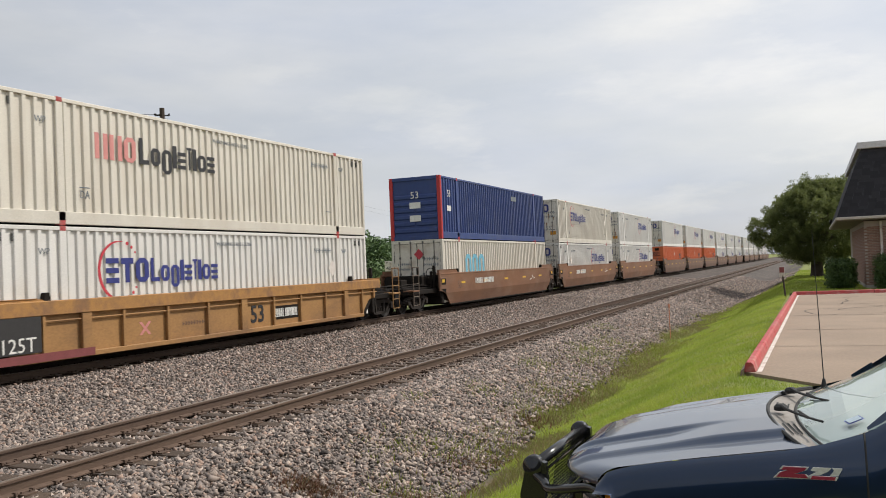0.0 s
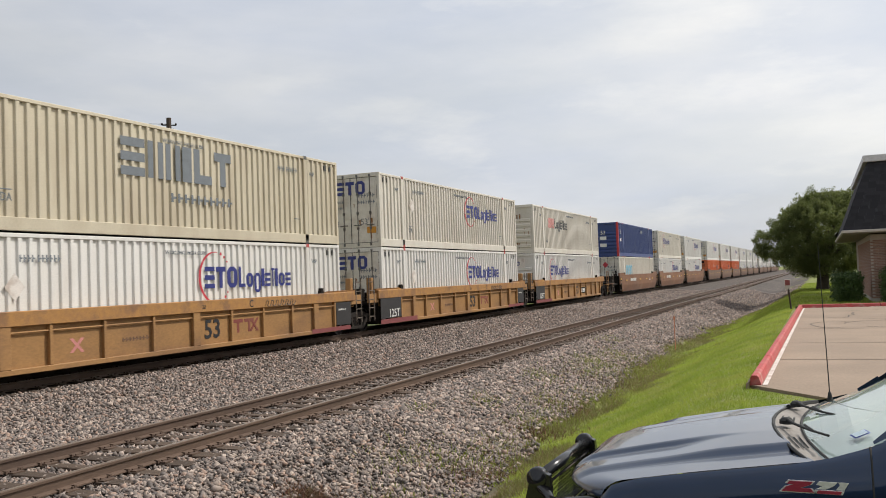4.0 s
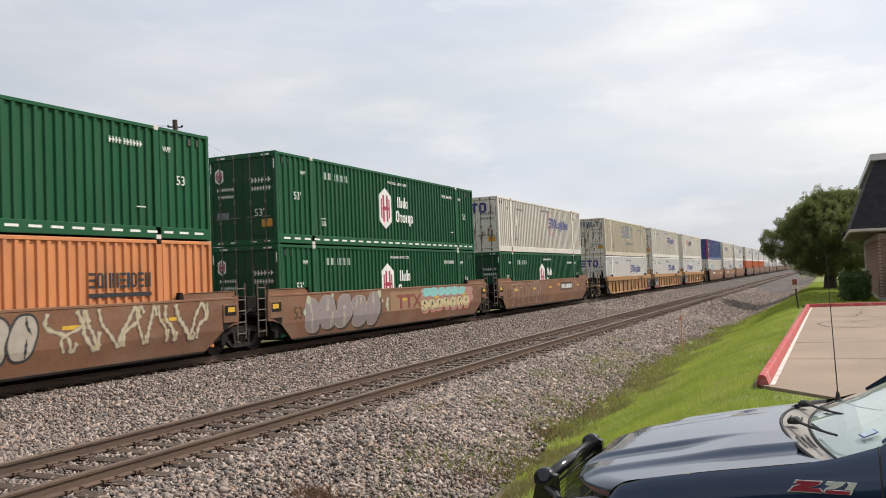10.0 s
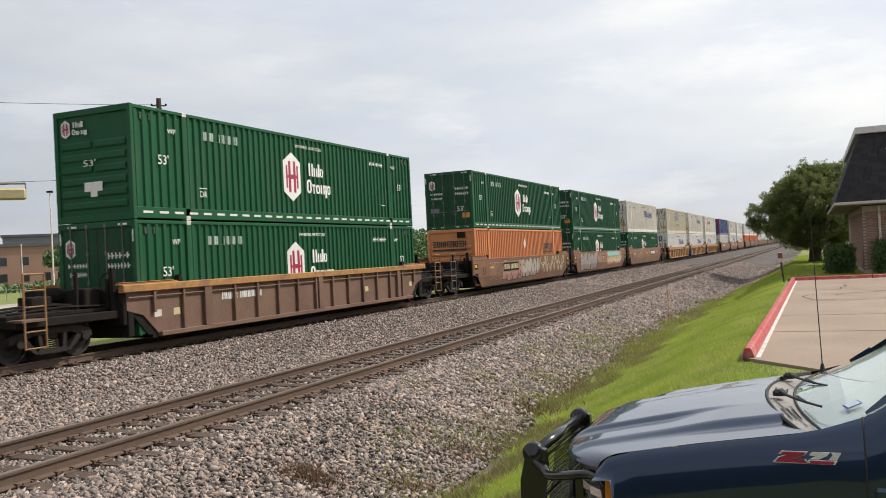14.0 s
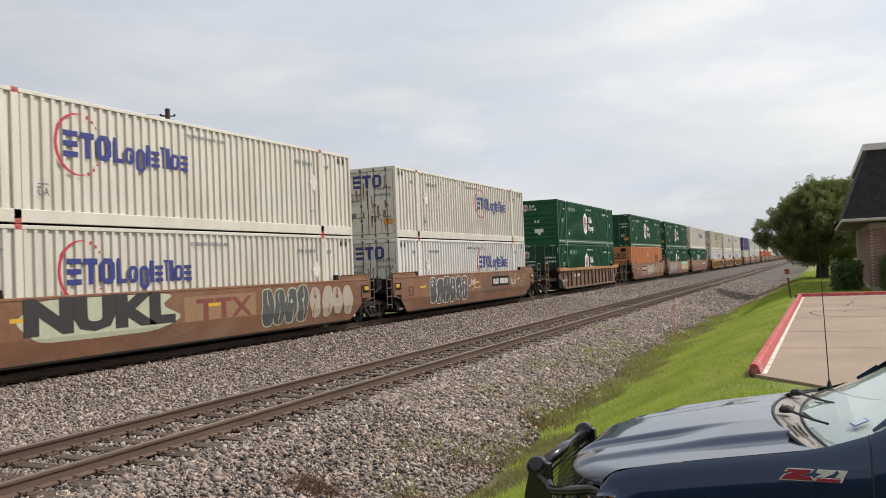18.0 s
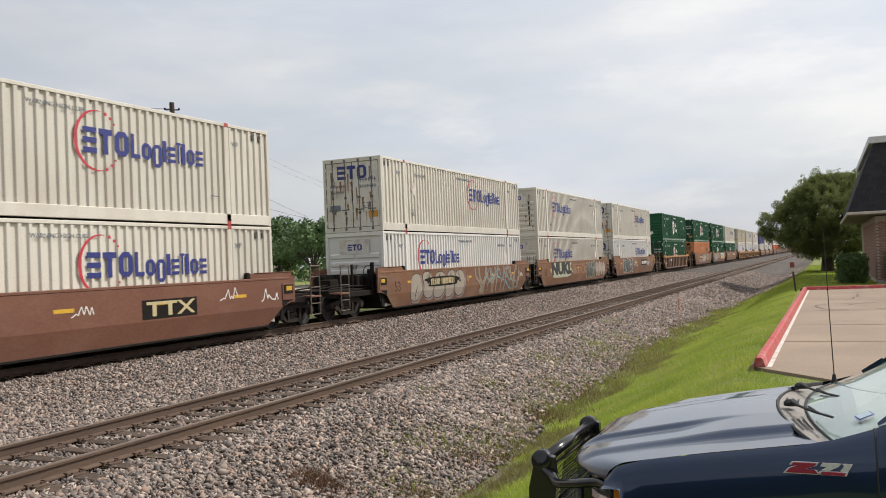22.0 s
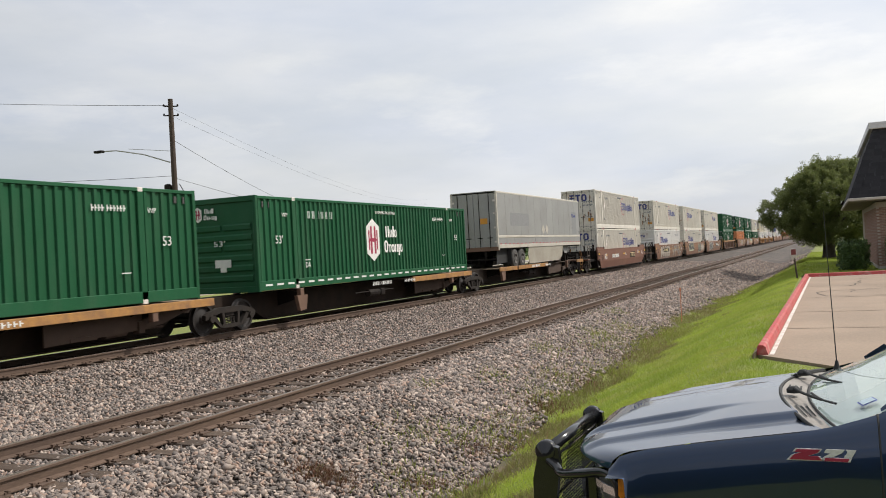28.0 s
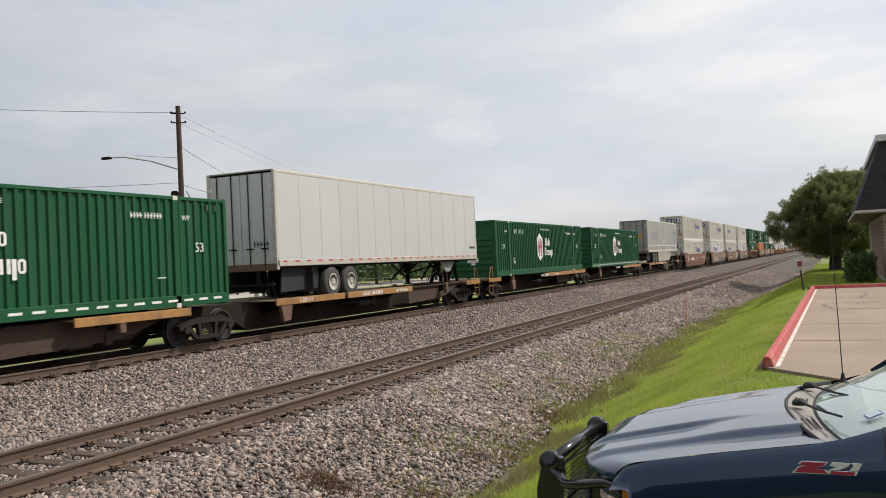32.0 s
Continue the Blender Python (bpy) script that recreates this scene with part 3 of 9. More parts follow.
# ---- the ground ----
NEAR_X = -8.77     # centre of the near track
TRAIN_X = -16.74   # centre of the train's track
NEAR_Z = -0.17     # rail top of the near track; the train's is 0
LOT_Z = 0.19
PROFILE = [(-400, -0.5), (-60, -0.45), (-34, -0.35), (-22.0, -0.42), (-19.6, -0.50), (-18.6, -0.26), (-18.2, -0.25), (-15.2, -0.25), (-14.6, -0.26), (-12.5, -0.44),
           (-10.9, -0.44), (-10.2, -0.422), (-7.3, -0.422), (-6.8, -0.45), (-4.9, -1.0), (-4.3, -1.02), (-3.2, -0.66), (-1.9, -0.08), (-1.2, 0.14), (0.5, 0.16), (30, 0.16), (400, 0.1)]


def ground_z(x, y):
    z = float(np.interp(x, [p[0] for p in PROFILE], [p[1] for p in PROFILE]))
    if -5.5 < x < 0.5:
        z += 0.05 * noise.noise((x * 0.5, y * 0.25, 3.1)) + 0.02 * noise.noise((x * 1.7, y * 1.7, 1.0))
    if x > -3.0 and y < 12:
        low = -0.14 + 0.02 * noise.noise((x, y, 5.0))
        k = max(0.0, min(1.0, (y - 6.2) / 5.5)) if y > 0 else 0.0
        k = k * k * (3 - 2 * k)
        e = min(1.0, (x + 3.0) / 1.6)
        z += (low - z) * (1 - k) * e if z > low else 0.0
    if -1.5 < x and 11 < y < 60:
        z = min(z, LOT_Z - 0.03)
    return z


def sheet(xs, ys, zf, x_edge=None):
    v = [(x, y, zf(x, y)) for y in ys for x in xs]
    k = len(xs)
    f = [(j * k + i, j * k + i + 1, (j + 1) * k + i + 1, (j + 1) * k + i) for j in range(len(ys) - 1) for i in range(k - 1)]
    m = Mesh()
    m.v, m.f = v, f
    return m


def foot(y):
    return float(np.interp(y, [0, 8, 10, 15, 22, 31, 42, 50, 60, 75, 120], [-4.1, -4.25, -4.5, -5.15, -5.3, -5.6, -5.3, -4.7, -2.9, -1.9, -1.5])) + 0.12 * math.sin(y * 0.7) + 0.08 * math.sin(y * 1.9 + 1)


def build_ground():
    xs = sorted({p[0] for p in PROFILE} | {-200, -120, -80, -45, -3.8, -2.8, -2.4, -1.6, -4.6, -5.4, -6.1, 2, 5, 10, 60, 120, 200} | {-7.4 + 0.2 * i for i in range(34)})
    xs = [x for i, x in enumerate(xs) if i == 0 or x - xs[i - 1] > 0.06]
    xs = [-3000] + xs + [3000]
    ys = [-3000, -400, -100, -40] + [-20 + i for i in range(0, 24)] + [4 + 0.4 * i for i in range(0, 120)] + [53, 56, 60, 65, 70, 75, 80, 90, 100, 120, 150, 200, 300, 500, 900, 3000]
    solid("ground", sheet(xs, ys, lambda x, y: ground_z(max(-400, min(400, x)), y)), M["grass"], "uneven mown green grass with bare earthy patches", "ground", kind="structure", smooth=True)

    def ballast_strip(name, x0, x1, label, step=0.16):
        n = int((x1 - x0) / step)
        bx = [x0 + (x1 - x0) * i / n for i in range(n + 1)]
        by = [-30 + 0.5 * i for i in range(60)] + [0.4 * i for i in range(126)] + [50 + 1.5 * i for i in range(40)] + [110 + 10 * i for i in range(60)] + [1200, 2500]

        v = []
        for y in by:
            end = foot(y) if x1 > -5 else x1   # the bank's foot draws in and out
            for x in bx:
                x = x0 + (x - x0) * (end - x0) / (x1 - x0)
                e = max(0.0, min(1.0, (x - x0) / 0.5, (end - x) / 0.6))
                v.append((x, y, ground_z(x, y) + 0.004 + e * (0.012 + 0.012 * noise.noise((x * 2.2, y * 2.2, 0.0)))))
        k = len(bx)
        m = Mesh()
        m.v, m.f = v, [(j * k + i, j * k + i + 1, (j + 1) * k + i + 1, (j + 1) * k + i) for j in range(len(by) - 1) for i in range(k - 1)]
        solid(name, m, M["ballast"], label, "ballast", kind="structure")
    ballast_strip("ballast", -19.6, -10.6, "grey-pink crushed stone ballast under the far track")
    ballast_strip("ballast", -10.6, -4.5, "grey-pink crushed stone ballast bank under the near track", 0.12)


def build_verge():
    """Bare soil with a ragged edge where the gravel runs out into the grass."""
    v, rows, k = [], 0, 12
    y = 4.0
    while y < 46:
        a = foot(y) - 0.12 + 0.10 * noise.noise((y * 1.3, 2.0, 0.0))
        b = foot(y) + 0.62 + 0.45 * noise.noise((y * 0.45, 5.0, 0.0)) + 0.22 * noise.noise((y * 1.7, 8.0, 0.0))
        for i in range(k + 1):
            x = a + (b - a) * i / k
            e = min(1.0, i / 2, (k - i) / 2)
            v.append((x, y, ground_z(x, y) - 0.012 + 0.024 * e + 0.012 * e * noise.noise((x * 4, y * 4, 1.0))))
        rows += 1
        y += 0.16
    m = Mesh()
    m.v, m.f = v, [(j * (k + 1) + i, j * (k + 1) + i + 1, (j + 1) * (k + 1) + i + 1, (j + 1) * (k + 1) + i) for j in range(rows - 1) for i in range(k)]
    solid("bare_earth", m, M["soil"], "brown bare soil with litter between gravel and grass", "soil", kind="structure")


RAIL_PROFILE = [(-0.07, -0.17), (0.07, -0.17), (0.07, -0.155), (0.012, -0.135), (0.012, -0.045), (0.035, -0.035), (0.036, -0.006), (0.03, 0.0), (-0.03, 0.0), (-0.036, -0.006), (-0.035, -0.035), (-0.012, -0.045), (-0.012, -0.135), (-0.07, -0.155)]


def build_track(cx, top, label):
    track = thing("railway_track", label, "track", kind="structure")
    for s in (-0.7525, 0.7525):
        m = Mesh().prism([(cx + s + x, top + z) for x, z in RAIL_PROFILE], 1, -60, 1500)
        part("rail", m, M["rail"], track, "rust-brown steel rail")
        part("rail_head", Mesh().box(cx + s - 0.027, cx + s + 0.027, -60, 1500, top - 0.001, top + 0.003), M["rail_top"], track, "worn shiny running band of a rail")
    return track


def build_ties(track, cx, top, y0, y1, far):
    """Wooden ties with plates and spikes; those further off are joined."""
    shapes = []
    for k in range(4):
        m = Mesh().box(-1.3, 1.3, -0.115, 0.115, -0.18, 0.0, 0.012)
        m.v = [(x + random.uniform(-.012, .012), y + random.uniform(-.01, .01), z + random.uniform(-.006, .006)) for x, y, z in m.v]
        me = m.data("tie")
        me.materials.append(M["tie"])
        shapes.append(me)
    pm = Mesh()
    for s in (-0.7525, 0.7525):
        pm.box(s - 0.18, s + 0.18, -0.09, 0.09, 0.0, 0.016)
        for q in (-0.1, 0.1):
            for e in (-0.055, 0.055):
                pm.box(s + q - 0.012, s + q + 0.012, e - 0.012, e + 0.012, 0.016, 0.036)
        for q in (-0.11, 0.11):
            pm.box(s - 0.09, s + 0.09, q - 0.014, q + 0.014, 0.0, 0.04)
    plate = pm.data("tie_plate")
    plate.materials.append(M["rail"])
    y, k = y0, 0
    while y < y1:
        t = part("tie", shapes[k % 4], M["tie"], track)
        t.matrix_basis = pose(cx + random.uniform(-.05, .05), y, top - 0.178, 0, 0, random.uniform(-1.2, 1.2))
        p = part("tie_plate", plate, M["rail"], track)
        p.matrix_basis = pose(cx, y, top - 0.176)
        y += 0.52 + random.uniform(-.03, .03)
        k += 1
    m = Mesh()
    while y < far:
        m.box(cx - 1.3, cx + 1.3, y - 0.11, y + 0.11, top - 0.36, top - 0.178)
        y += 0.54
    tagged(part("ties", m, M["tie"], track), kind="stuff")


def stones(name, x0, x1, y0, y1, count, size, label):
    """Crushed stone, thick on the ground."""
    rng = np.random.default_rng(7)
    base = np.array([(1, 0, 0), (-1, 0, 0), (0, 1, 0), (0, -1, 0), (0, 0, 1), (0, 0, -1)], float)
    tri = np.array([(0, 2, 4), (2, 1, 4), (1, 3, 4), (3, 0, 4), (2, 0, 5), (1, 2, 5), (3, 1, 5), (0, 3, 5)])
    u = rng.random(count)
    ys = y0 + (y1 - y0) * u ** 1.6
    xs = x0 + (x1 - x0) * rng.random(count)
    if x1 > -5:
        keep = np.array([x < foot(y) + 0.1 + 0.45 * r * r for x, y, r in zip(xs, ys, rng.random(count))])
        xs, ys = xs[keep], ys[keep]
        count = len(xs)
    zs = np.array([ground_z(x, y) for x, y in zip(xs, ys)]) + 0.018 + rng.random(count) * 0.04
    sz = size * (0.55 + 0.9 * rng.random((count, 1)) ** 2) * (0.7 + 0.6 * rng.random((count, 3)))
    sz[:, 2] *= 0.75
    p = base[None] * sz[:, None, :] + rng.normal(0, 0.30, (count, 6, 3)) * sz[:, None, :]
    a = rng.random(count) * 6.283
    c, s = np.cos(a)[:, None], np.sin(a)[:, None]
    b = rng.normal(0, 0.5, count)[:, None]
    x, y, z = p[..., 0], p[..., 1], p[..., 2]
    x, z = x * np.cos(b) - z * np.sin(b), x * np.sin(b) + z * np.cos(b)
    p = np.stack([x * c - y * s + xs[:, None], x * s + y * c + ys[:, None], z + zs[:, None]], -1).reshape(-1, 3)
    f = (tri[None] + 6 * np.arange(count)[:, None, None]).reshape(-1, 3)
    ob = new(name, bulk(name, p, f, M["stone"]))
    return tagged(ob, label, "gravel", kind="stuff")


def blades(name, spots, height, m, label, seed=3, width=0.012, lean=0.5):
    """Grass blades at the given (x, y, z, size) spots, one leaning sliver each."""
    rng = np.random.default_rng(seed)
    spots = np.asarray(spots)
    k = len(spots)
    a = rng.random(k) * 6.283
    h = height * spots[:, 3] * (0.5 + rng.random(k))
    w = width * (0.7 + 0.6 * rng.random(k))
    dx, dy = np.cos(a), np.sin(a)
    la = rng.random(k) * 6.283
    le = rng.random(k) * lean * h
    o = spots[:, :3]
    p0 = o + np.stack([dx * w, dy * w, -0.01 + 0 * w], -1)
    p1 = o - np.stack([dx * w, dy * w, 0.01 + 0 * w], -1)
    p2 = o + np.stack([np.cos(la) * le, np.sin(la) * le, h], -1)
    v = np.stack([p0, p1, p2], 1).reshape(-1, 3)
    f = np.arange(3 * k).reshape(-1, 3)
    ob = new(name, bulk(name, v, f, m))
    return tagged(ob, label, "grass", kind="stuff")


# ---- containers ----
CL, CW, CH = 16.154, 2.591, 2.908
PITCH = 0.278


def corrugated(x_out, depth, y0, y1, z0, z1, sign):
    """A pressed side wall: flat crests outward, sloped flanks, flat troughs."""
    m = Mesh()
    n = max(1, round((y1 - y0) / PITCH))
    p = (y1 - y0) / n
    ring = []
    for i in range(n):
        a = y0 + i * p
        ring += [(a, 0), (a + 0.10 * p, 1), (a + 0.42 * p, 1), (a + 0.56 * p, 0)]
    ring.append((y1, 0))
    v = []
    for y, d in ring:
        x = x_out - sign * depth * (1 - d)
        v += [(x, y, z0), (x, y, z1)]
    f = [(2 * i, 2 * i + 2, 2 * i + 3, 2 * i + 1) for i in range(len(ring) - 1)]
    return m.add(v, f)


def corner_casting(x0, x1, y, z, s=1):
    m = Mesh().box(x0, x1, y - 0.089, y + 0.089, z - 0.059, z + 0.059, 0.008)
    xo = x1 if s > 0 else x0
    m.box(xo - 0.004, xo + 0.003, y - 0.04, y + 0.04, z - 0.028, z + 0.028)
    return m


def container_shell(body, post, door, casting, label, tape=False, ribbed_end=False, dark_door_edge=True, rail_pale=None):
    """A 53-foot container, base centre at the origin, doors towards -y. Returns its Empty."""
    c = thing("shipping_container", label, "container", "containers on the train")
    hw, hl = CW / 2, CL / 2
    for s in (1, -1):
        x_out = s * (hw - 0.012)
        # side wall in three bays between the posts
        bays = [(-hl + 0.12, -hl + 1.92), (-hl + 2.13, hl - 2.13), (hl - 1.92, hl - 0.12)]
        for a, b in bays:
            part("side_panel", corrugated(x_out, 0.052, a, b, 0.30, CH - 0.10, s), body, c)
        part("bottom_rail", Mesh().box(min(s * hw, s * (hw - 0.07)), max(s * hw, s * (hw - 0.07)), -hl + 0.1, hl - 0.1, 0.025, 0.315, 0.012), body, c)
        part("top_rail", Mesh().box(min(s * hw, s * (hw - 0.07)), max(s * hw, s * (hw - 0.07)), -hl + 0.1, hl - 0.1, CH - 0.105, CH - 0.015, 0.01), body, c)
        for y in (-hl + 2.025, hl - 2.025):
            part("side_post", Mesh().box(min(s * hw, s * (hw - 0.09)) + 0.0, max(s * hw, s * (hw - 0.09)), y - 0.10, y + 0.10, 0.06, CH - 0.06, 0.01), post, c)
            for z in (0.059, CH - 0.059):
                xa, xb = sorted((s * (hw + 0.004), s * (hw - 0.16)))
                part("corner_casting", corner_casting(xa, xb, y, z, s), casting, c)
        for y in (-hl + 0.06, hl - 0.06):
            part("corner_post", Mesh().box(min(s * hw, s * (hw - 0.12)), max(s * hw, s * (hw - 0.12)), y - 0.06, y + 0.06, 0.0, CH, 0.012), post, c)
        if tape:
            m = Mesh()
            k = 27
            for i in range(k):
                y = -hl + 0.5 + (CL - 1.0) * i / (k - 1)
                m.box(min(s * hw, s * (hw + 0.004)), max(s * hw, s * (hw + 0.004)), y - 0.17, y + 0.17, 0.155, 0.215)
            tagged(part("reflective_tape", m, M["white_ink"], c, "white reflective dashes"), kind="stuff")
    part("roof", Mesh().box(-hw + 0.03, hw - 0.03, -hl + 0.06, hl - 0.06, CH - 0.05, CH - 0.01, 0.01), body, c)
    part("floor", Mesh().box(-hw + 0.05, hw - 0.05, -hl + 0.08, hl - 0.08, 0.09, 0.20), M["under"], c, "dark floor and cross members")
    for y in (-hl + 0.04, hl - 0.04):
        part("end_header", Mesh().box(-hw + 0.1, hw - 0.1, y - 0.04, y + 0.04, CH - 0.16, CH, 0.01), post, c)
        part("end_sill", Mesh().box(-hw + 0.1, hw - 0.1, y - 0.04, y + 0.04, 0.0, 0.18, 0.01), post, c)
    # front end, pressed
    m = Mesh()
    n = 9
    for i in range(n):
        a = -hw + 0.12 + (CW - 0.24) * i / n
        b = -hw + 0.12 + (CW - 0.24) * (i + 1) / n
        w = b - a
        pts = [(a, 0.05), (a + .15 * w, 0.015), (a + .45 * w, 0.015), (a + .6 * w, 0.05), (b, 0.05)]
        for (xa, da), (xb, db) in zip(pts, pts[1:]):
            m.add([(xa, hl - da, .18), (xb, hl - db, .18), (xb, hl - db, CH - .16), (xa, hl - da, CH - .16)], [(0, 1, 2, 3)])
    part("front_panel", m, body, c)
    ye = -hl
    if ribbed_end:
        # the closed end, with pressed horizontal ribs
        part("end_panel", Mesh().box(-hw + 0.12, hw - 0.12, ye + 0.055, ye + 0.08, 0.18, CH - 0.16), door, c)
        for i in range(6):
            z = 0.34 + i * 0.31
            for a, b in ((-hw + 0.22, -0.05), (0.05, hw - 0.22)) if i % 2 else ((-hw + 0.22, hw - 0.22),):
                part("end_rib", Mesh().prism([(ye + 0.056, z - 0.02), (ye + 0.012, z + 0.03), (ye + 0.012, z + 0.15), (ye + 0.056, z + 0.20)], 0, a, b), door, c)
    else:
        for s in (-1, 1):
            x0, x1 = sorted((s * 0.012, s * (hw - 0.125)))
            d = part("door", Mesh().box(x0, x1, ye + 0.03, ye + 0.065, 0.19, CH - 0.17, 0.008), door, c)
            pan = Mesh()
            for i in range(3):
                z = 0.30 + i * 0.80
                pan.box(x0 + 0.08, x1 - 0.08, ye + 0.022, ye + 0.03, z, z + 0.70, 0.006)
            part("door_pressing", pan, door, d)
            for xr in (x0 + 0.30, x1 - 0.30):
                rod = Mesh().tube((xr, ye + 0.008, 0.10), (xr, ye + 0.008, CH - 0.06), 0.017, None, 8)
                for z in (0.12, 0.75, 1.35, 2.1, CH - 0.10):
                    rod.box(xr - 0.045, xr + 0.045, ye - 0.012, ye + 0.03, z - 0.05, z + 0.05, 0.006)
                rod.box(xr - 0.17, xr + 0.17, ye - 0.014, ye + 0.004, 0.86, 0.90)
                part("lock_rod", rod, M["steel"], d, "rusty galvanised lock rod")
            for z in (0.4, 1.1, 1.8, 2.5):
                xh = s * (hw - 0.11)
                part("hinge", Mesh().box(xh - 0.05, xh + 0.05, ye + 0.0, ye + 0.035, z - 0.07, z + 0.07, 0.008), post, d)
        for xg in (-hw + 0.118, hw - 0.118):
            part("door_side_gasket", Mesh().box(xg - 0.014, xg + 0.014, ye + 0.010, ye + 0.05, 0.17, CH - 0.15), M["black"], c)
        part("door_sill_gasket", Mesh().box(-hw + 0.12, hw - 0.12, ye + 0.012, ye + 0.05, 0.165, 0.20), M["black"], c)
        part("door_gasket", Mesh().box(-0.012, 0.012, ye + 0.026, ye + 0.05, 0.19, CH - 0.17), M["black"], c)
        part("door_header_gasket", Mesh().box(-hw + 0.12, hw - 0.12, ye + 0.024, ye + 0.05, CH - 0.172, CH - 0.15), M["black"], c)
    return c


NUMBER_BARS = [(0.9, 0, 1, "n"), (0.9, 0, 1, "n"), (0.45, 0, 1), (0.9, 0, 1, "n"), (0.6, 0, .01)] + [(0.9, 0, 1, "n"), (0.9, 0, 1, "n"), (0.45, 0, 1)] * 2
ROUND = [(1.05, 0, 1, "o")]
SMALL = [(0.9, 0, .68, "o")]
THREE = [(0.8, 0, .68, "e")]
LOWER = [(0.9, -.28, .68, "o")]
WORD_STG = [(1.0, 0, 1, "e"), (1.0, 0, 1, "t"), (1.1, 0, 1, "o")]
WORD_LOGISTICS = [(0.85, 0, 1, "l")] + SMALL + LOWER + [(0.40, 0, .9)] + THREE + [(0.5, 0, .92, "t"), (0.40, 0, .9)] + SMALL + THREE


def arc_logo(c, x, y, z, s=1.0):
    """A red open ring with dots and blue word blocks on a side wall that faces +x."""
    m = Mesh()
    R, n = 0.72 * s, 26
    y += R
    for i in range(n):
        t0 = radians(80 + 205 * i / n)
        t1 = radians(80 + 205 * (i + 1) / n)
        w = 0.075 * s * math.sin(math.pi * (i + 0.8) / (n + 0.6)) + 0.012
        q = []
        for t, r in ((t0, R), (t0, R - w), (t1, R - w), (t1, R)):
            q.append((y + 0.95 * r * math.cos(t), z + r * math.sin(t)))
        m.add([(x, *p) for p in q] + [(x + 0.006, *p) for p in q], [(0, 1, 2, 3), (4, 7, 6, 5), (0, 4, 5, 1), (2, 6, 7, 3)])
    for t, r in ((66, .045), (52, .04), (38, .03), (-66, .045), (-50, .04), (-36, .03)):
        cy, cz = y + 0.95 * R * math.cos(radians(t)), z + R * math.sin(radians(t))
        m.lathe([(0, r * s), (0.006, r * s)], 0, (x, cy, cz), 10)
    tagged(part("logo_ring", m, M["red_ink"], c, "red open ring with dots"), kind="stuff")
    w = block_word(Mesh(), x + 0.002, y - 0.46 * s, z - 0.30 * s, 0.60 * s, 1.50 * s, WORD_STG)
    block_word(w, x + 0.002, y + 1.05 * s, z - 0.30 * s, 0.60 * s, 2.70 * s, WORD_LOGISTICS)
    tagged(part("logo_word", w, M["navy_ink"], c, "navy blue logo lettering"), kind="stuff")


def small_marks(c, ink, x=CW / 2 + 0.001, number_front=True):
    """Stencils that every container carries."""
    hl = CL / 2
    bars = Mesh()
    for y in ((hl - 3.6) if number_front else (-hl + 3.0),):
        block_word(bars, x - 0.014, y, CH - 0.62, 0.15, 1.1, [(1, 0, 1)] * 4 + [(0.5, 0, 0.01)] + [(1, 0, 1)] * 6)
    tagged(part("stencil", bars, ink, c, "small stencilled marks"), kind="stuff")
    lettering("stencil", "WARNING HIGH CUBE", 0.15, ink, c, on_side(x - 0.008, 0.15, CH - 0.37), stretch=1.05, label="small stencilled warning")
    lettering("stencil", "WP", 0.20, ink, c, on_side(x - 0.008, -hl + 1.5, CH - 0.58))
    lettering("stencil", "WP", 0.20, ink, c, on_side(x - 0.008, hl - 1.65, CH - 0.58))
    arrow = Mesh().box(x - 0.016, x - 0.006, -hl + 2.55, -hl + 2.85, 0.88, 0.905)
    arrow.box(x - 0.016, x - 0.006, hl - 2.75, hl - 2.45, 0.78, 0.805)
    part("stencil", arrow, ink, c)
    lettering("stencil", "DA", 0.26, ink, c, on_side(x - 0.008, -hl + 2.7, 0.72), stretch=0.8)
    slots = Mesh()
    for y in (-hl + 0.42, -hl + 0.75, hl - 0.42, hl - 0.75):
        slots.box(x - 0.052, x - 0.030, y - 0.05, y + 0.05, CH - 0.36, CH - 0.18)
    tagged(part("vents", slots, M["vent"], c, "small dark vents"), kind="stuff")


# ---- container liveries ----
def end_marks(c, ink, word=None, logo=False):
    """Marks on the door end, facing -y."""
    ye = -CL / 2 + 0.018
    m = Mesh()
    block_word(m, ye, 0.35, 1.95, 0.16, 0.75, [(1, 0, 1)] * 6, on="end")
    block_word(m, ye, 0.35, 1.70, 0.14, 0.75, [(1, 0, 1)] * 7, on="end")
    block_word(m, ye, -1.0, 1.75, 0.12, 0.7, [(1, 0, 1)] * 7, on="end")
    block_word(m, ye, -0.95, 1.52, 0.12, 0.6, [(1, 0, 1)] * 9, on="end")
    tagged(part("stencil", m, ink, c), kind="stuff")
    lettering("stencil", "53'", 0.34, ink, c, on_end(0.62, ye - 0.002, 1.0))
    part("placard", Mesh().box(0.70, 1.10, ye - 0.006, ye, 0.55, 0.80), M["amber"], c, "amber placard")
    part("placard", Mesh().box(-1.02, -0.55, ye - 0.006, ye, 0.85, 1.08), M["grey_ink"], c, "grey data plate")
    if word:
        w = block_word(Mesh(), ye, -0.68, 2.08, 0.52, 1.38, WORD_STG, on="end")
        tagged(part("logo_word", w, M[word], c, "logo lettering"), kind="stuff")
    if logo:
        hex_logo(c, -0.9, ye - 0.004, 2.25, 0.26, True)


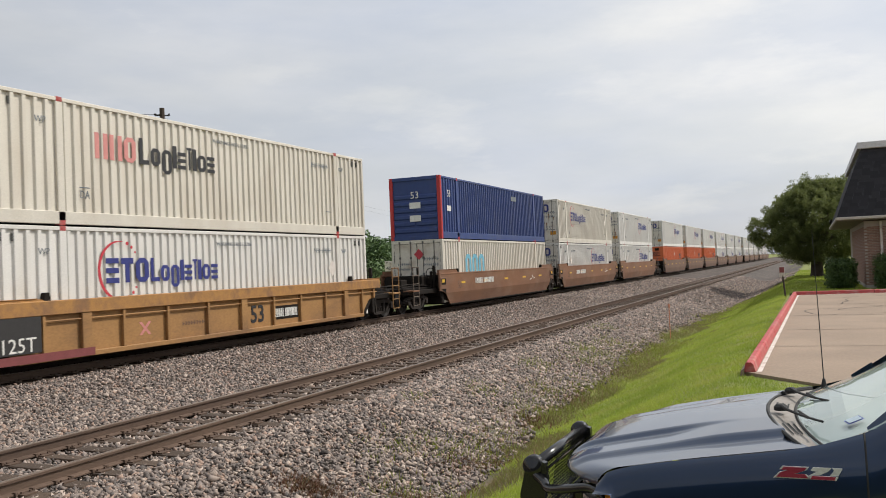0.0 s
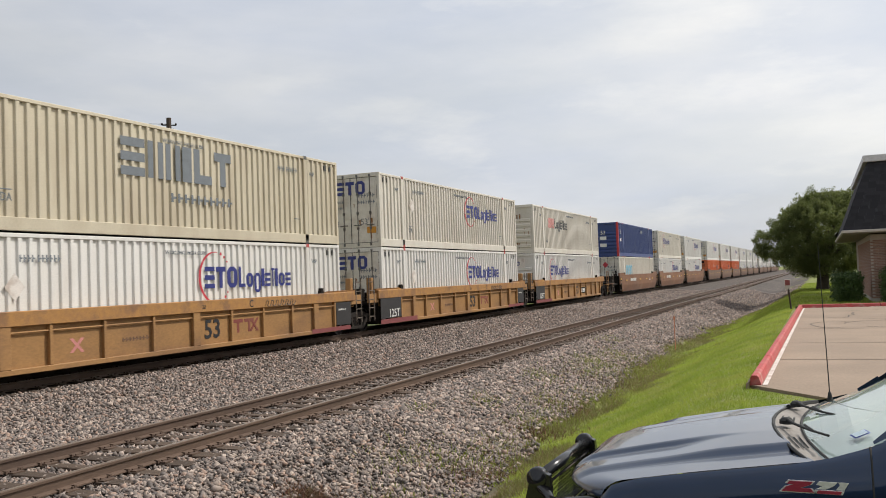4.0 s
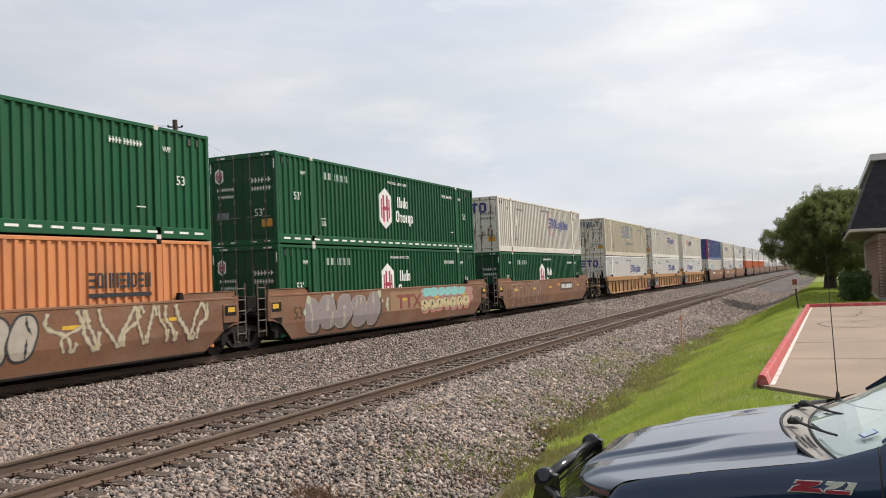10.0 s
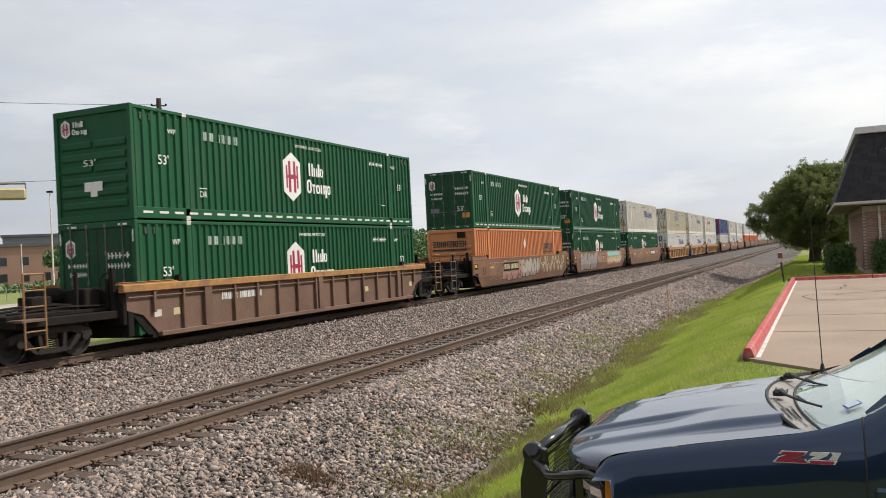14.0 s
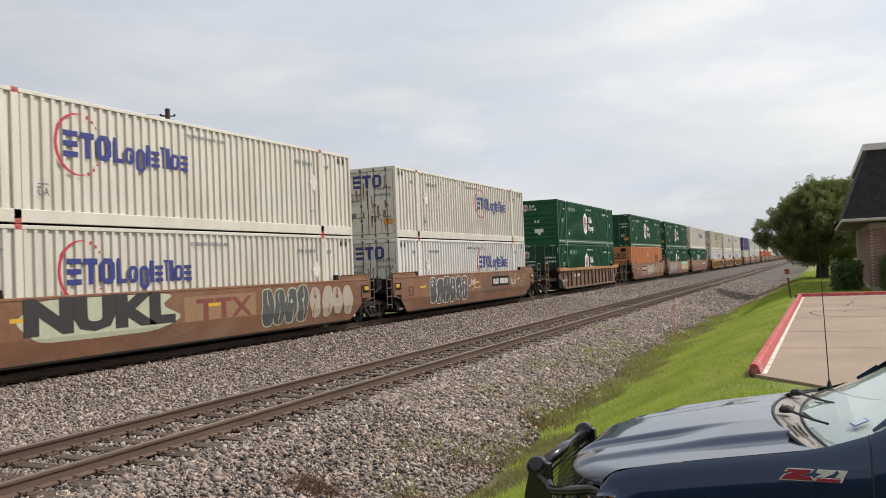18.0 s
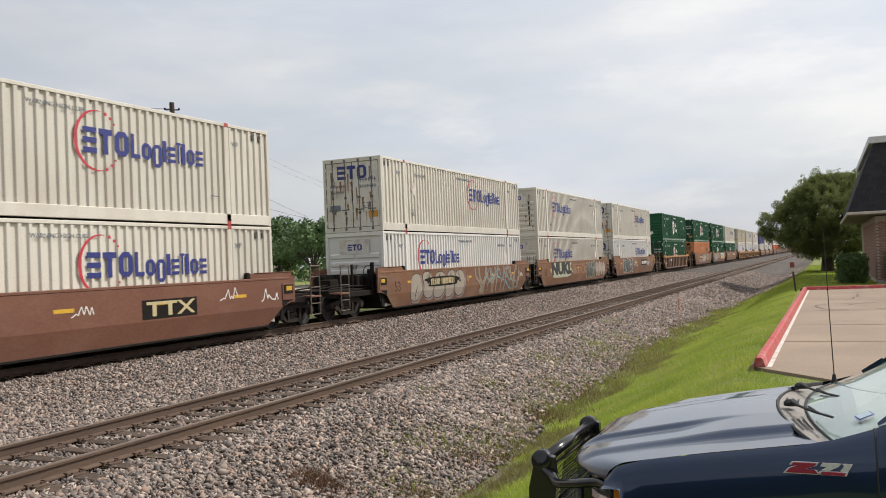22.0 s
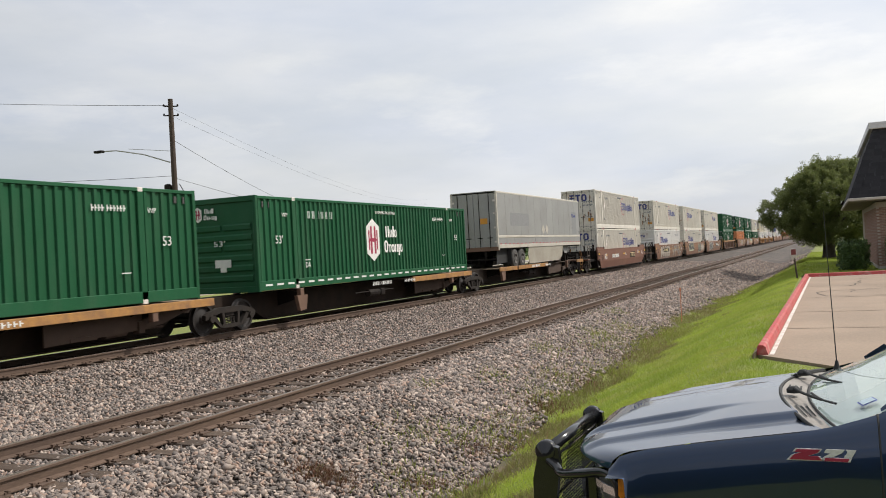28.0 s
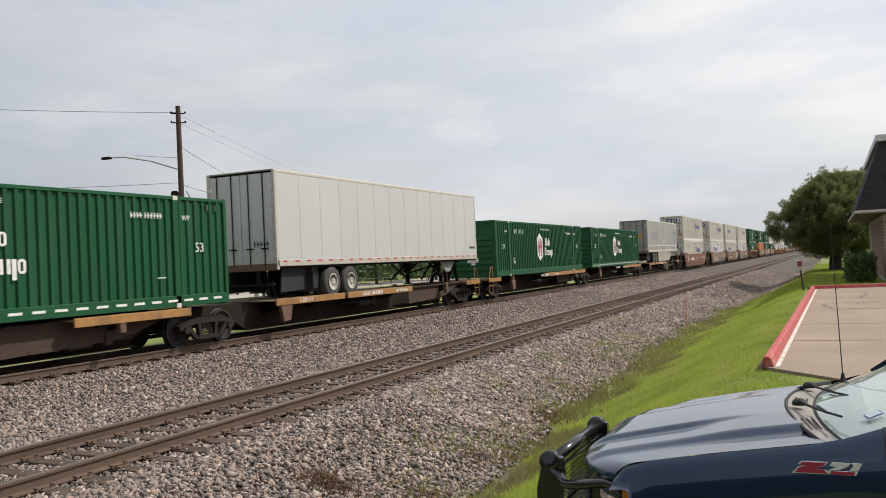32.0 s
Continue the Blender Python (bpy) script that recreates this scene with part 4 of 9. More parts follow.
def hex_logo(c, y, x, z, s, end=False):
    """A white hexagon with a red double-bar emblem."""
    hexa = [(0.0, 1.0), (0.62, 0.62), (0.62, -0.62), (0.0, -1.0), (-0.62, -0.62), (-0.62, 0.62)]
    bars = [(-0.44, -0.33, -0.46, 0.46), (0.33, 0.44, -0.46, 0.46), (-0.26, -0.10, -0.64, 0.64), (0.10, 0.26, -0.64, 0.64), (-0.10, 0.10, -0.09, 0.09), (-0.33, -0.26, -0.05, 0.05), (0.26, 0.33, -0.05, 0.05)]
    a, b = Mesh(), Mesh()
    if end:
        a.prism([(y + s * p, z + s * q) for p, q in hexa], 1, x, x + 0.005)
        for u0, u1, v0, v1 in bars:
            b.box(y + s * u0, y + s * u1, x - 0.005, x, z + s * v0, z + s * v1)
    else:
        a.prism([(y + s * p, z + s * q) for p, q in hexa], 0, x, x + 0.005)
        for u0, u1, v0, v1 in bars:
            b.box(x + 0.005, x + 0.009, y + s * u0, y + s * u1, z + s * v0, z + s * v1)
    part("logo_shield", a, M["white_ink"], c, "white hexagon")
    tagged(part("logo_emblem", b, M["maroon_ink"], c, "dark red emblem"), kind="stuff")


XS = CW / 2 - 0.012
SHELLS = {}


def shell(body, door, casting, ribbed=False, tape=False):
    """A copy of a bare container, built once for each colour and end."""
    key = (body, door, casting, ribbed, tape)
    if key not in SHELLS:
        SHELLS[key] = container_shell(M[body], M[body], M[door], M[casting], "container", tape=tape, ribbed_end=ribbed)
    return copy_thing(SHELLS[key], pose(0, 0, 0))


def drop_shells():
    for p in SHELLS.values():
        for o in (*p.children_recursive, p):
            bpy.data.objects.remove(o)


def stains(c, material, seed, count=14, z_low=0.3):
    """Thin rust runs below the door gear."""
    rng = random.Random(seed)
    m = Mesh()
    ye = -CL / 2 + 0.016
    for i in range(count):
        x, z, l = rng.uniform(-1.05, 1.05), rng.uniform(0.5, 2.6), rng.uniform(0.15, 0.7)
        w = rng.uniform(0.012, 0.05)
        m.add([(x - w, ye, z), (x + w, ye, z), (x + w * 0.3, ye, max(z_low, z - l)), (x - w * 0.5, ye, max(z_low, z - l * 0.8))], [(0, 1, 2, 3)])
    tagged(part("rust_stain", m, material, c, "brown rust runs"), kind="stuff")


def make_stg(label, body="cream", y=0.57, ribbed=False, rust=1):
    c = shell(body, "door_white" if not ribbed else body, "red_paint", ribbed)
    c["label"] = label
    arc_logo(c, XS, y, 1.87)
    small_marks(c, M["grey_ink"], number_front=y < 0)
    part("placard", Mesh().prism([((5.6 if y < 0 else -5.2) + a, 1.75 + b) for a, b in ((0, -.3), (.25, 0), (0, .3), (-.25, 0))], 0, XS, XS + 0.006), M["white_paint"], c, "pale diamond placard holder")
    if ribbed:
        part("logo_plate", Mesh().box(-0.66, 0.66, -CL / 2 + 0.002, -CL / 2 + 0.008, 2.05, 2.62), M["white_paint"], c)
        w = block_word(Mesh(), -CL / 2 + 0.002, -0.30, 2.2, 0.24, 0.66, WORD_STG, on="end")
        tagged(part("logo_word", w, M["navy_ink"], c, "navy logo lettering"), kind="stuff")
        lettering("stencil", "53'", 0.26, M["black_ink"], c, on_end(0.0, -CL / 2 + 0.002, 1.55))
        if rust > 1:
            stains(c, M["rust_run"], 5 + len(label), 12)
            m = Mesh()
            for i in range(5):
                m.add([(0.72 + 0.02 * i, -CL / 2 + 0.004, 2.1 - 0.3 * i), (0.86, -CL / 2 + 0.004, 2.1 - 0.3 * i), (0.84, -CL / 2 + 0.004, 1.9 - 0.32 * i), (0.76, -CL / 2 + 0.004, 1.86 - 0.3 * i)], [(0, 1, 2, 3)])
            tagged(part("rust_stain", m, M["soot_run"], c, "black-brown soot run"), kind="stuff")
    else:
        end_marks(c, M["grey_ink"], "navy_ink")
        stains(c, M["rust_run"], len(label) + int(y * 10), 10 * rust)
    return c


def make_xpo(label):
    c = shell("cream", "cream", "red_paint", True)
    c["label"] = label
    a = block_word(Mesh(), XS, -5.06, 1.62, 0.62, 1.40, [(1.05, 0, 1, "n"), (1.05, 0, 1, "n"), (1.05, 0, 1, "o")])
    b = block_word(Mesh(), XS, -3.60, 1.62, 0.66, 3.0, WORD_LOGISTICS)
    tagged(part("logo_word", a, M["pink_ink"], c, "faded red logo lettering"), kind="stuff")
    tagged(part("logo_word", b, M["black_ink"], c, "black logo lettering"), kind="stuff")
    small_marks(c, M["grey_ink"])
    stains(c, M["rust_run"], 3, 12)
    return c


def make_green(label, ribbed=False, tape=True):
    c = shell("green", "green_door_shade" if not ribbed else "green", "white_paint", ribbed, tape)
    c["label"] = label
    hex_logo(c, -0.9, XS, 1.51, 0.80)
    w = block_word(Mesh(), XS, 0.10, 1.60, 0.44, 0.95, [(1.05, 0, 1, "n"), (0.9, 0, .68, "n"), (0.4, 0, 1), (0.75, 0, .68, "o")])
    block_word(w, XS, -0.05, 1.02, 0.46, 1.55, [(1.05, 0, 1, "o"), (0.7, 0, .68, "t"), (0.95, 0, .68, "o"), (0.95, 0, .68, "n"), (0.4, -.28, .68), (0.75, 0, .68, "o")])
    tagged(part("logo_word", w, M["white_ink"], c, "white logo lettering"), kind="stuff")
    small_marks(c, M["white_ink"])
    num = block_word(Mesh(), XS - 0.012, -CL / 2 + 2.7, CH - 0.66, 0.24, 1.75, NUMBER_BARS)
    tagged(part("stencil", num, M["thin_white"], c, "white stencilled mark"), kind="stuff")
    lettering("stencil", "53'", 0.36, M["white_ink"], c, on_side(XS + 0.004, -CL / 2 + 1.15, 1.55))
    lettering("stencil", "53", 0.36, M["white_ink"], c, on_side(XS + 0.004, CL / 2 - 1.15, 1.55))
    if not ribbed:
        end_marks(c, M["white_ink"], logo=True)
        t = Mesh()
        for x in (-0.95, 0.75):
            t.box(x, x + 0.3, -CL / 2 - 0.004, -CL / 2 + 0.002, CH - 0.12, CH - 0.07)
        for x in (-1.0, -0.5, 0.3, 0.8):
            t.box(x, x + 0.2, -CL / 2 - 0.006, -CL / 2 + 0.002, 0.08, 0.12)
        for x in (-1.24, 1.20):
            t.box(x, x + 0.04, -CL / 2 - 0.004, -CL / 2 + 0.002, CH - 0.55, CH - 0.25)
        tagged(part("reflective_tape", t, M["white_ink"], c, "white reflective strips"), kind="stuff")
    else:
        p = Mesh().box(-0.30, 0.30, -CL / 2 - 0.0, -CL / 2 + 0.007, 0.78, 1.02)
        p.box(-0.10, 0.12, -CL / 2 - 0.0, -CL / 2 + 0.007, 0.64, 0.78)
        part("data_plate", p, M["white_ink"], c, "white data plate")
        lettering("stencil", "53'", 0.24, M["white_ink"], c, on_end(-0.1, -CL / 2 + 0.0, 1.5), stretch=1.6)
        hex_logo(c, -0.88, -CL / 2 + 0.006, 2.44, 0.24, True)
        w = block_word(Mesh(), -CL / 2 + 0.008, -0.62, 2.46, 0.15, 0.36, [(1.05, 0, 1, "n"), (0.9, 0, .68, "n"), (0.8, 0, 1)], on="end")
        block_word(w, -CL / 2 + 0.008, -0.66, 2.27, 0.15, 0.52, [(1.05, 0, 1, "o"), (0.5, 0, .68), (0.9, 0, .68), (0.9, 0, .68, "n"), (0.8, -.2, .68)], on="end")
        tagged(part("logo_word", w, M["white_ink"], c, "small white logo shapes"), kind="stuff")
    return c


def make_swift(label):
    c = shell("tan_white", "door_white", "steel")
    c["label"] = label
    a = block_word(Mesh(), XS, -2.2, 1.52, 0.95, 4.4, [(1.1, 0, 1, "e"), (0.75, 0, 1, "n"), (0.75, 0, 1, "n"), (0.5, 0, 1), (1, 0, 1, "l"), (1, 0, 1, "t")])
    block_word(a, XS, -0.4, 0.95, 0.24, 2.6, [(1, 0, 1)] * 10)
    tagged(part("logo_word", a, M["grey_ink"], c, "dark grey logo lettering"), kind="stuff")
    small_marks(c, M["grey_ink"])
    end_marks(c, M["grey_ink"])
    e = block_word(Mesh(), -CL / 2 + 0.016, -1.0, 2.25, 0.42, 1.9, [(1.1, 0, 1, "e"), (0.75, 0, 1, "n"), (0.75, 0, 1, "n"), (0.5, 0, 1), (1, 0, 1, "l"), (1, 0, 1, "t")], on="end")
    tagged(part("logo_word", e, M["grey_ink"], c, "dark grey logo lettering"), kind="stuff")
    stains(c, M["rust_run"], 11, 40)
    stains(c, M["soot_run"], 12, 22)
    return c


def make_orange(label, mat_key="orange"):
    c = shell(mat_key, mat_key, "under", True)
    c["label"] = label
    a = block_word(Mesh(), XS, 3.75, 1.72, 0.36, 2.0, [(1, 0, 1, "e"), (1, 0, 1, "o"), (1, 0, 1, "n"), (1, 0, 1, "n"), (1, 0, 1, "e"), (0.5, 0, 1), (1, 0, 1, "o"), (1, 0, 1, "e"), (1, 0, 1, "n")])
    a.box(XS, XS + 0.006, 3.75, 5.75, 1.50, 1.60)
    tagged(part("logo_word", a, M["black_ink"], c, "black logo lettering"), kind="stuff")
    part("placard", Mesh().prism([(0.0, 1.78), (0.24, 2.08), (0.0, 2.38), (-0.24, 2.08)], 0, XS, XS + 0.006), M["cream"], c, "pale diamond placard")
    w = block_word(Mesh(), -CL / 2 + 0.004, -1.0, 2.02, 0.30, 1.85, [(1, 0, 1, "e"), (1, 0, 1, "o"), (1, 0, 1, "n"), (1, 0, 1, "n"), (1, 0, 1, "e"), (0.5, 0, 1), (1, 0, 1, "o"), (1, 0, 1, "e"), (1, 0, 1, "n")], on="end")
    w.box(-1.0, 0.85, -CL / 2 - 0.002, -CL / 2 + 0.006, 1.84, 1.92)
    tagged(part("logo_word", w, M["black_ink"], c, "black logo lettering"), kind="stuff")
    part("tag_holder", Mesh().box(0.35, 0.80, -CL / 2 - 0.01, -CL / 2 + 0.02, 2.46, 2.76, 0.01), M["under"], c, "dark document holder")
    return c


def make_blue(label):
    c = shell("blue", "blue", "red_post", True)
    c["label"] = label
    hw, hl = CW / 2, CL / 2
    for s in (-1, 1):
        part("corner_cover", Mesh().box(*sorted((s * (hw + 0.004), s * (hw - 0.17))), -hl - 0.004, -hl + 0.17, 0.0, CH + 0.004, 0.01), M["red_post"], c, "red corner post")
    lettering("stencil", "53", 0.46, M["white_ink"], c, on_end(0.0, -hl + 0.002, 2.05))
    for z in (1.45, 0.85):
        part("data_plate", Mesh().box(-0.28, 0.28, -hl - 0.002, -hl + 0.006, z, z + 0.28), M["white_ink"], c)
    lettering("stencil", "53", 0.46, M["white_ink"], c, on_side(XS + 0.004, -hl + 1.0, 2.1), stretch=0.8)
    part("data_plate", Mesh().box(XS, XS + 0.006, -hl + 0.75, -hl + 1.2, 1.3, 1.55), M["white_ink"], c)
    part("placard", Mesh().box(XS, XS + 0.006, hl - 6.2, hl - 5.3, 2.25, 2.5), M["grey_ink"], c)
    return c


def make_plain(label, body="cool_white", lower=False):
    c = shell(body, "door_white", "red_paint")
    c["label"] = label
    if not lower:
        arc_logo(c, XS, 0.57, 1.87)
    else:
        w = block_word(Mesh(), XS, -5.4, 1.0, 1.2, 2.7, ROUND * 3)
        tagged(part("logo_word", w, M["cyan_ink"], c, "faded light blue logo lettering"), kind="stuff")
        block = block_word(Mesh(), XS, -4.9, 0.55, 0.4, 2.2, [(1, 0, 1)] * 7)
        tagged(part("logo_word", block, M["cyan_ink"], c, "faded light blue logo lettering"), kind="stuff")
        part("placard", Mesh().prism([(0.1, 2.0), (0.35, 2.25), (0.1, 2.5), (-0.15, 2.25)], 1, -CL / 2 - 0.002, -CL / 2 + 0.02), M["red_ink"], c, "red diamond placard")
    end_marks(c, M["grey_ink"], None if lower else "navy_ink")
    return c


# ---- railcars ----
def bogie_mesh():
    """Two cast side frames with springs, bolster and bearing caps; axle pitch 1.78."""
    m = Mesh()
    for s in (-1, 1):
        x0, x1 = sorted((s * 0.93, s * 1.06))
        top = [(-1.12, 0.44), (-1.12, 0.58), (-0.95, 0.66), (-0.5, 0.76), (0.5, 0.76), (0.95, 0.66), (1.12, 0.58), (1.12, 0.44), (0.5, 0.60), (-0.5, 0.60)]
        m.prism(top, 0, x0, x1)
        m.prism([(-0.40, 0.17), (0.40, 0.17), (0.40, 0.28), (-0.40, 0.28)], 0, x0, x1)
        for e in (-1, 1):
            m.prism([(e * 0.36, 0.17), (e * 0.50, 0.20), (e * 0.88, 0.52), (e * 0.72, 0.58)], 0, x0, x1)
            m.prism([(e * 0.26, 0.28), (e * 0.36, 0.28), (e * 0.40, 0.60), (e * 0.30, 0.60)], 0, x0, x1)
            m.tube((s * 0.93, e * 0.89, 0.46), (s * 1.12, e * 0.89, 0.46), 0.115, 0.10, 12)
        for k in (-0.13, 0.0, 0.13):
            for z in (0.30, 0.345, 0.39, 0.435):
                m.tube((s * 0.99, k, z), (s * 0.99, k, z + 0.03), 0.06, None, 8)
    m.box(-1.0, 1.0, -0.20, 0.20, 0.48, 0.70, 0.02)
    return m


def wheelset_mesh():
    """Two wheels on an axle, about its own centre; axis along x."""
    m = Mesh()
    for s in (-1, 1):
        xi = s * 0.66
        m.lathe([(0, 0.12), (s * 0.02, 0.30), (s * 0.0, 0.40), (0, 0.485), (s * 0.03, 0.485), (s * 0.04, 0.462), (s * 0.14, 0.455), (s * 0.14, 0.395), (s * 0.09, 0.38), (s * 0.07, 0.30), (s * 0.10, 0.16), (s * 0.16, 0.13), (s * 0.16, 0.0)], 0, (xi, 0, 0), 28)
    m.tube((-0.8, 0, 0), (0.8, 0, 0), 0.08, None, 10)
    for k in range(3):
        t = 2.094 * k
        m.tube((1.0, 0.05 * math.cos(t), 0.05 * math.sin(t)), (1.125, 0.05 * math.cos(t), 0.05 * math.sin(t)), 0.016, None, 6)
    m.tube((0.78, 0, 0), (1.0, 0, 0), 0.07, None, 8)
    return m


SHARED = {}


def shared(name, make, m, smooth=False):
    if name not in SHARED:
        me = make().data(name)
        me.materials.append(m)
        if smooth:
            for p in me.polygons:
                p.use_smooth = True
        SHARED[name] = me
    return SHARED[name]


def add_bogie(car, y):
    b = part("bogie", shared("bogie", bogie_mesh, M["bogie"]), M["bogie"], car, "cast steel bogie with coil springs", at=pose(0, y, 0))
    for e in (-0.89, 0.89):
        w = part("wheelset", shared("wheelset", wheelset_mesh, M["wheel"]), M["wheel"], car, "steel wheelset", at=pose(0, y + e, 0.457))
        WHEELS.append(w)


WHEELS = []
SILL_X = 1.47


def ladder(car, x, y0, y1, z0, z1, m, rungs=4, r=0.018):
    l = Mesh()
    for y in (y0, y1):
        l.tube((x, y, z0), (x, y, z1), r, None, 6)
    for i in range(rungs):
        z = z0 + (z1 - z0) * (i + 0.5) / rungs
        l.tube((x, y0, z), (x, y1, z), r * 0.8, None, 6)
    return part("ladder", l, m, car, "steel rung ladder")


def end_platform(car, y_in, y_out, body, rail, coupler):
    """Deck over an outer bogie, with grab rails, brake gear and a coupler. y_in to y_out away from the well."""
    s = 1 if y_out > y_in else -1
    a, b = sorted((y_in, y_out))
    part("end_platform", Mesh().box(-0.95, 0.95, a, b, 0.98, 1.06, 0.01), M["under"], car, "near-black end platform")
    # near-black box added to fill the dark space below the deck
    part("platform_beam", Mesh().box(-1.22, 1.22, a, b, 0.78, 0.975, 0.02), M["under"], car, "black box filling the space under the platform")
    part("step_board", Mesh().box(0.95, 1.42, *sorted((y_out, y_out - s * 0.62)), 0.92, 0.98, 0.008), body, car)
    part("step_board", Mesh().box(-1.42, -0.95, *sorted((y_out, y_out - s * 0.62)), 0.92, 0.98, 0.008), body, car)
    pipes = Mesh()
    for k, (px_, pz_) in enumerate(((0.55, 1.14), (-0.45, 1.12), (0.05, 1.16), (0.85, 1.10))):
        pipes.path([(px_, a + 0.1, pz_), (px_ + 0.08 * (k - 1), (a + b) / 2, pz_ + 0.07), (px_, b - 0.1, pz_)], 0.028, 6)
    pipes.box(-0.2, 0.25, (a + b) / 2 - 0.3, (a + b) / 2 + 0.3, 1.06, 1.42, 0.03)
    tagged(part("brake_piping", pipes, M["under"], car, "near-black pipes and valve box"), kind="stuff")
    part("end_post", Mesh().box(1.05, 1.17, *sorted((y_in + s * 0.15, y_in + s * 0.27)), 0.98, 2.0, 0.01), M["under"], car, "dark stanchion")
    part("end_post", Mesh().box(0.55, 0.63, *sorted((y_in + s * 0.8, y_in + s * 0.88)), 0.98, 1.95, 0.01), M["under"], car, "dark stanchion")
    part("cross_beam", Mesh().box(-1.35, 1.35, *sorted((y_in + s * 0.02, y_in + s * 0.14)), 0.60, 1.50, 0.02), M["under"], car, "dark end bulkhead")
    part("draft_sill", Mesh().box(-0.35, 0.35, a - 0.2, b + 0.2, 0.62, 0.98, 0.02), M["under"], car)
    for x in (-1.4, 1.4):
        g = Mesh()
        yo = y_out - s * 0.08
        for dy in (0, -s * 0.55):
            g.tube((x, yo + dy, 0.35), (x, yo + dy, 1.95), 0.022, None, 8)
        g.tube((x, yo, 1.95), (x, yo - s * 0.55, 1.95), 0.022, None, 8)
        for z in (0.36, 0.72, 1.25, 1.6):
            g.tube((x, yo, z), (x, yo - s * 0.55, z), 0.018, None, 6)
        part("handrail", g, rail, car, "painted grab rail and steps")
    part("brake_box", Mesh().box(0.2, 0.75, y_in + s * 0.5 - 0.25, y_in + s * 0.5 + 0.25, 1.08, 1.55, 0.03), M["under"], car, "dark brake equipment")
    part("brake_reservoir", Mesh().tube((-0.8, y_in + s * 0.55 - 0.4, 1.35), (-0.8, y_in + s * 0.55 + 0.4, 1.35), 0.24, None, 12), M["under"], car)
    wheel = Mesh()
    for i in range(12):
        t0, t1 = 2 * math.pi * i / 12, 2 * math.pi * (i + 1) / 12
        wheel.tube((0.95 + 0.24 * math.cos(t0), y_in + s * 0.2, 1.65 + 0.24 * math.sin(t0)), (0.95 + 0.24 * math.cos(t1), y_in + s * 0.2, 1.65 + 0.24 * math.sin(t1)), 0.016, None, 5)
    wheel.box(0.90, 1.0, y_in + s * 0.2 - 0.05, y_in + s * 0.2 + 0.05, 1.05, 1.75, 0.01)
    part("brake_wheel", wheel, M["under"], car, "brake wheel on a stand")
    if coupler:
        part("coupler", Mesh().box(-0.13, 0.13, min(y_out, y_out + s * 0.55), max(y_out, y_out + s * 0.55), 0.68, 0.98, 0.04), M["bogie"], car, "knuckle coupler")
        part("air_hose", Mesh().path([(0.3, y_out, 0.8), (0.34, y_out + s * 0.2, 0.5), (0.3, y_out + s * 0.5, 0.42)], 0.025, 6), M["black"], car)


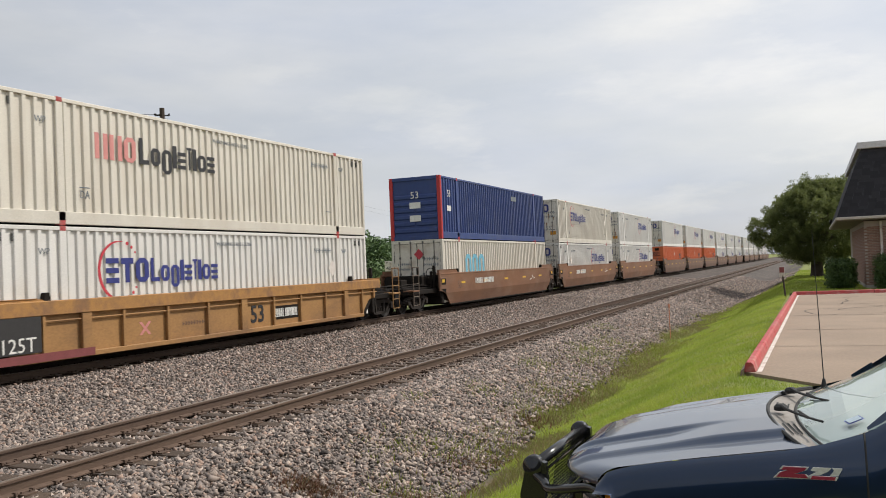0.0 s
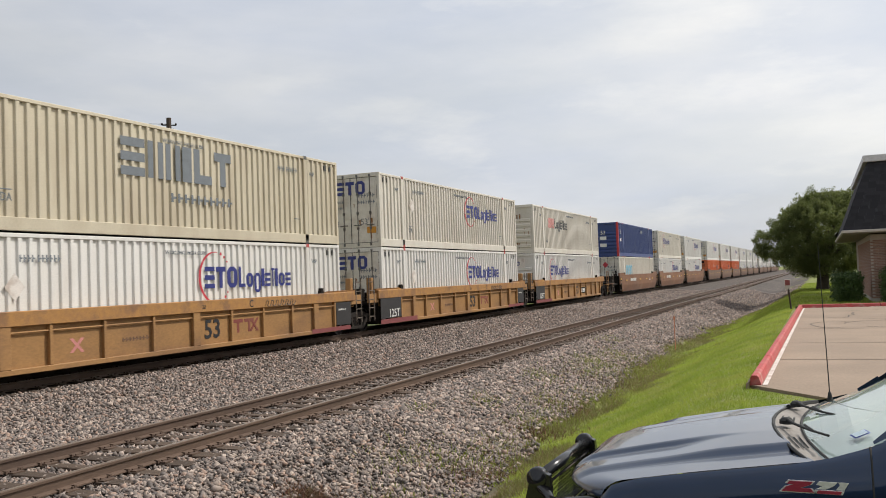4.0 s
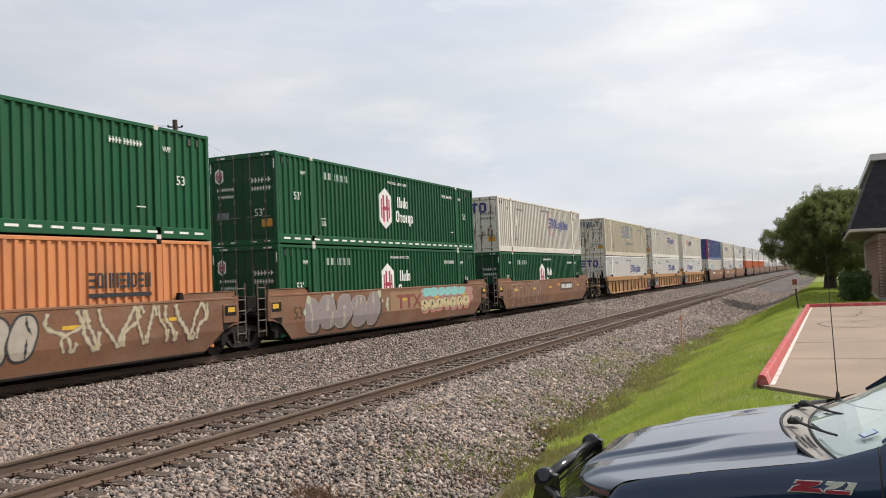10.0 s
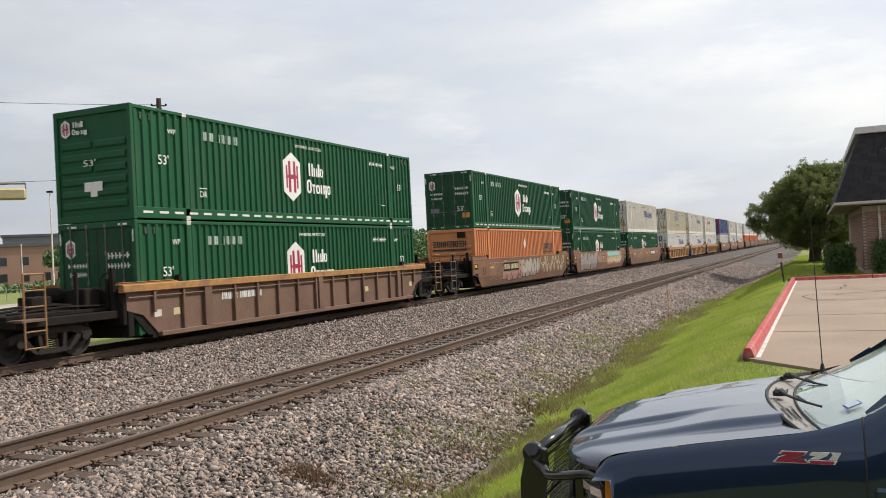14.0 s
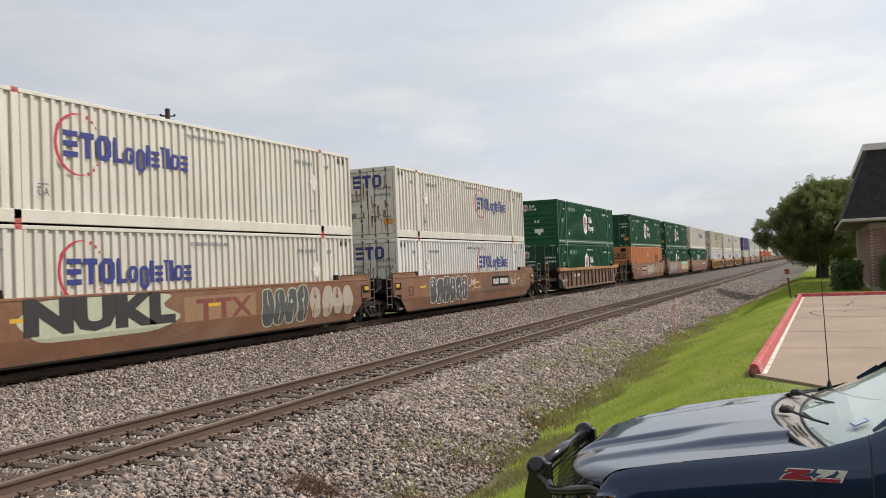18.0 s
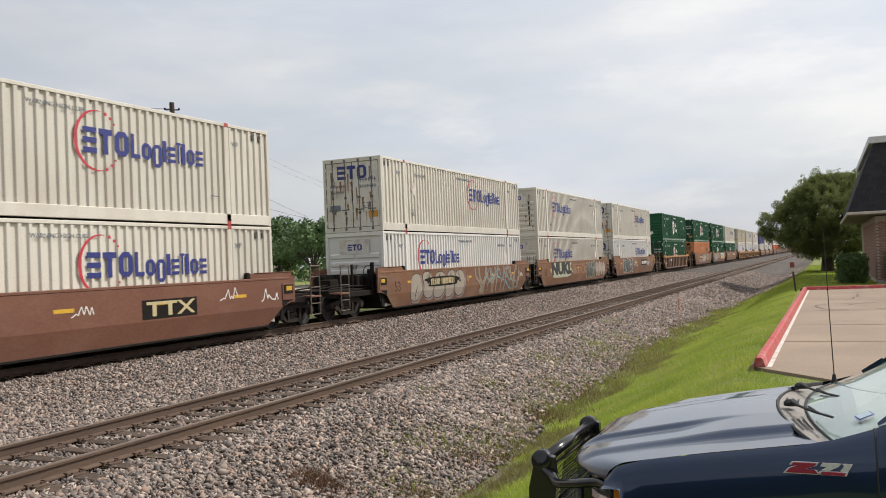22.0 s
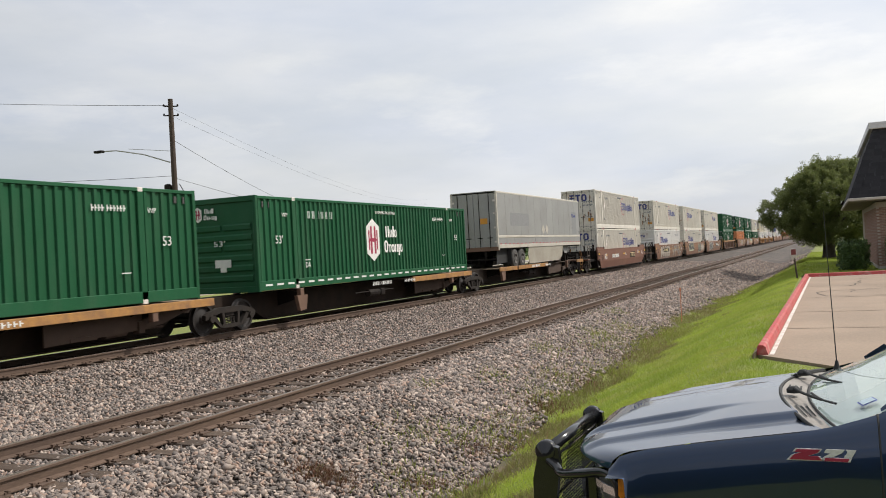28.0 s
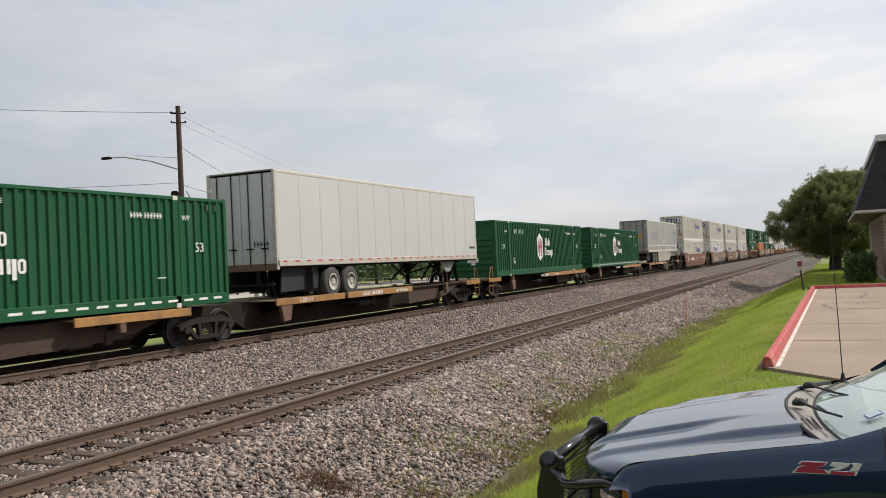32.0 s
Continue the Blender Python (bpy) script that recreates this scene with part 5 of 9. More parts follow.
def well_unit(label, style, body, chord, ends, rib_step=1.05, top=1.62, deep=0.17):
    """One well of a double-stack car; origin on the rail top at its middle. ends: how each end (-y, +y) goes on: 'share', 'own' or 'bare'."""
    car = thing("well_car", label, "railway car", "well cars of the train")
    hl = 8.55
    ribbed = style == "ribbed"
    for s in (1, -1):
        # side plate with sloped lower ends
        if ribbed:
            out = [(-hl, 0.95), (-hl, top - 0.14), (hl, top - 0.14), (hl, 0.95), (hl - 0.55, 0.80), (hl - 1.1, 0.28), (-hl + 1.1, 0.28), (-hl + 0.55, 0.80)]
        else:
            out = [(-hl - 0.35, 0.90), (-hl - 0.35, top - 0.02), (hl + 0.35, top - 0.02), (hl + 0.35, 0.90), (hl - 0.4, 0.62), (hl - 0.95, 0.24), (-hl + 0.95, 0.24), (-hl + 0.4, 0.62)]
        if ribbed:
            xa, xb = sorted((s * (SILL_X - 0.10), s * (SILL_X - 0.13)))
            part("side_sill", Mesh().prism(out, 0, xa, xb), body, car)
        else:
            # upper plate upright, lower plate folded inwards
            fold = 0.74
            xu = s * SILL_X
            part("side_sill", Mesh().prism([(-hl - 0.35, fold + 0.16), (-hl - 0.35, top - 0.02), (hl + 0.35, top - 0.02), (hl + 0.35, fold + 0.16), (hl - 0.25, fold), (-hl + 0.25, fold)], 0, *sorted((xu, xu - s * 0.03))), body, car)
            lo = [(-hl + 0.25, fold, 0), (hl - 0.25, fold, 0), (hl - 0.95, 0.22, 0.10), (-hl + 0.95, 0.22, 0.10)]
            m = Mesh().add([(xu - s * d, y, z) for y, z, d in lo] + [(xu - s * (d + 0.03), y, z) for y, z, d in lo], [(0, 1, 2, 3), (7, 6, 5, 4), (0, 4, 5, 1), (1, 5, 6, 2), (2, 6, 7, 3), (3, 7, 4, 0)])
            part("lower_sill", m, body, car)
            pl = Mesh()
            for k in range(5):
                yk = -6.2 + 3.1 * k
                pl.box(*sorted((xu + s * 0.001, xu + s * 0.005)), yk - 0.28, yk + 0.28, top - 0.50, top - 0.41)
            tagged(part("reflector_patch", pl, M["yellow_paint"], car, "yellow reflector patches"), kind="stuff")
        if ribbed:
            part("top_chord", Mesh().box(*sorted((s * (SILL_X + 0.02), s * (SILL_X - 0.16))), -hl - 0.2, hl + 0.2, top - deep, top + 0.02, 0.015), chord, car, "yellow top chord")
            part("grab_pipe", Mesh().tube((s * (SILL_X - 0.05), -hl, top - deep - 0.13), (s * (SILL_X - 0.05), hl, top - deep - 0.13), 0.022, None, 6), body, car)
            part("bottom_chord", Mesh().box(*sorted((s * (SILL_X), s * (SILL_X - 0.16))), -hl + 1.1, hl - 1.1, 0.22, 0.34, 0.012), body, car)
            n = int(2 * (hl - 0.9) / rib_step)
            steps = [-hl + 0.9 + 2 * (hl - 0.9) * i / n for i in range(n + 1)] if rib_step < 1.5 else [-8.3, -6.78, -4.44, -2.91, -1.31, 1.79, 3.3, 4.83, 7.4, 8.28]
            for y in steps:
                lo = 0.34 if abs(y) < hl - 1.1 else 0.85
                part("rib", Mesh().box(*sorted((s * (SILL_X - 0.005), s * (SILL_X - 0.10))), y - 0.045, y + 0.045, lo, top - deep, 0.008), body, car)
            for y in (-5.6, 0.28, 6.2):
                part("wide_post", Mesh().box(*sorted((s * (SILL_X + 0.004), s * (SILL_X - 0.10))), y - 0.14, y + 0.14, 0.34, top - deep, 0.01), body, car)
        else:
            part("top_chord", Mesh().box(*sorted((s * (SILL_X + 0.012), s * (SILL_X - 0.17))), -hl - 0.35, hl + 0.35, top - 0.05, top + 0.02, 0.012), body, car)
            part("bottom_chord", Mesh().box(*sorted((s * (SILL_X - 0.08), s * (SILL_X - 0.22))), -hl + 1.0, hl - 1.0, 0.17, 0.23, 0.01), M["under"], car)
            for e in (-1, 1):
                part("yellow_tab", Mesh().box(*sorted((s * (SILL_X + 0.034), s * (SILL_X + 0.037))), *sorted((e * (hl + 0.20), e * (hl - 0.10))), 1.22, 1.36), M["yellow_paint"], car, "yellow reflector tab")
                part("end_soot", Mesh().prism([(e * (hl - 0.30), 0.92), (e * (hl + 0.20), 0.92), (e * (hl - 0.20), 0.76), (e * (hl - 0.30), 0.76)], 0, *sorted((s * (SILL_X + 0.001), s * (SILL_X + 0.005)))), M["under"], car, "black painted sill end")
                part("placard_frame", Mesh().box(*sorted((s * (SILL_X + 0.004), s * (SILL_X + 0.03))), *sorted((e * (hl + 0.33), e * (hl - 0.30))), 0.93, 1.45, 0.008), body, car, "framed equipment door")
                part("placard", Mesh().box(*sorted((s * (SILL_X + 0.03), s * (SILL_X + 0.034))), *sorted((e * (hl + 0.26), e * (hl - 0.24))), 1.12, 1.40), M["under"], car, "dark plate")
            for y in (-hl - 0.30, hl + 0.30):
                part("end_gusset", Mesh().box(*sorted((s * (SILL_X + 0.01), s * (SILL_X - 0.06))), y - 0.10, y + 0.10, 0.85, top + 0.05, 0.01), body, car)
        # raised guides at the well's ends
        for e in (-1, 1):
            y0, y1 = sorted((e * (hl - 1.9), e * (hl + 0.30)))
            part("end_guide", Mesh().prism([(y0 if e > 0 else y1, top + 0.02), (y1 if e > 0 else y0, top + 0.02), (y1 if e > 0 else y0, top + (0.07 if ribbed else 0.17)), (y0 + 0.25 if e > 0 else y1 - 0.25, top + (0.07 if ribbed else 0.17))], 0, *sorted((s * (SILL_X - 0.04), s * (SILL_X - 0.15)))), chord if ribbed else body, car, "raised container guide")
    for s in (1, -1):
        for e in (-1, 1):
            # near-black plate stands in for the shaded void at each well end
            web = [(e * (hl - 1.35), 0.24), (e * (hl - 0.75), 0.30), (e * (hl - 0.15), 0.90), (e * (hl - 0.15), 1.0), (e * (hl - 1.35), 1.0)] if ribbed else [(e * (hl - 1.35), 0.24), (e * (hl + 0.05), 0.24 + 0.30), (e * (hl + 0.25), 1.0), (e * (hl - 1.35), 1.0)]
            part("end_web", Mesh().prism(web, 0, *sorted((s * 1.315, s * 1.335))), M["under"], car, "near-black plate filling the void at the sill end")
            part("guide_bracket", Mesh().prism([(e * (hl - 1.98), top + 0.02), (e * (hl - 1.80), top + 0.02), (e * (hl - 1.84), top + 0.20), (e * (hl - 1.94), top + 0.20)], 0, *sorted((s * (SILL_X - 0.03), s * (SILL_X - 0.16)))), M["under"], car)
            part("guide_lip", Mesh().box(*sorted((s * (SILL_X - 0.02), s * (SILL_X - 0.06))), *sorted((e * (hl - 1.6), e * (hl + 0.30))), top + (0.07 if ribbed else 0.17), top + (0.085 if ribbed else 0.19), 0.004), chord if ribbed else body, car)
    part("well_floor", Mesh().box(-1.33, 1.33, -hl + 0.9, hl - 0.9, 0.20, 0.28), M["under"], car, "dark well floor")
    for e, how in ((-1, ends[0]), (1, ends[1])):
        # bulkhead in near black, with the shade of the car gap in it
        part("bulkhead", Mesh().box(-1.36, 1.36, *sorted((e * (hl - 0.05), e * (hl - 0.25))), 0.30, top - 0.05, 0.02), M["under"], car, "near-black bulkhead")
        if how == "own":
            add_bogie(car, 9.5 if e > 0 else -10.5)
            end_platform(car, e * (hl - 0.05), 10.6 if e > 0 else -11.6, body, M["grab"] if ribbed else M["ladder"], True)
        else:
            part("articulation_arm", Mesh().box(-0.6, 0.6, *sorted((e * (hl - 0.05), e * (hl + 0.95))), 0.72, 1.05, 0.03), M["under"], car)
            if how == "share":
                add_bogie(car, e * 9.70)
            part("end_shelf", Mesh().box(-1.30, 1.30, *sorted((e * (hl + 0.05), e * (hl + 0.75))), 1.02, 1.12, 0.01), M["under"], car, "near-black end shelf")
            part("end_box", Mesh().box(0.30, 0.85, *sorted((e * (hl + 0.10), e * (hl + 0.60))), 1.12, 1.62, 0.03), M["under"], car, "dark valve box")
            hoses = Mesh()
            for k in (-0.9, -0.2, 0.2, 0.95):
                hoses.sweep([(k, e * (hl + 0.1), 1.18), (k + 0.05, e * (hl + 0.5), 1.30), (k, e * (hl + 0.9), 1.08)], 0.028, 6)
            tagged(part("brake_hose", hoses, M["black"], car, "black brake hoses"), kind="stuff")
            if ribbed:
                part("end_stanchion", Mesh().box(1.08, 1.30, *sorted((e * (hl + 0.22), e * (hl + 0.42))), 1.0, 2.02, 0.02), body, car, "rusty mustard end stanchion")
                part("end_shelf_edge", Mesh().box(1.30, 1.40, *sorted((e * (hl + 0.05), e * (hl + 0.80))), 1.08, 1.42, 0.015), body, car, "mustard end plate")
            ladder(car, 1.40, e * (hl + 0.42), e * (hl + 0.80), 0.42, 2.02, M["ladder"], 5, 0.022)
    return car


NUMBER = [(0.9, 0, 1, "n")] * 4 + [(0.6, 0, .01)] + [(0.9, 0, 1, "n"), (0.45, 0, 1), (0.9, 0, 1, "n")] * 2 + [(0.9, 0, 1, "n")]


def car_number(car, y, z, w, material, plate=None):
    x = SILL_X + (0.010 if plate else 0.002)
    if plate:
        part("number_plate", Mesh().box(x, x + 0.004, y - 0.12, y + w + 0.12, z - 0.10, z + 0.38), plate, car, "dark painted number panel")
    m = block_word(Mesh(), x + 0.004, y, z, 0.27, w, NUMBER)
    tagged(part("car_number", m, material, car, "stencilled car number"), kind="stuff")


def curve(ctrl, steps=6):
    """Points on a smooth line through the control points."""
    out = []
    c = [ctrl[0]] + list(ctrl) + [ctrl[-1]]
    for i in range(1, len(c) - 2):
        for k in range(steps):
            t = k / steps
            out.append(tuple(0.5 * (2 * c[i][j] + (c[i + 1][j] - c[i - 1][j]) * t + (2 * c[i - 1][j] - 5 * c[i][j] + 4 * c[i + 1][j] - c[i + 2][j]) * t * t + (3 * c[i][j] - c[i - 1][j] - 3 * c[i + 1][j] + c[i + 2][j]) * t ** 3) for j in (0, 1)))
    return out + [ctrl[-1]]


def sill_x(z):
    """The side plate's face: upright above the fold, leaning in below it."""
    return SILL_X - max(0.0, 0.74 - z) * 0.192


def ribbon(m, pts, w, lift, taper=False):
    """A flat brush stroke of width w along (y, z) points, laid on the side plate."""
    n = len(pts)
    L, R = [], []
    for i, (y, z) in enumerate(pts):
        q, r = pts[max(0, i - 1)], pts[min(n - 1, i + 1)]
        d = Vector((r[0] - q[0], r[1] - q[1]))
        k = (w / 2) * (0.85 + 0.3 * math.sin(i * 1.3)) * (math.sin(math.pi * (i + 0.6) / (n + 0.2)) if taper else 1.0)
        d = d.normalized() * k if d.length else Vector((k, 0))
        for side, sg in ((L, 1), (R, -1)):
            zz = min(1.59, max(0.27, z + sg * d.x))
            side.append((sill_x(zz) + lift, y - sg * d.y, zz))
    m.add(L + R, [(n + i, n + i + 1, i + 1, i) for i in range(n - 1)])


def blob(m, yc, a, z0, z1, lift, rim, lean, seed, square=3.0):
    """A fat rounded shape, built in level rows so that it follows the plate's fold."""
    rng = random.Random(seed)
    p1, p2, k1, k2 = rng.uniform(0, 6), rng.uniform(0, 6), rng.uniform(0.05, 0.20), rng.uniform(0.05, 0.16)
    n = 14
    zs = sorted({z0 - rim + (z1 - z0 + 2 * rim) * (0.5 - 0.5 * math.cos(math.pi * i / n)) for i in range(n + 1)} | ({0.74} if z0 < 0.74 < z1 else set()))
    v = []
    for z in zs:
        u = (2 * z - z0 - z1) / (z1 - z0 + 2 * rim)
        w = (a + rim) * (max(0.0, 1 - abs(u) ** square)) ** (1 / square)
        le, ri = w * (1 + k1 * math.sin(4 * u + p1)), w * (1 + k2 * math.sin(4.5 * u + p2))
        zz = min(1.59, max(0.25, z))
        v += [(sill_x(zz) + lift, yc + lean * u - le, zz), (sill_x(zz) + lift, yc + lean * u + ri, zz)]
    m.add(v, [(2 * i, 2 * i + 1, 2 * i + 3, 2 * i + 2) for i in range(len(zs) - 1)])


def throw_up(car, y0, y1, z0, z1, fill, edge, seed, count, rim=0.045, slit=0.055, shade=None, square=3.0):
    """A row of swollen sprayed shapes with a rim, slits in them and a thin bright line."""
    rng = random.Random(seed)
    a, b, h, g = Mesh(), Mesh(), Mesh(), Mesh()
    w = (y1 - y0) / count
    for i in range(count):
        yc = y0 + w * (i + 0.5) + rng.uniform(-.06, .06) * w
        hw = w * rng.uniform(0.44, 0.54)
        lo, hi = z0 + rng.uniform(0, 0.10) * (z1 - z0), z1 - rng.uniform(0, 0.08) * (z1 - z0)
        lean, sd = rng.uniform(-0.08, 0.16) * w, rng.randrange(9999)
        o = 0.0004 * i
        if shade:
            blob(g, yc + 0.10, hw, lo - 0.08, hi - 0.04, 0.0035 + o, rim * 1.2, lean, sd, square)
        blob(a, yc, hw, lo, hi, 0.0065 + o, rim, lean, sd, square)
        blob(b, yc, hw, lo, hi, 0.0085 + o, 0.0, lean, sd, square)
        for j in range(rng.choice((1, 2, 2))):
            ys, t = yc + rng.uniform(-.35, .35) * hw, rng.choice((0, 1))
            q0, q1 = (lo + 0.02, lo + (hi - lo) * rng.uniform(0.35, 0.6)) if t else (hi - 0.02, hi - (hi - lo) * rng.uniform(0.3, 0.55))
            ribbon(h, curve([(ys, q0), (ys + rng.uniform(-.10, .10) * w, (q0 + q1) / 2), (ys + rng.uniform(-.18, .18) * w, q1)], 8), slit, 0.0125 + o, True)
        if rng.random() < 0.6:
            yh, zh = yc + lean * 0.2, lo + (hi - lo) * rng.uniform(0.55, 0.72)
            blob(h, yh, hw * 0.20, zh - 0.07, zh + 0.07, 0.0128 + o, 0.0, 0.0, sd, 2.0)
    for nm, m, key in (("graffiti_shadow", g, shade), ("graffiti_rim", a, edge), ("graffiti", b, fill), ("graffiti_stroke", h, edge)):
        if m.v:
            tagged(part(nm, m, M[key], car, "spray-painted graffiti shapes"), kind="stuff")


def wild(car, y0, y1, z0, z1, keys, seed, count, width=0.17):
    """Interlaced sweeping strokes in several colours; keys: from the widest under-stroke to the thin line on it."""
    rng = random.Random(seed)
    layers = [Mesh() for k in keys]
    for i in range(count):
        ya = y0 + (y1 - y0) * (i + rng.uniform(0.0, 0.6)) / count
        up = rng.random() < 0.5
        za, zb = (z0, z1) if up else (z1, z0)
        sp = rng.uniform(0.25, 1.0) * (y1 - y0) / count * 1.7
        pts = curve([(ya, za + rng.uniform(-.03, .03)), (ya + sp * rng.uniform(-.1, .35), za + (zb - za) * 0.36), (ya + sp * rng.uniform(0.4, 0.9), za + (zb - za) * 0.62), (ya + sp, zb), (ya + sp * 1.25, zb - (zb - za) * rng.uniform(0.1, 0.45))], 9)
        pts = [(min(max(y, y0 - 0.1), y1 + 0.1), z) for y, z in pts]
        w = width * rng.uniform(0.7, 1.25)
        for j, m in enumerate(layers):
            ribbon(m, pts, w * (1.0, 0.62, 0.22, 0.10)[j], 0.004 + 0.0025 * j + 0.0006 * i)
    for m, key in zip(layers, keys):
        tagged(part("graffiti", m, M[key], car, "interlaced sprayed strokes"), kind="stuff")


def outline_tag(car, y0, y1, z0, z1, key, seed, count, fill=None, w=0.03):
    """Tall angular shapes drawn in thin chalky lines, some with a faint fill."""
    rng = random.Random(seed)
    m, f = Mesh(), Mesh()
    step = (y1 - y0) / count
    for i in range(count):
        a, b = y0 + step * (i + 0.06), y0 + step * (i + 0.94)
        lo, hi = z0 + rng.uniform(0, .08), z1 - rng.uniform(0, .10)
        t = step * rng.uniform(0.24, 0.34)
        mid = lo + (hi - lo) * rng.uniform(0.42, 0.60)
        kinds = [[(a, lo), (a, hi), (a + t, hi), (a + t, mid), (b - t, mid), (b - t, hi), (b, hi), (b, lo), (b - t, lo), (b - t, mid - .12), (a + t, mid - .12), (a + t, lo), (a, lo)],
                 [(a, hi), (b, hi), (b, hi - .22), (a + 1.7 * t, hi - .22), (a + 1.7 * t, lo), (a + .7 * t, lo), (a + .7 * t, hi - .22), (a, hi - .22), (a, hi)],
                 [(a, lo), (a + 0.2 * t, hi), (b - t, hi), (b, mid), (b - 0.5 * t, mid - .1), (b, lo), (b - t, lo), (a + t, mid - .05), (a + t, lo), (a, lo)],
                 [(a, mid), (a + t, hi), (b, hi), (b, hi - .2), (a + t, mid + .05), (b, mid - .1), (b - .3 * t, lo), (a, lo), (a, lo + .2), (b - t, lo + .22), (a, mid)]]
        loop = rng.choice(kinds)
        pts = []
        for (ya, za), (yb, zb) in zip(loop, loop[1:]):
            n = 5
            pts += [(ya + (yb - ya) * j / n + rng.uniform(-.012, .012), za + (zb - za) * j / n + rng.uniform(-.012, .012)) for j in range(n)]
        ribbon(m, pts + [loop[-1]], w, 0.008)
        if fill:
            blob(f, (a + b) / 2, step * 0.46, lo, hi, 0.004, 0.0, 0.0, rng.randrange(999), 6.0)
    if fill:
        tagged(part("graffiti", f, M[fill], car, "faint sprayed fill"), kind="stuff")
    tagged(part("graffiti_rim", m, M[key], car, "thin chalky outline shapes"), kind="stuff")


def side_name(car, y, z, w, h, key="maroon_band"):
    """The trade mark, as plain bars and a cross."""
    m = Mesh()
    x = SILL_X + 0.006
    u = w / 3.1
    for k in (0, 1):
        m.box(x, x + 0.004, y + u * k * 1.02, y + u * (k * 1.02 + 0.95), z + h * 0.80, z + h)
        m.box(x, x + 0.004, y + u * (k * 1.02 + 0.36), y + u * (k * 1.02 + 0.62), max(z, 0.75), z + h * 0.80)
    for s in (-1, 1):
        c = y + u * 2.6
        m.prism([(c - s * 0.5 * u - 0.13 * u, z), (c - s * 0.5 * u + 0.13 * u, z), (c + s * 0.5 * u + 0.13 * u, z + h), (c + s * 0.5 * u - 0.13 * u, z + h)], 0, x, x + 0.004 + 0.001 * (s + 1))
    tagged(part("trade_mark", m, M[key], car, "painted trade mark shapes"), kind="stuff")


def blots(car, spots, key):
    m = Mesh()
    for y, z, r in spots:
        m.prism([(y + r * math.cos(t), z + r * 1.15 * math.sin(t)) for t in [6.283 * i / 12 for i in range(12)]], 0, SILL_X + 0.001, SILL_X + 0.009)
    tagged(part("paint_blots", m, M[key], car, "round sprayed blots"), kind="stuff")


def scrawl(car, y, z, size, key, seed, n=9):
    """A thin sprayed scribble."""
    rng = random.Random(seed)
    m = Mesh()
    p = (y, z)
    for i in range(n):
        q = (y + size * (i + 1) / n * 2.2 + rng.uniform(-.1, .1) * size, z + rng.uniform(0, 1) * size * (1 if i % 2 else 0.2))
        d = Vector((q[0] - p[0], q[1] - p[1])).normalized() * size * 0.045
        m.prism([(p[0] - d.y, p[1] + d.x), (p[0] + d.y, p[1] - d.x), (q[0] + d.y, q[1] - d.x), (q[0] - d.y, q[1] + d.x)], 0, SILL_X + 0.002, SILL_X + 0.005)
        p = q
    tagged(part("scrawl", m, M[key], car, "thin spray-painted scrawl"), kind="stuff")


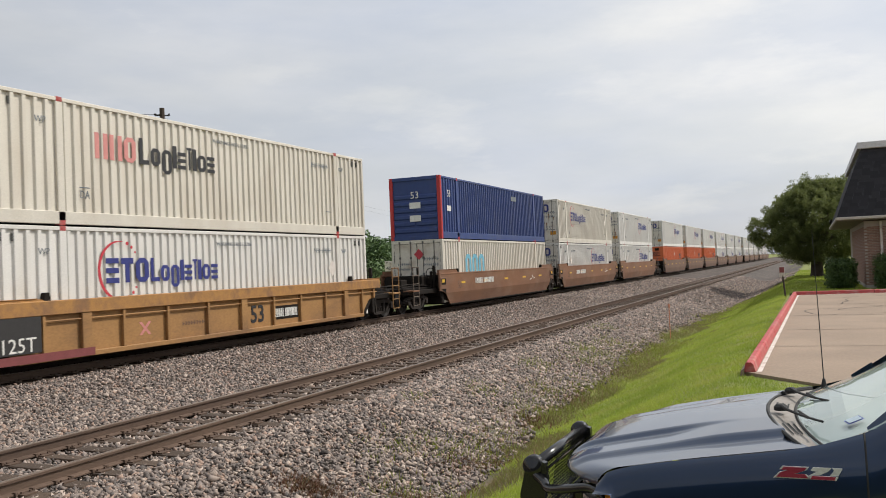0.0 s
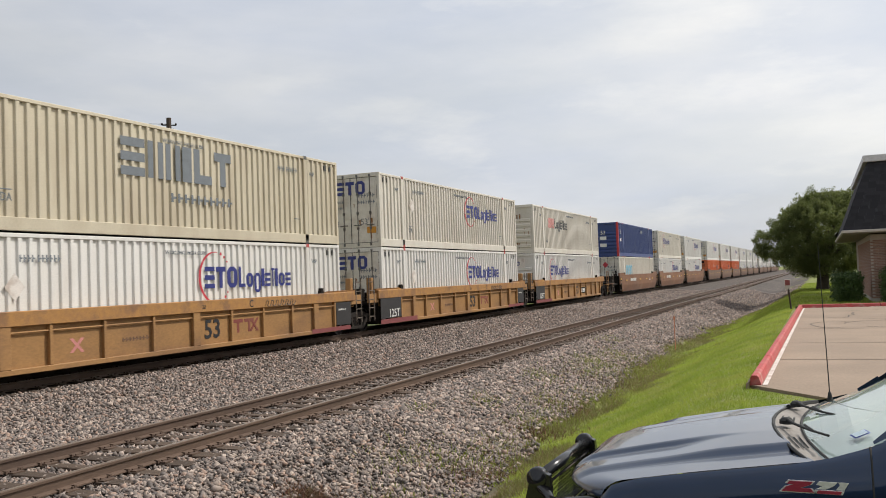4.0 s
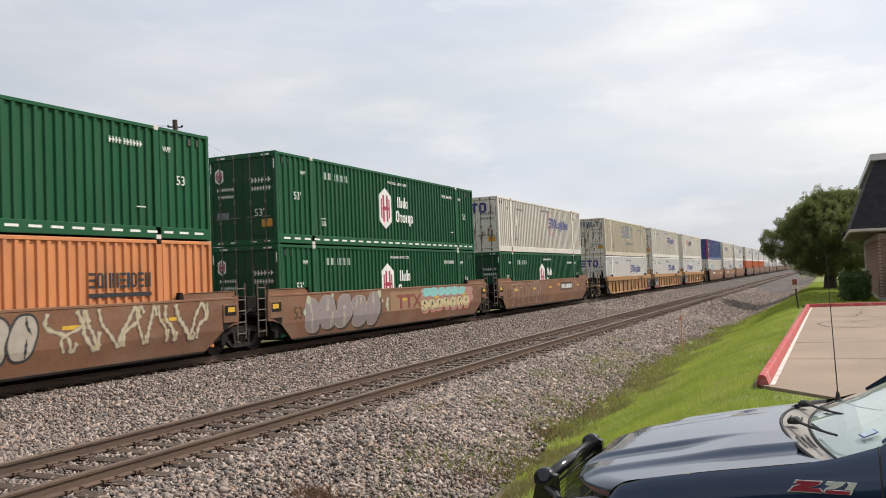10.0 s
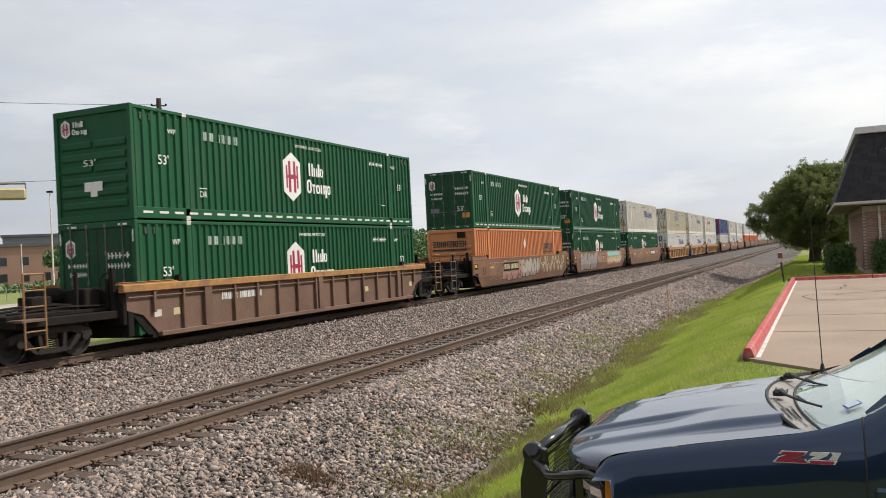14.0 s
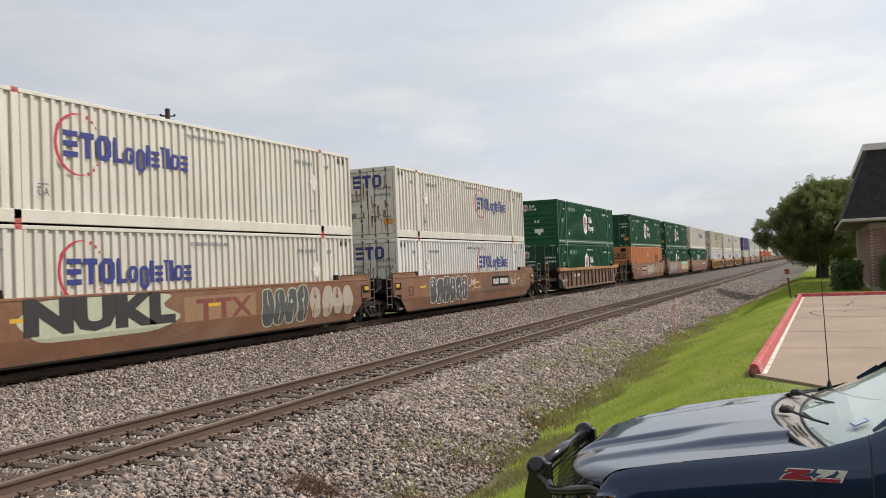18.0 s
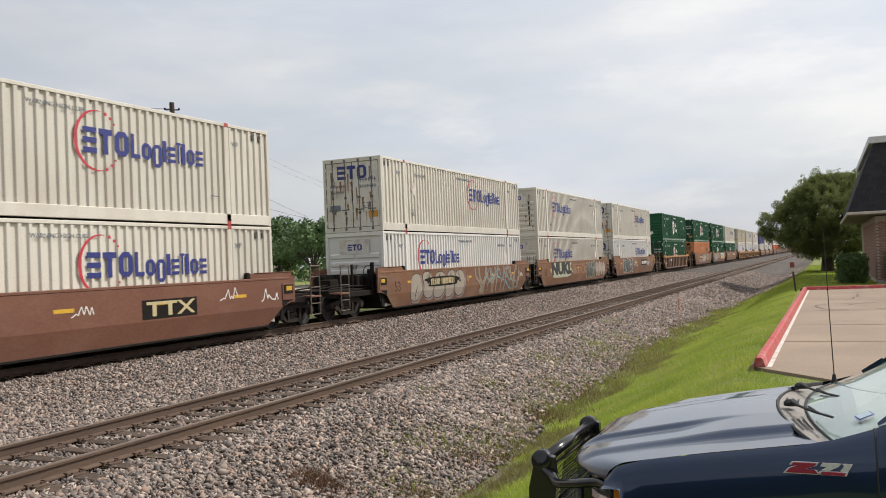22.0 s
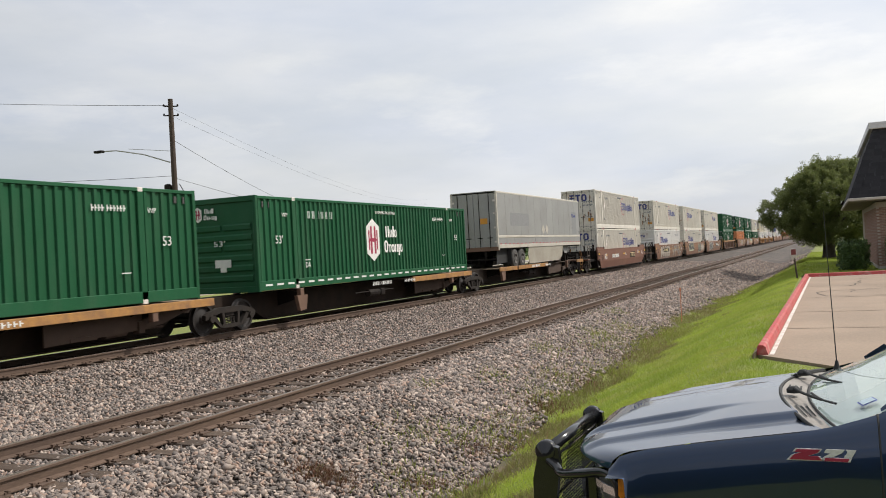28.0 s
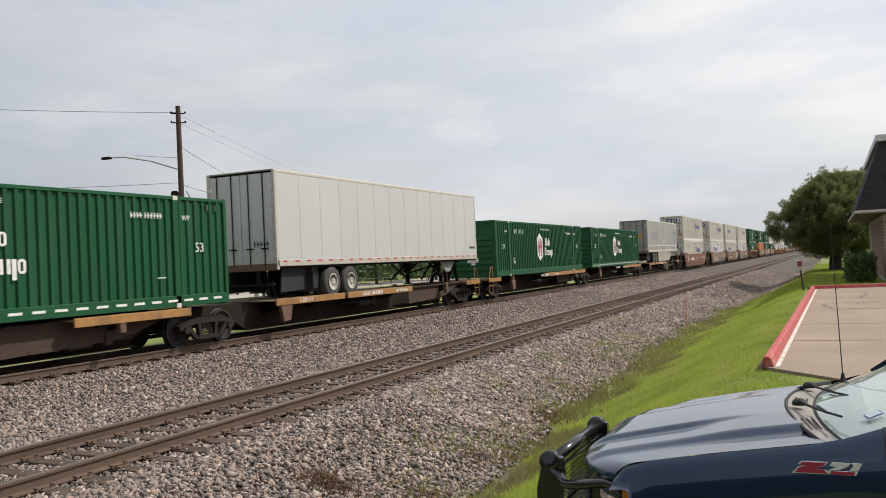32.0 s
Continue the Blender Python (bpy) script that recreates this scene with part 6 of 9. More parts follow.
# ---- spine cars and trailers ----
def spine_unit(label, y_len, ends, platforms, number):
    """A low spine platform: deep centre sill, yellow-edged side decks, container posts. y runs about its middle."""
    car = thing("spine_car", label, "railway car", "spine cars of the train")
    h = y_len / 2
    out = [(-h, 0.72), (-h, 1.02), (h, 1.02), (h, 0.72), (h - 1.6, 0.66), (h - 2.4, 0.22), (-h + 2.4, 0.22), (-h + 1.6, 0.66)]
    part("centre_sill", Mesh().prism(out, 0, -0.42, 0.42), M["spine"], car, "deep centre sill, brown with the deck's shade in it")
    part("sill_flange", Mesh().box(-0.62, 0.62, -h + 2.3, h - 2.3, 0.18, 0.22, 0.008), M["spine"], car)
    for y0, y1 in platforms:
        deck = part("side_deck", Mesh().box(-1.30, 1.30, y0, y1, 0.99, 1.04, 0.006), M["deck"], car, "worn steel deck")
        for s in (-1, 1):
            part("deck_edge", Mesh().box(*sorted((s * 1.30, s * 1.36)), y0, y1, 0.86, 1.07, 0.01), M["chord"], deck, "rusty yellow deck edge")
            ribs = max(2, int((y1 - y0) / 1.6))
            for i in range(ribs):
                y = y0 + (y1 - y0) * (i + 0.5) / ribs
                part("deck_bracket", Mesh().prism([(s * 0.42, 0.98), (s * 1.30, 0.98), (s * 1.30, 0.90), (s * 0.42, 0.62)], 1, y - 0.02, y + 0.02), M["under"], deck)
    for y in (-6.05, 6.05):
        for s in (-1, 1):
            part("container_post", Mesh().box(*sorted((s * 1.18, s * 1.34)), y - 0.10, y + 0.10, 0.62, 1.08, 0.015), M["well_dull"], car, "rusty container pedestal")
            part("pedestal_arm", Mesh().prism([(s * 0.42, 1.0), (s * 1.3, 0.98), (s * 1.3, 0.80), (s * 0.42, 0.55)], 1, y - 0.08, y + 0.08), M["under"], car)
    for s in (-1, 1):
        xa, xb = sorted((s * 0.92, s * 0.96))
        part("end_plate", Mesh().prism([(h - 6.4, 0.98), (h - 1.5, 1.0), (h - 1.5, 0.86), (h - 2.7, 0.52), (h - 3.4, 0.44), (h - 6.4, 0.34)], 0, xa, xb), M["spine_rust"], car, "rust-brown tapered side plate")
        part("end_plate_lip", Mesh().box(*sorted((s * 0.90, s * 1.06)), h - 6.4, h - 1.5, 0.98, 1.02, 0.006), M["spine_rust"], car)
        part("deck_drop", Mesh().prism([(-6.35, 0.86), (-5.75, 0.86), (-5.85, 0.40), (-6.2, 0.36)], 0, *sorted((s * 1.22, s * 1.34))), M["well_dull"], car, "rusty drop bracket")
    rig = Mesh().tube((0.85, h - 4.6, 0.42), (0.85, h - 3.9, 0.42), 0.10, 0.08, 10)
    rig.tube((0.85, h - 5.6, 0.45), (0.85, h - 2.6, 0.45), 0.025, None, 6)
    rig.box(0.75, 0.98, h - 5.7, h - 4.9, 0.36, 0.46, 0.01)
    rig.box(0.80, 1.02, h - 3.6, h - 3.4, 0.36, 0.66, 0.01)
    part("brake_rigging", rig, M["spine_rust"], car, "rusty brake rigging under the sill")
    air = Mesh().tube((1.0, -1.2, 0.62), (1.0, -0.4, 0.62), 0.13, None, 10)
    air.box(0.85, 1.1, -0.3, 0.0, 0.5, 0.75, 0.02)
    air.tube((1.05, -2.2, 0.68), (1.05, 0.8, 0.68), 0.02, None, 6)
    part("brake_valve", air, M["bogie"], car, "brake cylinder and pipe")
    if number:
        m = block_word(Mesh(), 1.361, -1.4, 0.90, 0.13, 1.5, NUMBER)
        block_word(m, 1.361, 1.2, 0.90, 0.12, 1.0, [(1, 0, 1)] * 7)
        tagged(part("car_number", m, M["white_ink"], car, "stencilled car number"), kind="stuff")
    for e, how in ((-1, ends[0]), (1, ends[1])):
        if how in ("share", "own"):
            add_bogie(car, e * (h + (0.0 if how == "share" else -1.15)))
        if how == "own":
            part("end_platform", Mesh().box(-1.35, 1.35, *sorted((e * (h - 1.3), e * (h + 0.35))), 0.96, 1.05, 0.01), M["well_dull"], car)
            for s in (-1, 1):
                g = Mesh()
                y0 = e * (h + 0.25)
                y1 = e * (h - 0.25)
                g.path([(s * 1.36, y0, 0.32), (s * 1.36, y0, 1.08), (s * 1.36, (y0 + y1) / 2, 1.62), (s * 1.36, y1, 1.62), (s * 1.36, y1, 0.32)], 0.02, 6)
                for z in (0.34, 0.7):
                    g.tube((s * 1.36, y0, z), (s * 1.36, y1, z), 0.018, None, 6)
                part("handrail", g, M["chord"], car, "yellow grab rail and step")
            part("end_edge", Mesh().box(1.35, 1.40, *sorted((e * (h - 1.3), e * (h + 0.35))), 0.88, 1.08, 0.01), M["chord"], car, "rusty yellow edge plate")
            part("coupler", Mesh().box(-0.13, 0.13, *sorted((e * (h + 0.3), e * (h + 1.05))), 0.68, 0.98, 0.04), M["bogie"], car, "knuckle coupler")
    return car


def trailer(label, body, skirt, silver):
    """A 53-foot van trailer, doors towards -y; origin at its middle on the deck."""
    t = thing("semi_trailer", label, "trailer", "trailers on the train")
    hl, hw, z0, z1 = 8.077, 1.295, 1.115, 4.115
    for s in (-1, 1):
        n = 13
        for i in range(n):
            a, b = -hl + 0.10 + (2 * hl - 0.2) * i / n, -hl + 0.10 + (2 * hl - 0.2) * (i + 1) / n
            part("side_panel", Mesh().box(*sorted((s * (hw - 0.004), s * (hw - 0.05))), a + 0.006, b - 0.006, z0 + 0.16, z1 - 0.10, 0.003), body, t)
        part("panel_backing", Mesh().box(*sorted((s * (hw - 0.010), s * (hw - 0.04))), -hl + 0.05, hl - 0.05, z0 + 0.15, z1 - 0.09), M["trailer_grey"], t)
        part("bottom_rail", Mesh().box(*sorted((s * (hw + 0.006), s * (hw - 0.06))), -hl + 0.02, hl - 0.02, z0, z0 + 0.20, 0.012), M["trim_white"], t, "cream bottom rail")
        part("top_rail", Mesh().box(*sorted((s * (hw + 0.004), s * (hw - 0.06))), -hl + 0.02, hl - 0.02, z1 - 0.11, z1, 0.02), M["trim_white"], t)
        part("rear_post", Mesh().box(*sorted((s * (hw + 0.006), s * (hw - 0.10))), -hl - 0.01, -hl + 0.12, z0 - 0.1, z1, 0.012), M["trim_white"], t)
        part("front_post", Mesh().box(*sorted((s * (hw + 0.004), s * (hw - 0.10))), hl - 0.10, hl + 0.01, z0, z1, 0.03), body, t)
        tape = Mesh()
        for i in range(24):
            y = -hl + 0.4 + (2 * hl - 0.8) * i / 23
            tape.box(*sorted((s * (hw + 0.007), s * (hw + 0.010))), y - 0.11, y + 0.11, z0 + 0.205 if silver else z0 + 0.125, z0 + 0.255 if silver else z0 + 0.175)
        tagged(part("reflective_tape", tape, M["red_ink"], t, "red reflective dashes"), kind="stuff")
        if silver:
            part("rub_rail", Mesh().box(*sorted((s * (hw + 0.012), s * (hw - 0.02))), -hl + 0.05, hl - 0.05, z0 + 0.55, z0 + 0.67, 0.01), M["trim_white"], t, "pale rub rail")
    part("roof", Mesh().box(-hw + 0.03, hw - 0.03, -hl, hl, z1 - 0.04, z1 + 0.01, 0.01), M["trailer_grey"], t)
    part("floor", Mesh().box(-hw + 0.06, hw - 0.06, -hl + 0.05, hl - 0.05, z0 - 0.06, z0 + 0.06), M["under"], t)
    part("front_wall", Mesh().box(-hw + 0.05, hw - 0.05, hl - 0.05, hl, z0, z1 - 0.02, 0.01), body, t)
    for s in (-1, 1):
        x0, x1 = sorted((s * 0.01, s * (hw - 0.11)))
        d = part("door", Mesh().box(x0, x1, -hl + 0.0, -hl + 0.05, z0 + 0.08, z1 - 0.10, 0.006), M["trailer_grey"] if silver else body, t, "grey swing door" if silver else "white swing door")
        for xr in (x0 + 0.30, x1 - 0.32):
            r = Mesh().tube((xr, -hl - 0.02, z0 + 0.05), (xr, -hl - 0.02, z1 - 0.08), 0.018, None, 8)
            r.box(xr - 0.14, xr + 0.14, -hl - 0.04, -hl - 0.015, z0 + 0.55, z0 + 0.59)
            part("lock_rod", r, M["under"], d)
        for z in (z0 + 0.35, z0 + 1.1, z0 + 1.85, z0 + 2.5):
            part("hinge", Mesh().box(s * (hw - 0.13) - 0.08, s * (hw - 0.13) + 0.08, -hl - 0.012, -hl + 0.01, z - 0.05, z + 0.05, 0.006), M["white_paint"], d)
    part("rear_sill", Mesh().box(-hw, hw, -hl - 0.015, -hl + 0.1, z0 - 0.12, z0 + 0.10, 0.012), M["well_dull"], t, "scuffed rear sill")
    guard = Mesh().box(-1.15, 1.15, -hl - 0.02, -hl + 0.06, 0.52, 0.60, 0.01)
    for x in (-0.55, 0.55):
        guard.box(x - 0.06, x + 0.06, -hl + 0.0, -hl + 0.06, 0.58, z0 - 0.1)
    part("underride_guard", guard, M["under"], t, "dark rear guard bar")
    part("placard", Mesh().box(0.35, 0.75, -hl - 0.006, -hl + 0.001, z0 + 1.3, z0 + 1.6), M["amber"], t, "amber placard") if silver else part("door_marks", block_word(Mesh(), -hl - 0.001, 0.45, z0 + 0.62, 0.18, 0.6, [(1, 0, 1)] * 5, on="end"), M["black_ink"], t)
    # tandem axles
    for y in ((-hl + 2.65, -hl + 3.80) if silver else (-hl + 3.2, -hl + 4.40)):
        for s in (-1, 1):
            for k, x in enumerate((s * 1.13, s * 0.80)):
                tyre = part("tyre", shared("trailer_tyre", tyre_mesh, M["tyre"], True), M["tyre"], t, "black tyre", at=pose(x, y, 0.52))
                if k == 0:
                    key = "rim_dark" if silver else "rim_white"
                    part("rim", shared("trailer_%s_%d" % (key, s), lambda: rim_mesh(s), M[key], True), M[key], tyre, "grimy dark rim" if silver else "dusty white steel rim")
        part("axle", Mesh().tube((-1.1, y, 0.52), (1.1, y, 0.52), 0.07, None, 8), M["under"], t)
    part("suspension", Mesh().box(-0.55, 0.55, -hl + 2.0, -hl + 4.9, 0.72, z0 - 0.05, 0.02), M["under"], t)
    for s in (-1, 1):
        part("mud_flap", Mesh().box(s * 0.97 - 0.32, s * 0.97 + 0.32, -hl + 1.95, -hl + 1.97, 0.25, z0 - 0.05), M["black"], t, "black mud flap")
    rear = (0.35, 2.05) if silver else (0.55, 2.62)
    for s in (-1, 1):
        # black panels close the side behind the tyres
        part("flap_panel", Mesh().prism([(-hl + rear[0], z0 - 0.06), (-hl + rear[1], z0 - 0.06), (-hl + rear[1], 0.36), (-hl + rear[0] - 0.08, 0.30)], 0, *sorted((s * 1.02, s * 1.05))), M["black"], t, "black panel behind the tyres")
        part("leg_gusset", Mesh().prism([(hl - 3.75, z0 - 0.06), (hl - 2.15, z0 - 0.06), (hl - 2.70, 0.60), (hl - 3.15, 0.60)], 0, *sorted((s * 1.03, s * 1.05))), M["trailer_panel"], t, "grey leg gusset")
        brace = Mesh().tube((s * 0.9, hl - 4.6, z0 - 0.08), (s * 0.9, hl - 3.0, 0.32), 0.04, None, 6)
        brace.tube((s * 0.9, hl - 4.7, 0.34), (s * 0.9, hl - 3.2, z0 - 0.1), 0.04, None, 6)
        brace.tube((s * 0.6, hl - 2.3, 0.30), (s * 0.6, hl - 1.1, z0 - 0.1), 0.05, None, 6)
        part("leg_brace", brace, M["under"], t, "dark cross brace")
    gear = Mesh()
    for s in (-1, 1):
        gear.box(s * 0.95 - 0.07, s * 0.95 + 0.07, hl - 3.05, hl - 2.90, 0.16, z0 - 0.05, 0.01)
        gear.box(s * 0.95 - 0.14, s * 0.95 + 0.14, hl - 3.12, hl - 2.83, 0.10, 0.16)
        gear.tube((s * 0.95, hl - 2.9, 0.7), (s * 0.95, hl - 1.9, z0 - 0.05), 0.035, None, 6)
    gear.tube((-0.95, hl - 2.98, 0.6), (0.95, hl - 2.98, z0 - 0.1), 0.03, None, 6)
    part("landing_gear", gear, M["under"], t, "dark landing legs")
    stand = Mesh()
    for x in (-0.42, 0.42):
        stand.prism([(hl - 1.75, 0.08), (hl - 1.55, 0.08), (hl - 0.85, z0 - 0.06), (hl - 1.0, z0 - 0.06)], 0, x - 0.06, x + 0.06)
        stand.prism([(hl - 0.55, 0.08), (hl - 0.38, 0.08), (hl - 0.80, z0 - 0.06), (hl - 0.95, z0 - 0.06)], 0, x - 0.06, x + 0.06)
    stand.box(-0.55, 0.55, hl - 1.2, hl - 0.6, z0 - 0.14, z0 - 0.04, 0.02)
    stand.box(-0.5, 0.5, hl - 1.35, hl - 1.2, 0.45, 0.55, 0.01)
    part("hitch_stand", stand, M["under"], t, "black braced hitch stand")
    if skirt:
        for s in (-1, 1):
            part("side_skirt", Mesh().prism([(-hl + 5.0, z0), (-hl + 4.85, 0.7), (-hl + 5.0, 0.17), (hl - 5.2, 0.22), (hl - 4.5, 0.50), (hl - 4.2, z0)], 0, *sorted((s * (hw - 0.03), s * (hw - 0.05)))), M["skirt"], t, "cream aerodynamic skirt")
        part("faded_panel", Mesh().box(hw - 0.003, hw - 0.001, hl - 1.9, hl - 0.8, z0 + 0.75, z1 - 0.8), M["trailer_panel"], t, "faded grey square")
        w = block_word(Mesh(), hw - 0.001, hl - 1.95, z1 - 1.15, 0.22, 1.0, [(0.9, 0, 1, "t"), (0.9, 0, 1, "e"), (0.8, 0, .68, "o"), (0.5, 0, .68), (0.8, 0, .68, "o"), (0.8, 0, .68, "e")])
        tagged(part("logo_word", w, M["navy_ink"], t, "small blue logo lettering"), kind="stuff")
        for y in (hl - 8.3, hl - 7.6):
            part("placard", Mesh().prism([(y, z0 + 0.72), (y + 0.3, z0 + 1.02), (y, z0 + 1.32), (y - 0.3, z0 + 1.02)], 0, hw - 0.003, hw + 0.004), M["trim_white"], t, "pale diamond placard holder")
        lettering("stencil", "53", 0.26, M["grey_ink"], t, on_side(hw + 0.001, hl - 0.45, z0 + 0.85))
        part("shadow_panel", Mesh().box(hw - 0.003, hw - 0.001, -hl + 2.0, -hl + 5.2, z0 + 1.2, z0 + 1.9), M["trailer_panel"], t, "faded darker panel")
    else:
        w = block_word(Mesh(), hw - 0.002, hl - 0.95, z0 + 0.48, 0.13, 0.75, [(1, 0, 1)] * 7)
        tagged(part("stencil", w, M["black_ink"], t, "small black stencil"), kind="stuff")
    return t


def tyre_mesh():
    return Mesh().lathe([(-0.13, 0.29), (-0.14, 0.36), (-0.135, 0.47), (-0.10, 0.515), (0.10, 0.515), (0.135, 0.47), (0.14, 0.36), (0.13, 0.29)], 0, (0, 0, 0), 28)


def rim_mesh(s):
    return Mesh().lathe([(s * 0.16, 0.0), (s * 0.175, 0.06), (s * 0.175, 0.10), (s * 0.15, 0.125), (s * 0.142, 0.20), (s * 0.15, 0.255), (s * 0.158, 0.285), (s * 0.15, 0.30)], 0, (0, 0, 0), 24)


# ---- the train's make-up: rear end of each load at 0 s, as y ----
FLOOR = 0.29


def stack(rear, lower, upper):
    """Two containers, one on the other, in a well."""
    y = rear + CL / 2
    for c, z in ((lower, FLOOR), (upper, FLOOR + CH + 0.012)):
        c.matrix_basis = pose(TRAIN_X, y, z)
        ROLLING.append((c, y, z))
    return y


ROLLING = []


def car_at(car, y):
    ROLLING.append((car, y, 0.0))
    car.matrix_basis = pose(TRAIN_X, y, 0)


def travel(t):
    return 9.07 * t + 0.00825 * t * t


def build_train():
    far_white = "white container far up the train"
    W = "white corrugated 53-foot container with navy and red logo"
    C = "cream corrugated 53-foot container with navy and red logo"
    G = "green corrugated 53-foot container with a white hexagon logo"
    front, back = 0.57, -5.1
    loads = [
        (194.5, lambda: make_plain(far_white), lambda: make_plain(far_white)),
        (175.1, lambda: make_plain(far_white), lambda: make_plain(far_white)),
        (155.7, lambda: make_plain(far_white), lambda: make_plain(far_white)),
        (136.6, lambda: make_orange("red-orange container under a white one", "far_orange"), lambda: make_plain(far_white)),
        (117.2, lambda: make_orange("red-orange container under a white one", "far_orange"), lambda: make_plain(far_white)),
        (97.8, lambda: make_orange("red-orange container under a white one", "far_orange"), lambda: make_plain(far_white)),
        (74.5, lambda: make_stg(W, "cool_white", front), lambda: make_stg(W, "cool_white", front)),
        (55.1, lambda: make_stg(W, "cool_white", front), lambda: make_stg(C, "cream", back)),
        (35.6, lambda: make_plain("cream container with faded light blue lettering", "cream", True), lambda: make_blue("dark blue container with red corner posts")),
        (12.2, lambda: make_stg("white container with a ring logo near its door end", "cool_white", back, True), lambda: make_xpo("cream container with faded red and black lettering")),
        (-7.2, lambda: make_stg(W, "cool_white", front), lambda: make_stg(C, "cream", front)),
        (-26.5, lambda: make_stg(W, "cool_white", front), lambda: make_swift("weathered tan container with grey lettering and rust-stained doors")),
        (-49.9, lambda: make_green(G, tape=False), lambda: make_stg(C, "cream", front, rust=2)),
        (-69.5, lambda: make_green(G), lambda: make_green(G)),
        (-88.8, lambda: make_orange("orange corrugated container with black lettering"), lambda: make_green(G)),
        (-112.1, lambda: make_green(G), lambda: make_green("green container with a ribbed closed end", True)),
        (-135.3, lambda: make_stg(W, "cool_white", front), lambda: make_stg("cream container with soot-stained doors and ring logo", "cream", front, rust=3)),
        (-155.05, lambda: make_stg("cream container with a ribbed end and ring logo", "cream", back, True), lambda: make_stg("cream container with a rust-streaked ribbed end", "cream", back, True, 2)),
        (-174.5, lambda: make_stg("white container with a ribbed end and ring logo", "cool_white", back, True), lambda: make_stg("cream container with rust-stained doors and ring logo", "cream", front, rust=3)),
        (-197.9, lambda: make_stg(C, "cream", front), lambda: make_stg(C, "cream", front, rust=2))]
    for i in range(6):
        loads.append((194.5 + 23.4 + 19.5 * i + 3.9 * (i // 3), lambda: make_plain(far_white), lambda: make_plain(far_white)))
    ends_of = {74.5: ("share", "own"), 55.1: ("share", "bare"), 35.6: ("own", "bare"), 12.2: ("share", "own"), -7.2: ("share", "bare"), -26.5: ("own", "bare"),
               -49.9: ("share", "own"), -69.5: ("share", "bare"), -88.8: ("own", "bare"), -112.1: ("own", "own"), -135.3: ("share", "own"), -155.05: ("share", "bare"),
               -174.5: ("own", "bare"), -197.9: ("own", "own")}
    for rear, lo, up in loads:
        y = stack(rear, lo(), up())
        ends = ends_of.get(rear, ("share", "bare"))
        if rear == -112.1:
            car = well_unit("single ribbed well car, dull brown with a yellow top edge", "ribbed", M["well_dull"], M["chord"], ends, 1.05, 1.56, 0.17)
            tagged(part("marks", block_word(Mesh(), SILL_X - 0.098, -4.9, 0.98, 0.20, 1.9, NUMBER), M["white_ink"], car, "stencilled car number"), kind="stuff")
            for k in (-7.6, -6.9, 3.5, 7.3):
                part("label_plate", Mesh().box(SILL_X - 0.099, SILL_X - 0.094, k, k + 0.25, 0.72, 0.90), M["white_paint"] if k < -7 else M["straw_spray"], car)
        elif rear == -197.9:
            car = well_unit("single smooth-sided well car in faded red-brown with chalk tags", "smooth", M["well_red"], M["chord"], ends)
            car_number(car, -4.3, 0.92, 2.4, M["white_ink"])
            part("name_panel", Mesh().box(SILL_X + 0.001, SILL_X + 0.004, 2.35, 4.35, 0.78, 1.26), M["under"], car, "dark painted panel")
            side_name(car, 2.5, 0.85, 1.7, 0.36, "straw_spray")
            lettering("chalk_tag", "RIO", 0.62, M["white_ink"], car, on_side(SILL_X + 0.003, -6.4, 1.05), stretch=0.75, label="white chalk tag")
            lettering("stencil", "53", 0.55, M["under"], car, on_side(SILL_X + 0.003, -7.45, 0.98))
            scrawl(car, 5.3, 1.1, 0.35, "white_ink", 4)
            scrawl(car, 7.2, 0.95, 0.4, "white_ink", 5)
            scrawl(car, 0.2, 1.0, 0.3, "white_ink", 6)
        elif -27 < rear < 13:
            car = well_unit("ribbed well car in mustard yellow", "ribbed", M["well_yellow"], M["chord"], ends, 1.55, 1.52, 0.30)
            lettering("stencil", "53", 0.72, M["black_ink"], car, on_side(SILL_X - 0.092, 1.02, 0.72), fat=0.012)
            if rear == 12.2:
                part("number_plate", Mesh().box(SILL_X - 0.099, SILL_X - 0.095, 1.86, 3.22, 0.50, 0.92), M["under"], car, "dark number panel")
                tagged(part("car_number", block_word(Mesh(), SILL_X - 0.095, 1.93, 0.58, 0.26, 1.22, NUMBER), M["white_ink"], car, "stencilled car number"), kind="stuff")
            else:
                mark = block_word(Mesh(), SILL_X - 0.099, 1.90, 0.56, 0.38, 1.30, [(1, 0, 1, "t"), (1, 0, 1, "t"), (0.5, 0, .01)])
                for s in (-1, 1):
                    mark.prism([(2.86 + s * 0.18, 0.56), (2.96 + s * 0.18, 0.56), (2.96 - s * 0.18, 0.94), (2.86 - s * 0.18, 0.94)], 0, SILL_X - 0.099, SILL_X - 0.092 + 0.001 * s)
                tagged(part("trade_mark", mark, M["maroon_band"], car, "faded maroon trade mark shapes"), kind="stuff")
                part("black_panel", Mesh().box(SILL_X + 0.002, SILL_X + 0.008, 7.45, 8.45, 0.42, 1.20), M["black_spray"], car, "black painted end panel")
                tagged(part("small_print", block_word(Mesh(), SILL_X + 0.009, 7.6, 0.92, 0.07, 0.5, [(1, 0, 1)] * 6), M["white_ink"], car, "small white print"), kind="stuff")
                part("red_band", Mesh().box(SILL_X + 0.001, SILL_X + 0.006, 5.9, 8.4, 0.24, 0.38), M["red_band"], car, "dull red band")
                m = Mesh()
                for k in range(6):
                    y_ = 3.35 + 0.26 * k
